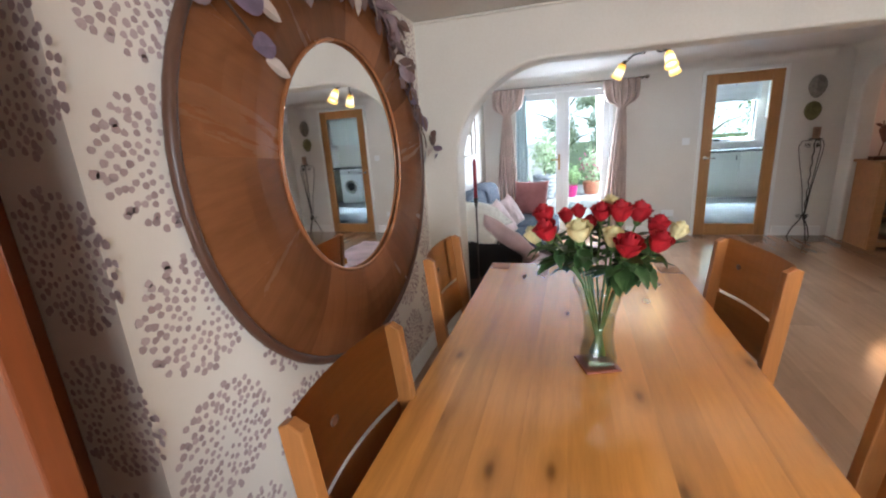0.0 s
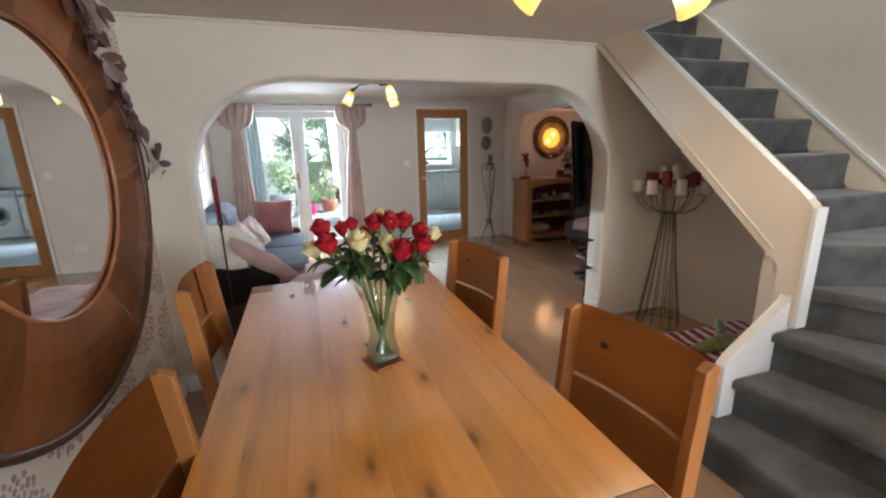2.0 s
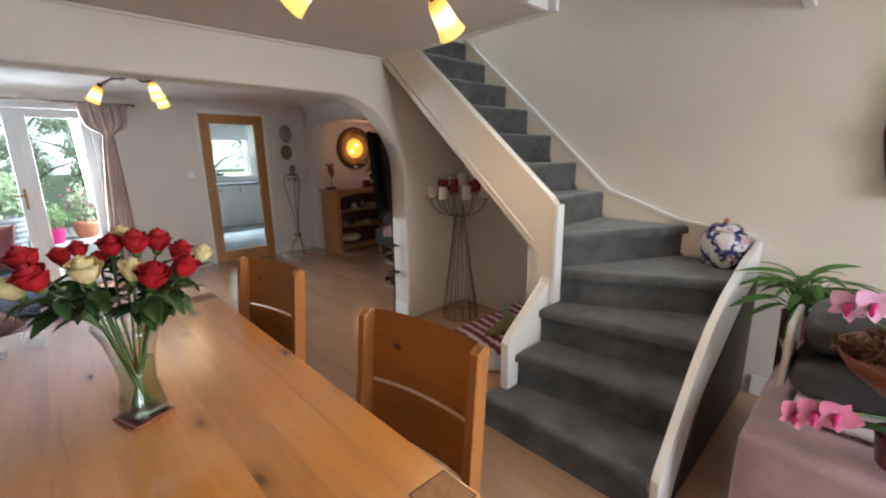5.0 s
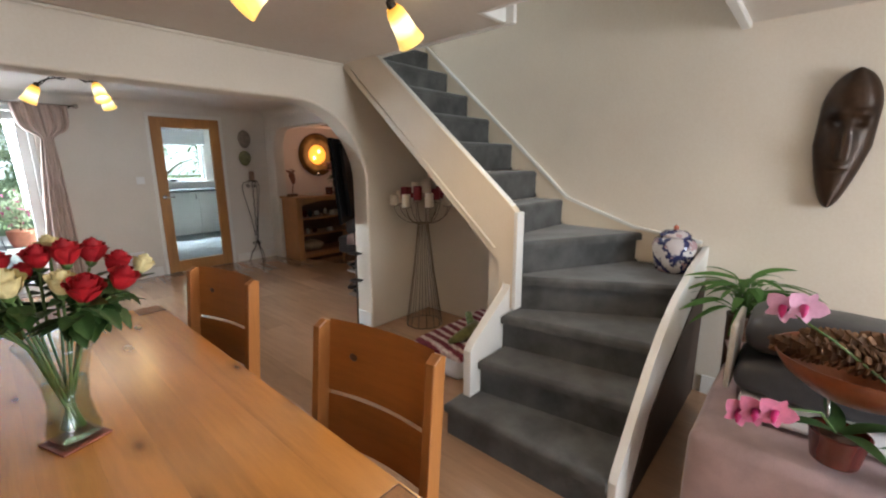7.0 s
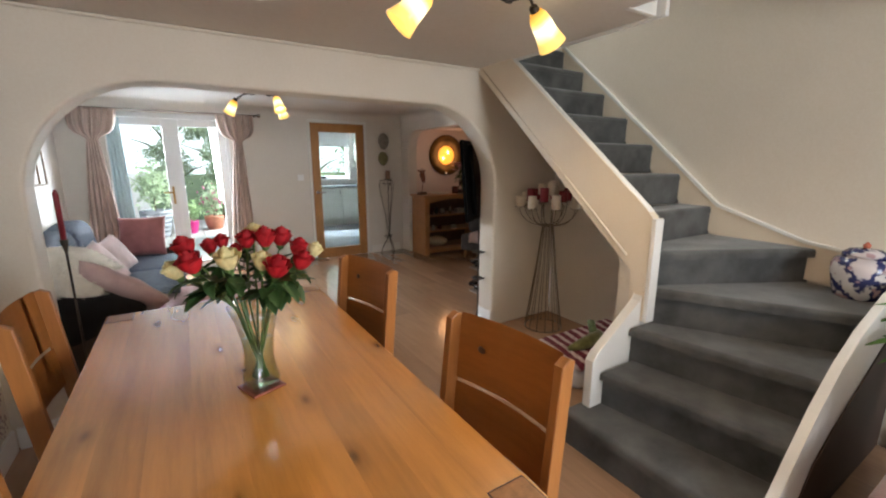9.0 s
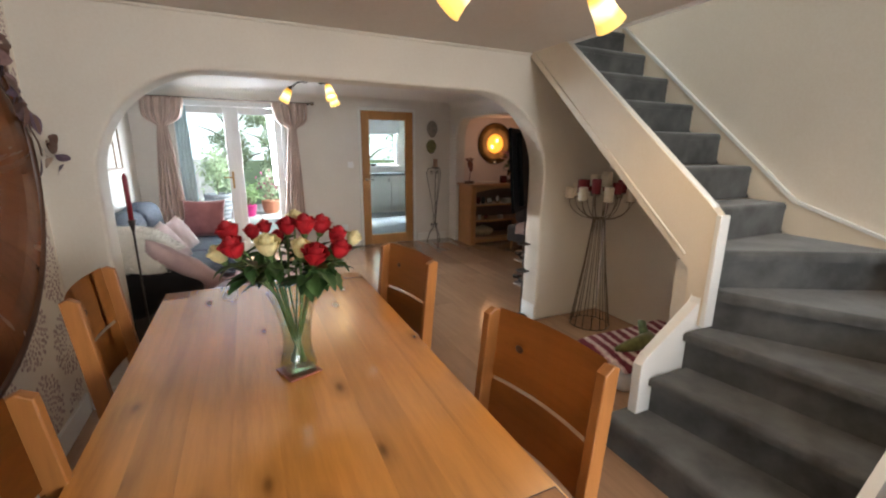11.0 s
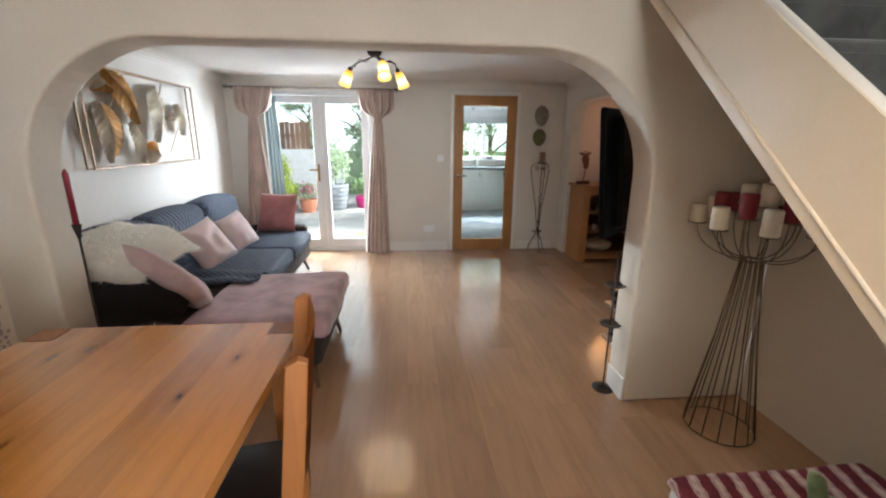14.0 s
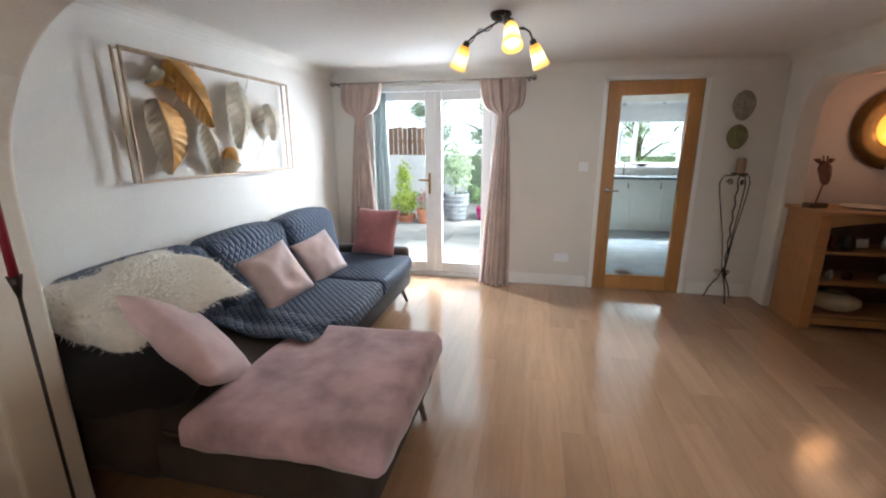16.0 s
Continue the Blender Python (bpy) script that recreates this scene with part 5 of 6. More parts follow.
def metal_leaf(length, width, side, mid=0.03, waves=6):
    """Half of a beaten metal leaf in the yz plane, pointing along -z, with veins pressed in."""
    def f(u, v):
        w = width * (math.sin(math.pi * u ** 0.75) ** 0.62) * 0.5 + 0.002
        return Vector((mid * (1 - v) ** 2 + 0.004 * math.sin((u * (waves + 3) - v * 1.5) * math.pi * 2) * min(1, 3 * v) + 0.035 * math.sin(math.pi * u), side * v * w, length * (0.5 - u)))
    bm = grid(shell(), 40, 7, f)
    bmesh.ops.solidify(bm, geom=bm.faces[:], thickness=0.002)
    return bm


GC, CC, GG = (M_GOLD, M_SILVERGOLD), (M_SILVERGOLD, M_SILVERGOLD), (M_GOLD, M_GOLD)
for y, z, ln, wa, wb, a, (ma, mb) in ((-0.53, -0.10, 0.42, 0.34, 0.20, 4, GC), (-0.275, 0.15, 0.47, 0.24, 0.20, 40, GG), (-0.17, -0.17, 0.32, 0.13, 0.17, 12, CC),
                                      (0.13, 0.06, 0.46, 0.22, 0.27, -6, CC), (0.0, -0.255, 0.18, 0.19, 0.19, 70, GC), (0.50, 0.03, 0.28, 0.22, 0.18, 10, CC),
                                      (-0.52, 0.22, 0.14, 0.10, 0.10, -55, GC), (-0.44, 0.20, 0.10, 0.07, 0.07, 60, GG), (0.36, 0.06, 0.14, 0.08, 0.08, -60, CC)):
    m = Matrix.Translation((0.018, y, z)) @ Matrix.Rotation(radians(a), 4, "X")
    lf = part("metal_leaf", metal_leaf(ln, wa, 1), ma, PIC, "beaten gold leaf" if ma is M_GOLD else "champagne metal leaf", True, m)
    part("leaf_half", metal_leaf(ln, wb, -1), mb, lf, "cream metal half" if ma is not mb else "", True)
for pts in (((-0.62, -0.3), (-0.4, 0.1), (-0.2, 0.33)), ((-0.05, -0.33), (0.1, -0.1), (0.3, 0.33)), ((0.72, 0.1), (0.5, -0.02), (0.3, -0.25))):
    part("stem", tube(shell(), [(0.02, y, z) for y, z in pts], 0.004, 6), M_SILVERGOLD, PIC, smooth=True)

# open-shelved oak cabinet in the recess
CAB = thing("oak_cabinet", pose(3.72, 5.65, 0), "light oak bookcase with an arched top rail and two shelves", "cabinet")
X0, X1, Y0, Y1, H = 3.13, 4.20, 5.46, 5.86, 0.94
wpart("side", box(shell(), X0, X0 + 0.03, Y0, Y1, 0, H - 0.031, 0.003), M_OAKCAB, CAB)
wpart("side", box(shell(), X1 - 0.03, X1, Y0, Y1, 0, H - 0.031, 0.003), M_OAKCAB, CAB)
wpart("stile", box(shell(), X0 + 0.002, X0 + 0.085, Y0 - 0.022, Y0 - 0.001, 0, H - 0.032, 0.003), M_OAKCAB, CAB)
wpart("stile", box(shell(), X1 - 0.085, X1 - 0.002, Y0 - 0.022, Y0 - 0.001, 0, H - 0.032, 0.003), M_OAKCAB, CAB)
wpart("top", box(shell(), X0 - 0.03, X1 + 0.03, Y0 - 0.05, Y1 + 0.01, H - 0.03, H, 0.008), M_OAKCAB, CAB)
w = X1 - X0 - 0.172
wpart("arched_rail", prism(shell(), [(X0 + 0.086 + w * i / 16, H - 0.125 + 0.055 * math.sin(math.pi * i / 16)) for i in range(17)] + [(X1 - 0.086, H - 0.032), (X0 + 0.086, H - 0.032)], 0.02, pose(0, Y0 - 0.021, 0)), M_OAKCAB, CAB)
for z in (0.09, 0.355, 0.60):
    wpart("shelf", box(shell(), X0 + 0.031, X1 - 0.031, Y0 + 0.005, Y1 - 0.012, z, z + 0.022, 0.002), M_OAKCAB, CAB)
wpart("plinth", box(shell(), X0 + 0.086, X1 - 0.086, Y0 - 0.018, Y0 - 0.002, 0.03, 0.088, 0.002), M_OAKCAB, CAB)
wpart("back_board", box(shell(), X0 + 0.031, X1 - 0.031, Y1 - 0.011, Y1, 0.02, H - 0.032), M_DARKWOOD, CAB)
M_CREAMPOT = plain("cream glazed pot", (0.66, 0.55, 0.38), 0.15, var=0.15, scale=12)
solo("ceramic_pot", lathe(shell(), [(0.06, 0), (0.13, 0.02), (0.175, 0.065), (0.165, 0.105), (0.08, 0.14), (0.05, 0.146), (0.045, 0.138)], 28), M_CREAMPOT, "squat cream glazed pot on the bottom shelf", "pot", smooth=True, m=pose(3.45, 5.62, 0.113))
M_MAROON = plain("maroon glass", (0.10, 0.015, 0.012), 0.2, var=0.2, scale=12)
M_PALE = plain("pale ceramic", (0.58, 0.53, 0.46), 0.3, var=0.15, scale=15)
for x, z, r, h, mat, lab in ((3.33, 0.623, 0.03, 0.10, M_MAROON, "small maroon jar"), (3.42, 0.623, 0.03, 0.11, M_BLACK, "small dark jar"), (3.68, 0.623, 0.035, 0.12, M_CHROME, "small steel tin"), (3.36, 0.378, 0.025, 0.07, M_PALE, "small pale figurine pot"), (3.48, 0.378, 0.035, 0.06, M_MAROON, "small maroon bowl"), (3.75, 0.378, 0.05, 0.05, M_PALE, "shallow pale bowl")):
    solo("jar", lathe(shell(), [(r * 0.8, 0), (r, h * 0.2), (r * 1.05, h * 0.6), (r * 0.7, h * 0.85), (r * 0.75, h)], 16), mat, lab + " on the cabinet shelf", "jar", "jars on the cabinet shelves", True, pose(x, 5.58, z))
PF = thing("photo_frame", pose(3.55, 5.60, 0.623, -12, 0, 10), "small framed print on the cabinet shelf", "photo frame")
part("frame", box(shell(), -0.06, 0.06, 0, 0.014, 0.0, 0.095, 0.003), M_DARKWOOD, PF)
part("print", box(shell(), -0.045, 0.045, -0.003, -0.0005, 0.014, 0.08), M_PALE, PF)
solo("box", box(shell(), -0.075, 0.075, -0.05, 0.05, 0, 0.07, 0.004), M_PALE, "pale keepsake box on the cabinet shelf", "box", m=pose(3.87, 5.59, 0.623, 0, 0, 12))

# giraffe head figure
gm = shell()
box(gm, -0.075, 0.075, -0.035, 0.035, 0, 0.04, 0.004)
solo("figure_base", gm, M_DARKWOOD, "dark wooden block under the carved giraffe head", "stand", m=pose(3.18, 5.62, H, 0, 0, 15))
gi = shell()
tube(gi, [(0, 0, 0), (0.03, 0, 0.17)], 0.006, 8)
tube(gi, [(0.005, 0, 0.31), (0.02, -0.01, 0.27), (0.045, -0.02, 0.21), (0.062, -0.03, 0.16), (0.068, -0.03, 0.145)], [0.025, 0.045, 0.038, 0.026, 0.012], 12)
for s in (-1, 1):
    tube(gi, [(0.01, s * 0.02, 0.30), (0.0, s * 0.06, 0.325), (0.0, s * 0.10, 0.335)], [0.012, 0.018, 0.003], 8)
    tube(gi, [(0.01, s * 0.015, 0.31), (0.0, s * 0.02, 0.36)], [0.007, 0.006], 6)
solo("giraffe_head", gi, plain("carved red-brown wood", (0.20, 0.06, 0.03), 0.45, var=0.3, scale=25), "carved wooden giraffe head on a thin rod", "figurine", smooth=True, m=pose(3.18, 5.62, H + 0.041, 0, 0, -70))
solo("candle_jar", lathe(shell(), [(0.052, 0), (0.055, 0.01), (0.057, 0.11), (0.052, 0.11), (0.05, 0.03)], 20), M_MAROON, "dark maroon glass candle jar", "candle", smooth=True, m=pose(3.79, 5.60, H))
solo("shallow_dish", lathe(shell(), [(0.08, 0), (0.15, 0.012), (0.16, 0.02), (0.15, 0.018), (0.08, 0.007)], 28), M_PALE, "shallow stone dish on the cabinet", "dish", smooth=True, m=pose(3.54, 5.64, H))

# lilies in a glass vase
LIL = thing("vase_of_lilies", pose(3.94, 5.62, H), "glass vase of pink lilies on the cabinet", "vase of flowers")
part("vase", lathe(shell(), [(0.05, 0), (0.055, 0.01), (0.05, 0.08), (0.06, 0.2), (0.055, 0.2), (0.045, 0.08), (0.048, 0.014)], 20), M_GLASS, LIL, smooth=True)
part("foot", lathe(shell(), [(0.062, 0.0), (0.062, 0.045), (0.056, 0.046)], 20), M_DARKWOOD, LIL, smooth=True)
M_LILY = plain("pink lily petal", (0.72, 0.36, 0.40), 0.5, var=0.3, scale=18)
rnd = random.Random(8)
for i in range(9):
    a, r, z = rnd.uniform(0, 6.28), rnd.uniform(0.04, 0.18), rnd.uniform(0.34, 0.47)
    tip = Vector((r * math.cos(a), r * math.sin(a), z))
    st = part("stem", tube(shell(), [(0, 0, 0.05), tip * 0.35 + Vector((0, 0, 0.12)), tip], 0.0035, 6), M_STEM, LIL, smooth=True)
    fl = shell()
    for k in range(6):
        blade(fl, Matrix.Translation(tip) @ pose(0, 0, 0, 0, -25, 60 * k + rnd.uniform(-8, 8)), 0.125, 0.055, 0.2, 0.35)
    part("lily", fl, M_LILY, LIL)
    lf = shell()
    for k in range(5):
        blade(lf, Matrix.Translation(tip * rnd.uniform(0.3, 0.8) + Vector((0, 0, 0.08))) @ pose(0, 0, 0, 0, rnd.uniform(-20, 40), rnd.uniform(0, 360)), 0.13, 0.03, 0.2, 0.3)
    part("leaves", lf, M_LEAF, st)

# round brass wall light
BL = thing("brass_wall_light", pose(3.88, 6.028, 1.55), "dished antique brass wall light glowing amber", "wall light")
part("dish", lathe(shell(), [(0.33, 0.0), (0.335, 0.02), (0.30, 0.055), (0.24, 0.05), (0.17, 0.022), (0.155, 0.012), (0.155, 0.0)], 48, pose(0, 0, 0, 90)), plain("dark aged brass", (0.22, 0.12, 0.04), 0.38, 0.8, 0.5, 6, 0.3, 40), BL, "aged brass dish", True)
part("lit_bowl", lathe(shell(), [(0.154, 0.006), (0.12, 0.010), (0.05, 0.014), (0.002, 0.015)], 32, pose(0, 0, 0, 90), False), glow("lit brass bowl", (1.0, 0.38, 0.04), 0.65), BL, "amber lit bowl", True)
for x, z in ((0.02, 0.05), (-0.07, -0.05)):
    part("bulb", lathe(shell(), [(0.006, -0.03), (0.018, -0.01), (0.018, 0.01), (0.005, 0.032)], 12, pose(x, -0.03, z)), glow("amber bulb", (1.0, 0.72, 0.3), 3.0), BL, smooth=True)
part("rim_knob", lathe(shell(), [(0.002, -0.03), (0.03, -0.02), (0.034, 0.0), (0.03, 0.02), (0.002, 0.03)], 14, pose(-0.03, -0.05, -0.31)), M_CHROME, BL, smooth=True)
lamp("brass_light", "POINT", pose(3.88, 5.80, 1.55), 2.4, (1.0, 0.60, 0.36), radius=0.28)

# grey armchair with a pink throw, partly behind the television
AR = thing("armchair", pose(4.35, 5.0, 0), "low grey armchair beside the cabinet", "armchair")
wpart("base", box(shell(), 3.98, 4.9, 4.62, 5.30, 0.12, 0.36, 0.03, 3), velvet("grey chair fabric", (0.10, 0.105, 0.12), 9, 0.2), AR, smooth=True)
wpart("backrest", box(shell(), 4.22, 4.9, 5.14, 5.32, 0.362, 0.74, 0.06, 3), velvet("grey chair fabric", (0.12, 0.125, 0.14), 9, 0.2), AR, smooth=True)
for x, y in ((4.04, 4.68), (4.04, 5.24), (4.84, 4.68), (4.84, 5.24)):
    wpart("leg", tube(shell(), [(x, y, 0.12), (x - 0.02, y, 0)], [0.02, 0.012], 8), M_OAKCAB, AR, smooth=True)
at = solo("pink_throw", drape(3.985, 4.88, 4.64, 5.11, 0.39, 0.14, 30, 24), M_PALEPINK, "pale pink throw folded over the armchair seat", "throw", smooth=True)
solid(at, 0.02, 0, 1.0)
AR.matrix_world = pose(4.0, 4.95, 0, 0, 0, 25)
at.matrix_world = pose(4.0, 4.95, 0, 0, 0, 25) @ pose(-4.35, -5.0, 0)

SCREEN = plain("dark glass screen", (0.004, 0.004, 0.004), 0.28, var=0.05, bump=0.0)
SCREEN.node_tree.nodes["Principled BSDF"].inputs["Specular IOR Level"].default_value = 0.06
# television on a swivel arm
TV = thing("television", pose(2.572, 3.245, 0.92, -5, 0, 40), "black wall-mounted television swung out from the wall", "television")
part("case", box(shell(), -0.62, 0.62, -0.012, 0.02, 0.0, 0.71, 0.008), SCREEN, TV)
part("screen", box(shell(), -0.61, 0.61, 0.0205, 0.024, 0.01, 0.70, 0.001), SCREEN, TV, "glossy dark screen")
part("back_box", box(shell(), -0.50, 0.56, -0.058, -0.0125, 0.05, 0.67, 0.014, 3), SCREEN, TV, "glossy black rear housing")
part("arm", box(shell(), -0.05, 0.05, -0.40, -0.0585, 0.32, 0.40, 0.006), M_BLACK, TV)
solo("tv_bracket", box(shell(), 2.68, 2.90, 2.863, 3.12, 1.16, 1.38, 0.005), M_BLACK, "black television wall bracket", "bracket")

# spiral iron pricket stand by the kitchen door
CS = thing("candle_stand", pose(2.775, 5.99, 0), "wrought iron candle stand with scrolls and a candle", "candle stand")
for k in range(3):
    a = 2 * math.pi * k / 3 + 0.5
    c, s = math.cos(a), math.sin(a)
    part("leg", tube(shell(), [(0.012 * c, 0.012 * s, 0.30), (0.03 * c, 0.03 * s, 0.22), (0.09 * c, 0.09 * s, 0.12), (0.13 * c, 0.13 * s, 0.0)][0:4], 0.006, 8), M_IRON, CS, smooth=True)
    part("bow", tube(shell(), [(0.012 * c, 0.012 * s, 0.28), (0.05 * c, 0.05 * s, 0.6), (0.125 * c, 0.125 * s, 0.98), (0.14 * c, 0.14 * s, 1.09), (0.115 * c, 0.115 * s, 1.155), (0.03 * c, 0.03 * s, 1.16)], 0.0045, 8), M_IRON, CS, smooth=True)
    sc = [((0.06 + 0.028 * (1 - t / 14) * math.cos(t)) * c, (0.06 + 0.028 * (1 - t / 14) * math.cos(t)) * s, 1.10 + 0.028 * (1 - t / 14) * math.sin(t)) for t in spread(24, 0, 11)]
    part("scroll", tube(shell(), sc, 0.0035, 6), M_IRON, CS, smooth=True)
    sc = [((0.045 + 0.03 * (1 - t / 14) * math.cos(t)) * c, (0.045 + 0.03 * (1 - t / 14) * math.cos(t)) * s, 0.26 + 0.03 * (1 - t / 14) * math.sin(t)) for t in spread(24, 0, 11)]
    part("scroll", tube(shell(), sc, 0.0035, 6), M_IRON, CS, smooth=True)
part("stem", tube(shell(), [(0.006 * math.cos(i), 0.006 * math.sin(i), 0.22 + 0.022 * i) for i in range(44)], 0.006, 8), M_IRON, CS, smooth=True)
part("plate", lathe(shell(), [(0.02, 1.165), (0.06, 1.17), (0.065, 1.18), (0.05, 1.175)], 20), M_IRON, CS, smooth=True)
M_WAX = plain("ivory wax", (0.70, 0.62, 0.50), 0.5, var=0.1, scale=15)
M_WAXRED = plain("deep red wax", (0.22, 0.012, 0.022), 0.5, var=0.15, scale=15)
solo("candle", lathe(shell(), [(0.034, 0), (0.036, 0.01), (0.036, 0.12), (0.03, 0.128), (0.01, 0.118)], 18), plain("two-tone brown wax", (0.36, 0.22, 0.15), 0.5, var=0.4, scale=8), "brown and ivory pillar candle on the iron stand", "candle", smooth=True, m=pose(2.775, 5.99, 1.181))

# two leaf-like face plaques
for x, z, w, h, c, lab in ((2.765, 1.755, 0.085, 0.125, (0.30, 0.27, 0.23), "grey carved face plaque"), (2.75, 1.49, 0.08, 0.105, (0.20, 0.19, 0.08), "olive carved face plaque")):
    pl = shell()
    def f(u, v, w=w, h=h):
        a, r = 2 * math.pi * u, v
        return Vector((w * r * math.cos(a) * (1 - 0.18 * (math.sin(a) < 0) * abs(math.sin(a))), -0.03 * (1 - r * r) - 0.006 * math.sin(r * 9) * math.cos(2 * a), h * r * math.sin(a)))
    grid(pl, 28, 8, f, True)
    bmesh.ops.remove_doubles(pl, verts=pl.verts[:], dist=0.0005)
    bmesh.ops.solidify(pl, geom=pl.faces[:], thickness=0.01)
    solo("wall_plaque", pl, plain("plaque clay", c, 0.6, var=0.35, scale=25, bump=0.4, fine=60), lab + " on the white wall", "wall plaque", "plaques by the kitchen door", True, pose(x, 6.105, z))

# wall socket and switch
SW = thing("wall_socket", pose(1.32, 6.119, 0.30), "white double wall socket low on the wall", "socket")
part("plate", box(shell(), -0.073, 0.073, -0.008, 0, -0.043, 0.043, 0.003), M_UPVC, SW)
part("switch", box(shell(), -0.01, 0.01, -0.012, -0.0085, 0.01, 0.03, 0.001), M_UPVC, SW)
SW = thing("light_switch", pose(1.47, 6.119, 1.22), "white light switch by the kitchen door", "light switch")
part("plate", box(shell(), -0.043, 0.043, -0.008, 0, -0.043, 0.043, 0.003), M_UPVC, SW)
part("rocker", box(shell(), -0.008, 0.008, -0.012, -0.0085, -0.014, 0.014, 0.001), M_UPVC, SW)


# thin iron floor candlesticks at the arch
def floor_candlestick(x, y, h, candle_h, label):
    S = thing("floor_candlestick", pose(x, y, 0), label, "candlestick", "candlesticks at the arch")
    part("foot", lathe(shell(), [(0.065, 0), (0.067, 0.006), (0.02, 0.014), (0.006, 0.02)], 20), M_IRON, S, smooth=True)
    part("pole", tube(shell(), [(0, 0, 0.012), (0, 0, h)], 0.0055, 8), M_IRON, S, smooth=True)
    part("cup", lathe(shell(), [(0.006, h - 0.07), (0.014, h - 0.03), (0.02, h), (0.016, h), (0.006, h - 0.03)], 14), M_IRON, S, smooth=True)
    part("taper", lathe(shell(), [(0.0125, h - 0.01), (0.0125, h + candle_h - 0.02), (0.003, h + candle_h)], 14), M_WAXRED, S, "deep red taper candle", True)
    return S


floor_candlestick(-0.527, 2.728, 1.055, 0.255, "tall iron candlestick with a red taper at the arch")
RK = thing("plate_stand", pose(2.185, 2.80, 0), "thin iron stand with two small plates at the arch", "plate stand")
part("foot", lathe(shell(), [(0.062, 0), (0.064, 0.006), (0.02, 0.014), (0.006, 0.02)], 20), M_IRON, RK, smooth=True)
part("pole", tube(shell(), [(0, 0, 0.012), (0, 0, 0.86)], 0.005, 8), M_IRON, RK, smooth=True)
for z in (0.42, 0.66):
    part("plate", lathe(shell(), [(0.01, z - 0.012), (0.055, z), (0.06, z + 0.008), (0.05, z + 0.004), (0.006, z - 0.004)], 18), M_IRON, RK, smooth=True)
M_TINTGLASS = plain("bronze tinted glass", (0.24, 0.19, 0.15), 0.12, var=0.08, scale=4)
SR = thing("corner_shelf", pose(2.55, 2.98, 0), "low glass and steel corner shelf stand under the television", "shelf")
for z in (0.22, 0.45):
    wpart("shelf", nosed([(2.27, 2.864), (2.80, 2.864), (2.66, 3.22), (2.27, 3.05)], z, z + 0.012, 0.003), M_TINTGLASS, SR)
for x, y in ((2.42, 2.885), (2.76, 2.885), (2.64, 3.16)):
    wpart("post", tube(shell(), [(x, y, 0), (x, y, 0.48)], 0.009, 8), M_CHROME, SR, smooth=True)
for x, y, z, a in ((2.36, 2.98, 0.462, 20), (2.40, 3.12, 0.462, -10), (2.37, 3.0, 0.232, 8), (2.40, 3.14, 0.232, 30)):
    sb = shell()
    box(sb, -0.055, 0.055, -0.05, 0.05, 0, 0.045, 0.018, 3)
    solo("games_controller", sb, M_BLACK_GLOSS, "small black rounded gadget on the corner shelf", "gadget", "gadgets on the corner shelf", True, pose(x, y, z, 0, 0, a))

# ---- under the stairs ----
WS = thing("wire_candelabra", pose(2.635, 2.42, 0), "tall bronzed wire candelabra with ivory and red candles", "candelabra")
part("foot_ring", tube(shell(), [(0.16 * math.cos(2 * math.pi * i / 32), 0.16 * math.sin(2 * math.pi * i / 32), 0.005) for i in range(32)], 0.004, 6, True), M_WIRE, WS, smooth=True)
for k in range(14):
    a = 2 * math.pi * k / 14
    c, s = math.cos(a), math.sin(a)
    part("wire", tube(shell(), [(0.16 * c, 0.16 * s, 0.005), (0.09 * c, 0.09 * s, 0.5), (0.045 * c, 0.045 * s, 0.91)], 0.0032, 6), M_WIRE, WS, smooth=True)
part("collar", tube(shell(), [(0.046 * math.cos(2 * math.pi * i / 20), 0.046 * math.sin(2 * math.pi * i / 20), 0.915) for i in range(20)], 0.006, 6, True), M_WIRE, WS, smooth=True)
spots = [(2 * math.pi * k / 8 + 0.2, 0.245, 1.07) for k in range(8)] + [(2 * math.pi * k / 6 + 0.5, 0.155, 1.12) for k in range(6)] + [(2 * math.pi * k / 3 + 0.1, 0.06, 1.17) for k in range(3)]
for k, (a, r, z) in enumerate(spots):
    c, s = math.cos(a), math.sin(a)
    pts = [(0.045 * c, 0.045 * s, 0.915)] + [((0.045 + (r - 0.045) * math.sin(t)) * c, (0.045 + (r - 0.045) * math.sin(t)) * s, 0.915 + (z - 0.915) * (1 - math.cos(t))) for t in spread(7, 0.25, math.pi / 2)]
    arm = part("arm", tube(shell(), pts, 0.003, 6), M_WIRE, WS, smooth=True)
    part("pan", lathe(shell(), [(0.006, z - 0.002), (0.038, z + 0.002), (0.042, z + 0.006), (0.025, z + 0.003)], 14, pose(r * c, r * s, 0)), M_WIRE, arm, smooth=True)
    red = 8 <= k < 14
    ht = 0.088 + 0.012 * (k % 3)
    solo("candle", lathe(shell(), [(0.033, 0), (0.0345, 0.004), (0.035, ht - 0.008), (0.031, ht), (0.012, ht - 0.007), (0.002, ht - 0.007)], 16), M_WAXRED if red else M_WAX,
         "stubby deep red candle in the wire candelabra" if red else "stubby ivory candle in the wire candelabra", "candle", "candles in the wire candelabra", True, pose(2.635 + r * c, 2.42 + r * s, z + 0.007))

# pet bed with a striped blanket
M_BED = plain("white padded cotton", (0.68, 0.69, 0.72), 0.8, var=0.1, scale=10, bump=0.3, fine=50)


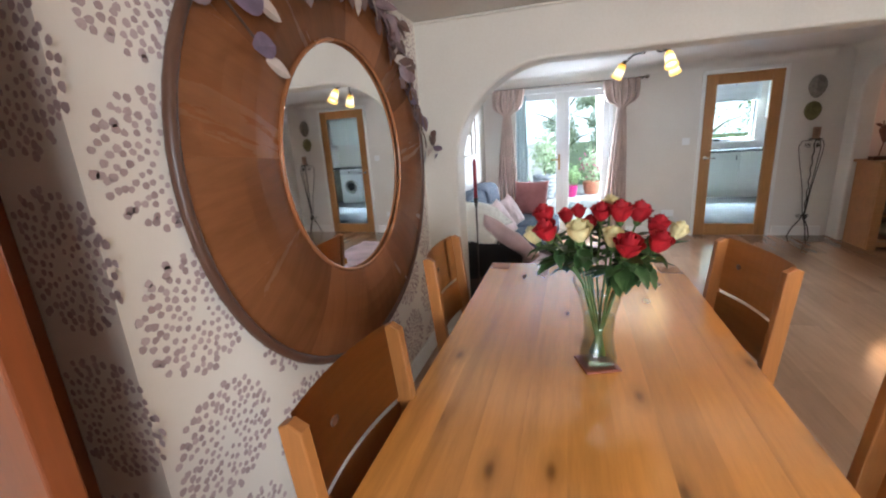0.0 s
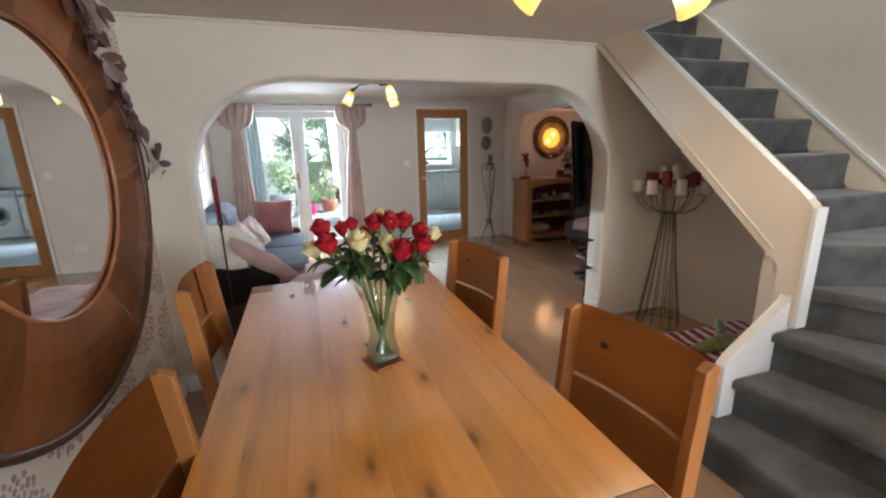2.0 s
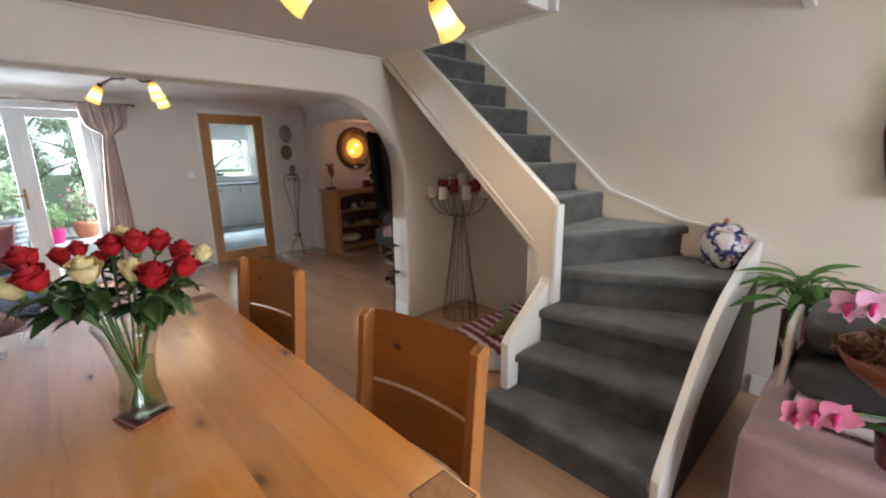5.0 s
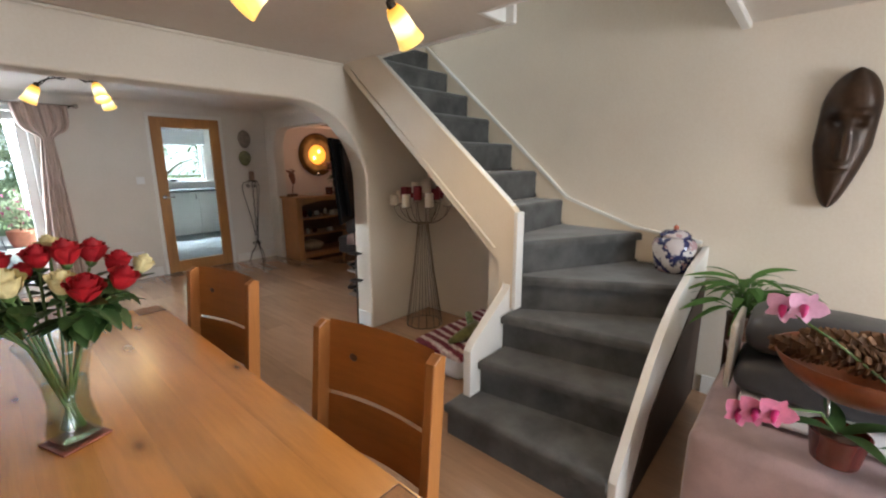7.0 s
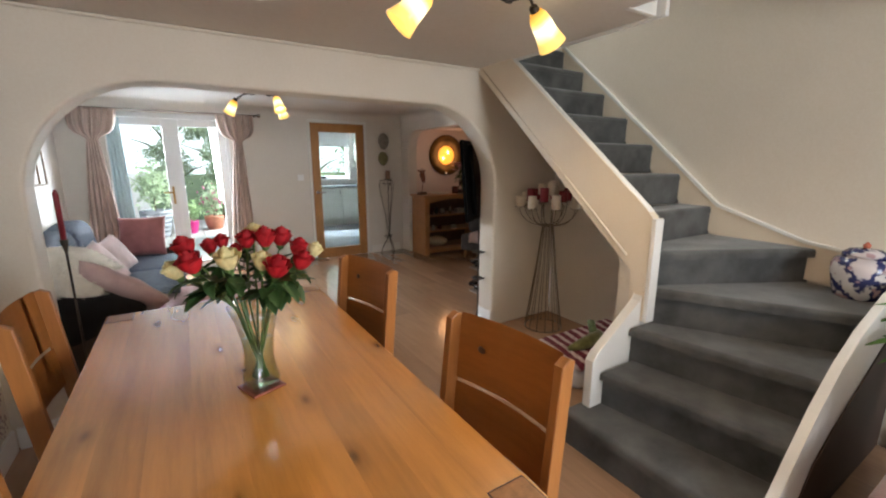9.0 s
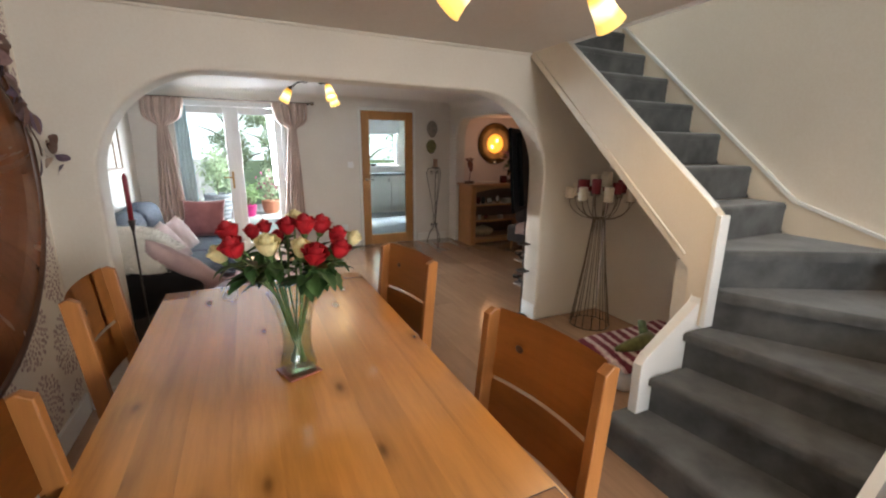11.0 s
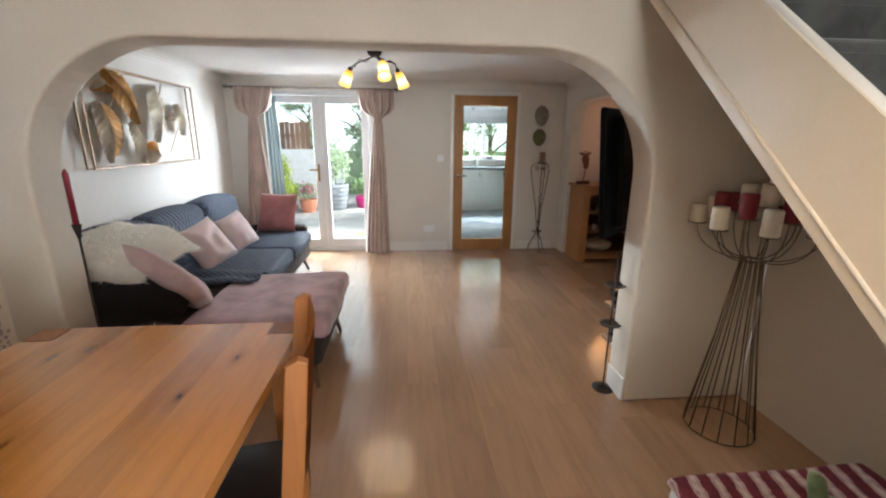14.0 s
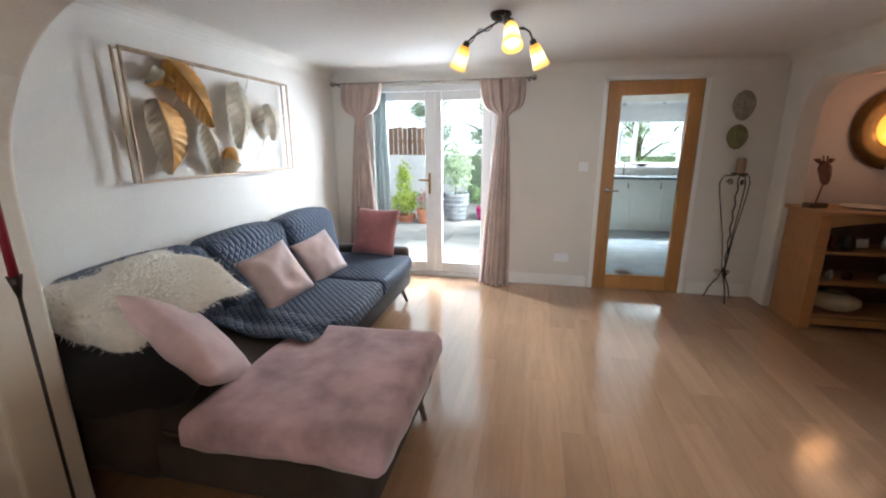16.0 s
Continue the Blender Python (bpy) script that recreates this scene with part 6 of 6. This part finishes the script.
def stripes():
    k = Mat("maroon and cream woven blanket", 0.9)
    w = k.n("ShaderNodeTexWave", Scale=3.7, Distortion=1.0)
    w.inputs["Detail Scale"].default_value = 6.0
    k.link(k.mapped((1, 1, 1), (0, 0, radians(12))), w.inputs["Vector"])
    zig = k.n("ShaderNodeTexVoronoi", Scale=34.0)
    k.link(k.co, zig.inputs["Vector"])
    c = k.ramp(w.outputs["Fac"], [(0.45, (0.15, 0.018, 0.035)), (0.56, (0.30, 0.10, 0.11)), (0.64, (0.60, 0.50, 0.47)), (0.8, (0.42, 0.22, 0.23)), (0.93, (0.60, 0.50, 0.48))])
    k.color(k.mix(0.35, c, zig.outputs["Distance"], "OVERLAY"))
    k.bump(k.noise(150, 2), 0.4, 0.003)
    return k.m


pb = puff(2.02, 2.86, 1.50, 1.95, 0.0, 0.15, 0.05, 0, 0.02)
solo("pet_bed", pb, M_BED, "white padded pet bed under the stairs", "pet bed", smooth=True)
sbk = solo("striped_blanket", drape(2.045, 2.85, 1.52, 1.93, 0.178, 0.03, 40, 30), stripes(), "maroon and cream striped blanket on the pet bed", "blanket", smooth=True)
solid(sbk, 0.008, 0, 1.0)
TOY = thing("soft_toy", pose(2.30, 1.66, 0.20), "green plush toy lying on the striped blanket", "soft toy")
part("body", tube(shell(), [(-0.17, 0.03, 0.0), (-0.08, 0.0, 0.02), (0.02, -0.01, 0.03), (0.12, 0.02, 0.03), (0.19, 0.08, 0.03)], [0.015, 0.04, 0.05, 0.045, 0.02], 12), velvet("olive plush", (0.17, 0.17, 0.055), 20, 0.4), TOY, smooth=True)
part("limb", tube(shell(), [(0.08, 0.02, 0.04), (0.14, 0.10, 0.10), (0.17, 0.14, 0.09)], [0.03, 0.028, 0.015], 10), velvet("green plush", (0.16, 0.22, 0.10), 20, 0.4), TOY, smooth=True)
part("face", tube(shell(), [(0.18, 0.0, 0.03), (0.23, 0.0, 0.04), (0.27, 0.0, 0.035)], [0.02, 0.035, 0.015], 10), velvet("cream plush", (0.5, 0.38, 0.27), 20, 0.3), TOY, smooth=True)


# ---- kitchen ----
M_UNIT = plain("pale grey-green kitchen door", (0.72, 0.74, 0.69), 0.4, var=0.05, scale=3, bump=0.05)
M_TOP = plain("dark worktop", (0.05, 0.055, 0.06), 0.25, var=0.3, scale=40)
x = 1.61
for i in range(4):
    K = thing("kitchen_unit", pose(x + 0.25, 9.5, 0), "pale grey-green kitchen base unit", "kitchen unit", "kitchen base units")
    wpart("carcass", box(shell(), x + 0.002, x + 0.498, 9.27, 9.84, 0.13, 0.86), M_UNIT, K)
    d = wpart("door", box(shell(), x + 0.004, x + 0.496, 9.248, 9.269, 0.14, 0.855, 0.004), M_UNIT, K)
    wpart("handle", tube(shell(), [(x + 0.44, 9.247, 0.72), (x + 0.44, 9.222, 0.725), (x + 0.44, 9.222, 0.80), (x + 0.44, 9.247, 0.805)], 0.006, 8), M_IRON, d, "dark bow handle", True)
    wpart("plinth", box(shell(), x + 0.001, x + 0.499, 9.32, 9.34, 0.0, 0.129), M_UNIT, K)
    x += 0.5
solo("worktop", box(shell(), 1.605, 4.5, 9.23, 9.845, 0.865, 0.90, 0.004), M_TOP, "dark laminate kitchen worktop", "worktop")
WM = thing("washing_machine", pose(3.95, 9.55, 0), "white front-loading washing machine under the worktop", "washing machine")
part("case", box(shell(), -0.30, 0.30, -0.29, 0.28, 0.02, 0.85, 0.012), M_UPVC, WM)
part("porthole", lathe(shell(), [(0.17, 0), (0.175, 0.02), (0.14, 0.035), (0.13, 0.02)], 32, pose(0, -0.291, 0.42, 90)), M_CHROME, WM, "steel porthole ring", True)
part("porthole_glass", lathe(shell(), [(0.129, 0.005), (0.08, 0.03), (0.002, 0.04)], 32, pose(0, -0.291, 0.42, 90), False), M_BLACK_GLOSS, WM, "dark porthole glass", True)
part("panel", box(shell(), -0.29, 0.29, -0.296, -0.2905, 0.73, 0.84, 0.003), plain("pale grey panel", (0.6, 0.61, 0.62), 0.4), WM)
part("dial", lathe(shell(), [(0.03, 0), (0.028, 0.02), (0.02, 0.024)], 20, pose(0.02, -0.297, 0.785, 90)), M_CHROME, WM, smooth=True)
TAP = thing("kitchen_tap", pose(2.55, 9.72, 0.90), "curved steel kitchen tap", "tap")
part("spout", tube(shell(), [(0, 0, 0), (0, 0, 0.22), (0, -0.03, 0.28), (0, -0.1, 0.29), (0, -0.15, 0.25)], 0.011, 10), M_CHROME, TAP, smooth=True)
part("lever", tube(shell(), [(0.0, 0, 0.06), (0.08, 0, 0.09)], 0.007, 8), M_CHROME, TAP, smooth=True)
solo("dish", lathe(shell(), [(0.03, 0), (0.08, 0.03), (0.10, 0.05), (0.075, 0.035)], 20), M_BLACK, "small dark dish on the window sill", "dish", smooth=True, m=pose(2.86, 9.815, 1.05))


def blind_mat():
    k = Mat("white blind with grey motifs", 0.8)
    v = k.n("ShaderNodeTexVoronoi", Scale=4.5)
    k.link(k.mapped((1, 0, 1)), v.inputs["Vector"])
    m = k.ramp(v.outputs["Distance"], [(0.12, (0.38, 0.38, 0.40)), (0.2, (0.62, 0.62, 0.63))])
    k.color(m)
    k.bump(k.noise(90), 0.2, 0.002)
    return k.m


solo("roman_blind", grid(shell(), 20, 8, lambda u, v: Vector((1.68 + 1.84 * u, 9.80 - 0.012 * abs(math.sin(v * 9)), 2.12 - 0.33 * v))), blind_mat(), "white roman blind half drawn over the kitchen window", "blind", smooth=True).modifiers.new("thick", "SOLIDIFY").thickness = 0.006
WU = thing("wall_unit", pose(4.1, 9.7, 1.45), "pale kitchen wall unit over the washing machine", "kitchen unit")
part("carcass", box(shell(), -0.45, 0.45, -0.15, 0.145, 0.0, 0.65), M_UNIT, WU)
for a in (-0.448, 0.002):
    dd = part("door", box(shell(), a, a + 0.446, -0.172, -0.151, 0.0, 0.65, 0.004), M_UNIT, WU)
    part("handle", tube(shell(), [(a + 0.4, -0.173, 0.06), (a + 0.4, -0.195, 0.065), (a + 0.4, -0.195, 0.14), (a + 0.4, -0.173, 0.145)], 0.006, 8), M_IRON, dd)

# ---- corner beside the stairs ----
OT = solo("covered_chest", puff(1.66, 2.42, -0.62, 0.15, 0.0, 0.485, 0.04, 0, 0.01), velvet("dusky pink plush cloth", (0.40, 0.285, 0.285), 5, 0.3), "low chest covered with a pale pink plush cloth", "chest", smooth=True)
solo("cushion", cushion(0.36, 0.12, 12), M_PINK, "pale pink cushion pushed against the covered chest", "cushion", smooth=True, m=Matrix.Translation((2.50, -0.05, 0.42)) @ pose(0, 0, 0, 75, 10, 85))
solo("folded_sheet", box(shell(), 1.86, 2.38, -0.55, 0.04, 0.508, 0.524, 0.006, 2), plain("white folded cloth", (0.62, 0.60, 0.60), 0.8, var=0.1, scale=6, bump=0.3), "white folded cloth on the pink chest", "cloth", smooth=True)
M_GREYHIDE = plain("charcoal leather", (0.055, 0.055, 0.06), 0.42, var=0.3, scale=7, bump=0.4, fine=35)
solo("leather_cushion", puff(1.98, 2.34, -0.52, 0.075, 0.526, 0.665, 0.06, 0, 0.02), M_GREYHIDE, "charcoal leather cushion on the pink chest", "cushion", "charcoal cushions", True)
solo("leather_cushion", puff(2.02, 2.36, -0.55, 0.06, 0.688, 0.84, 0.065, 0, 0.02), M_GREYHIDE, "charcoal leather cushion stacked on another", "cushion", "charcoal cushions", True)
solo("cream_pad", box(shell(), 2.0, 2.3, 0.078, 0.10, 0.526, 0.80, 0.01, 2), M_PALE, "thin cream pad beside the charcoal cushions", "pad", smooth=True)

# bowl of pine cones on a wire stand
BS = thing("bowl_stand", pose(1.85, -0.26, 0.526), "slender wire stand under the bowl", "stand")
for k in range(3):
    a = 2 * math.pi * k / 3 + 0.4
    part("leg", tube(shell(), [(0.13 * math.cos(a), 0.13 * math.sin(a), 0.0), (0.09 * math.cos(a), 0.09 * math.sin(a), 0.1), (0.11 * math.cos(a), 0.11 * math.sin(a), 0.19)], 0.004, 6), M_CHROME, BS, smooth=True)
part("ring", tube(shell(), [(0.11 * math.cos(2 * math.pi * i / 24), 0.11 * math.sin(2 * math.pi * i / 24), 0.19) for i in range(24)], 0.004, 6, True), M_CHROME, BS, smooth=True)
solo("wooden_bowl", lathe(shell(), [(0.06, 0), (0.12, 0.015), (0.19, 0.07), (0.225, 0.13), (0.218, 0.13), (0.18, 0.075), (0.11, 0.025), (0.03, 0.018)], 36), M_RED_WOOD, "polished red-brown wooden bowl of pine cones", "bowl", smooth=True, m=pose(1.85, -0.26, 0.695))
M_CONE = leafy("pine cone scales", (0.20, 0.10, 0.045))


def pine_cone(length, seed):
    """Overlapping scales set in a spiral about a tapered core, along x."""
    bm = shell()
    n = 70
    for i in range(n):
        t = i / n
        a = i * 2.39996
        r = 0.052 * math.sin(math.pi * (0.12 + 0.84 * t)) ** 0.7
        m = Matrix.Translation(((t - 0.5) * length, 0, 0)) @ pose(0, 0, 0, math.degrees(a)) @ pose(0, 0, r * 0.45, 0, -62 + 30 * t)
        box(bm, 0.0, 0.026, -0.011, 0.011, -0.003, 0.003, 0.0, 1, m)
    return bm


for x, y, z, rz, ry, l in ((1.80, -0.14, 0.84, 75, 8, 0.20), (1.77, -0.25, 0.845, 100, -6, 0.19), (1.90, -0.20, 0.85, 60, 10, 0.18), (1.86, -0.34, 0.85, 120, 5, 0.19), (1.95, -0.32, 0.84, 30, 0, 0.17)):
    solo("pine_cone", pine_cone(l, 1), M_CONE, "brown open pine cone in the wooden bowl", "pine cone", "pine cones", m=pose(x, y, z, 0, ry, rz))

# orchids
M_ORCHID = plain("orchid petal", (0.66, 0.20, 0.34), 0.5, var=0.3, scale=25)
M_ORCHID2 = plain("pale orchid petal", (0.66, 0.36, 0.52), 0.5, var=0.25, scale=25)
M_BARK = plain("bark chips", (0.10, 0.05, 0.03), 0.9, var=0.5, scale=40, bump=0.6, fine=50)


def orchid(bx, by, heads, mat, label):
    O = thing("orchid", pose(bx, by, 0.526), label, "orchid", "orchids")
    part("pot", lathe(shell(), [(0.055, 0), (0.058, 0.005), (0.072, 0.095), (0.076, 0.1), (0.068, 0.1), (0.064, 0.085)], 24), M_MAROON, O, "dark red glazed pot", True)
    part("bark", lathe(shell(), [(0.06, 0.07), (0.064, 0.08), (0.03, 0.09), (0.002, 0.092)], 20, None), M_BARK, O)
    for a in (10, 120, 210, 300):
        lf = shell()
        blade(lf, pose(0, 0, 0.085, 0, -38, a), 0.17, 0.055, 0.12, 0.55, 8)
        part("leaf", lf, M_LEAF, O, smooth=True)
    top = Vector(heads[0]) - Vector((bx, by, 0.526))
    part("spike", tube(shell(), [(0, 0, 0.08), top * 0.25 + Vector((0, 0, 0.12)), top * 0.7 + Vector((0, 0, 0.06)), top], 0.004, 6), M_STEM, O, smooth=True)
    for i, h in enumerate(heads):
        p = Vector(h) - Vector((bx, by, 0.526))
        fl = shell()
        for k in range(5):
            blade(fl, Matrix.Translation(p) @ pose(0, 0, 0, 0, 0, -165 + 8 * i) @ pose(0, 0, 0, 0, 90, 0) @ pose(0, 0, 0, 0, 0, 72 * k + 10) @ pose(0, 0, 0, 0, -12), 0.062 if k % 2 else 0.052, 0.062 if k % 2 else 0.036, 0.06, 0.05, 6)
        hd = part("flower", fl, mat, O, smooth=True)
        part("lip", tube(shell(), [p, p + Vector((-0.018, 0, -0.012)), p + Vector((-0.026, 0, -0.028))], [0.012, 0.010, 0.003], 8), M_MAGENTA, hd, smooth=True)


orchid(1.73, -0.23, [(1.60, -0.03, 0.675), (1.61, -0.075, 0.685), (1.60, 0.01, 0.655)], M_ORCHID, "deep pink orchid in a dark red pot")
orchid(1.76, -0.47, [(1.72, -0.05, 0.985), (1.71, -0.10, 1.0)], M_ORCHID2, "pale pink orchid in a dark red pot")

# leafy plant in a tall brown planter
PL_ = thing("potted_plant", pose(2.62, 0.12, 0), "bushy green long-leaved plant in a tall brown planter", "potted plant")
part("planter", lathe(shell(), [(0.07, 0), (0.075, 0.01), (0.055, 0.3), (0.062, 0.64), (0.066, 0.66), (0.055, 0.66), (0.05, 0.62)], 20), M_DARKWOOD, PL_, "tall brown planter", True)
rnd = random.Random(31)
for i in range(64):
    fr = shell()
    yaw, ln, up = rnd.uniform(0, 360), rnd.uniform(0.16, 0.30), rnd.uniform(25, 85)
    base = pose(0, 0, 0.64, 0, 0, yaw)
    c, q = math.cos(radians(up)), math.sin(radians(up))
    tip = base @ Vector((ln * 0.55 * c, 0, ln * 0.75 * q))
    tube(fr, [base @ Vector((0.012, 0, 0)), base @ Vector((ln * 0.25 * c, 0, ln * 0.45 * q)), tip], [0.0035, 0.003, 0.002], 5)
    part("leaf", blade(fr, Matrix.Translation(tip) @ pose(0, 0, 0, rnd.uniform(-25, 25), -up * 0.35, yaw), rnd.uniform(0.15, 0.23), rnd.uniform(0.034, 0.05), 0.16, rnd.uniform(0.35, 0.8), 8), M_FERN, PL_, smooth=True)

# ginger jar on the winder
def jar_mat():
    k = Mat("blue and white glazed porcelain", 0.12)
    a = k.noise(8, 3)
    b = k.noise(12, 2)
    c = k.ramp(a, [(0.41, (0.60, 0.58, 0.58)), (0.44, (0.03, 0.035, 0.11)), (0.52, (0.035, 0.04, 0.12)), (0.55, (0.58, 0.53, 0.54))])
    k.color(k.mix(k.ramp(b, [(0.55, (0, 0, 0)), (0.6, (1, 1, 1))]), c, (0.42, 0.28, 0.30)))
    return k.m


GJ = thing("ginger_jar", pose(2.82, 0.505, 0.786), "blue and white porcelain ginger jar on the stair winder", "jar")
MJ = jar_mat()
part("body", lathe(shell(), [(0.080, 0), (0.092, 0.008), (0.106, 0.06), (0.117, 0.12), (0.119, 0.16), (0.108, 0.19), (0.080, 0.208)], 28), MJ, GJ, smooth=True)
part("lid", lathe(shell(), [(0.085, 0.209), (0.086, 0.22), (0.06, 0.243), (0.015, 0.25)], 24), MJ, GJ, smooth=True)
part("knob", lathe(shell(), [(0.012, 0.25), (0.016, 0.264), (0.002, 0.28)], 12), plain("coral glaze", (0.45, 0.13, 0.08), 0.2), GJ, smooth=True)

# carved mask on the party wall
def mask_at(u, v):
    a = 2 * u - 1
    t = v
    w = 0.108 * min(1.0, (t / 0.55) ** 0.6 + 0.1) * (1.0 if t < 0.72 else math.sqrt(max(0.02, 1 - ((t - 0.72) / 0.285) ** 2)))
    d = 0.085 * math.sqrt(max(0, 1 - a * a))
    nose = 0.035 * math.exp(-(a / 0.16) ** 2) * (1 if 0.36 < t < 0.62 else 0) * (0.62 - t) / 0.26 * 1.6
    eye = -0.022 * math.exp(-((abs(a) - 0.45) / 0.2) ** 2 - ((t - 0.63) / 0.03) ** 2)
    brow = 0.014 * math.exp(-((abs(a) - 0.42) / 0.3) ** 2 - ((t - 0.69) / 0.025) ** 2)
    lips = 0.014 * math.exp(-(a / 0.35) ** 2 - ((t - 0.30) / 0.025) ** 2) - 0.012 * math.exp(-(a / 0.4) ** 2 - ((t - 0.275) / 0.01) ** 2)
    return Vector((-(d + nose + eye + brow + lips), a * w, -0.32 + 0.645 * t))


mk = grid(shell(), 40, 80, mask_at)
bmesh.ops.solidify(mk, geom=mk.faces[:], thickness=0.008)
solo("carved_mask", mk, plain("polished carved wood", (0.085, 0.045, 0.025), 0.3, 0.25, 0.5, 9, 0.3, 60), "long polished dark wood carved mask on the wall", "mask", smooth=True, m=pose(2.955, -0.145, 1.525, 3))


# ---- floor planks, last in the file ----
rnd = random.Random(3)
PW, PL = 0.192, 1.285
base = shell()
box(base, 0.0002, PW - 0.0002, 0.0002, PL - 0.0002, -0.011, 0.0)
PLANK = mesh("plank", base, M_PLANK)
for i in range(24):
    off = rnd.uniform(-PL, 0)
    for j in range(8):
        x, y = -1.30 + i * PW, -2.0 + off + j * PL
        if y > 6.1 or x > 3.2:
            continue
        ob = new("plank", PLANK)
        ob.parent = FLOOR
        ob.matrix_local = Matrix.Translation((x, y, 0.0))
rest = shell()
for i in range(24, 37):
    for j in range(4):
        y0 = 2.7 + j * PL
        box(rest, -1.30 + i * PW + 0.0006, -1.30 + (i + 1) * PW - 0.0006, y0 + 0.0006, min(y0 + PL, 6.1) - 0.0006, -0.011, 0.0)
tagged(part("plank_rest", rest, M_PLANK, FLOOR), kind="stuff")
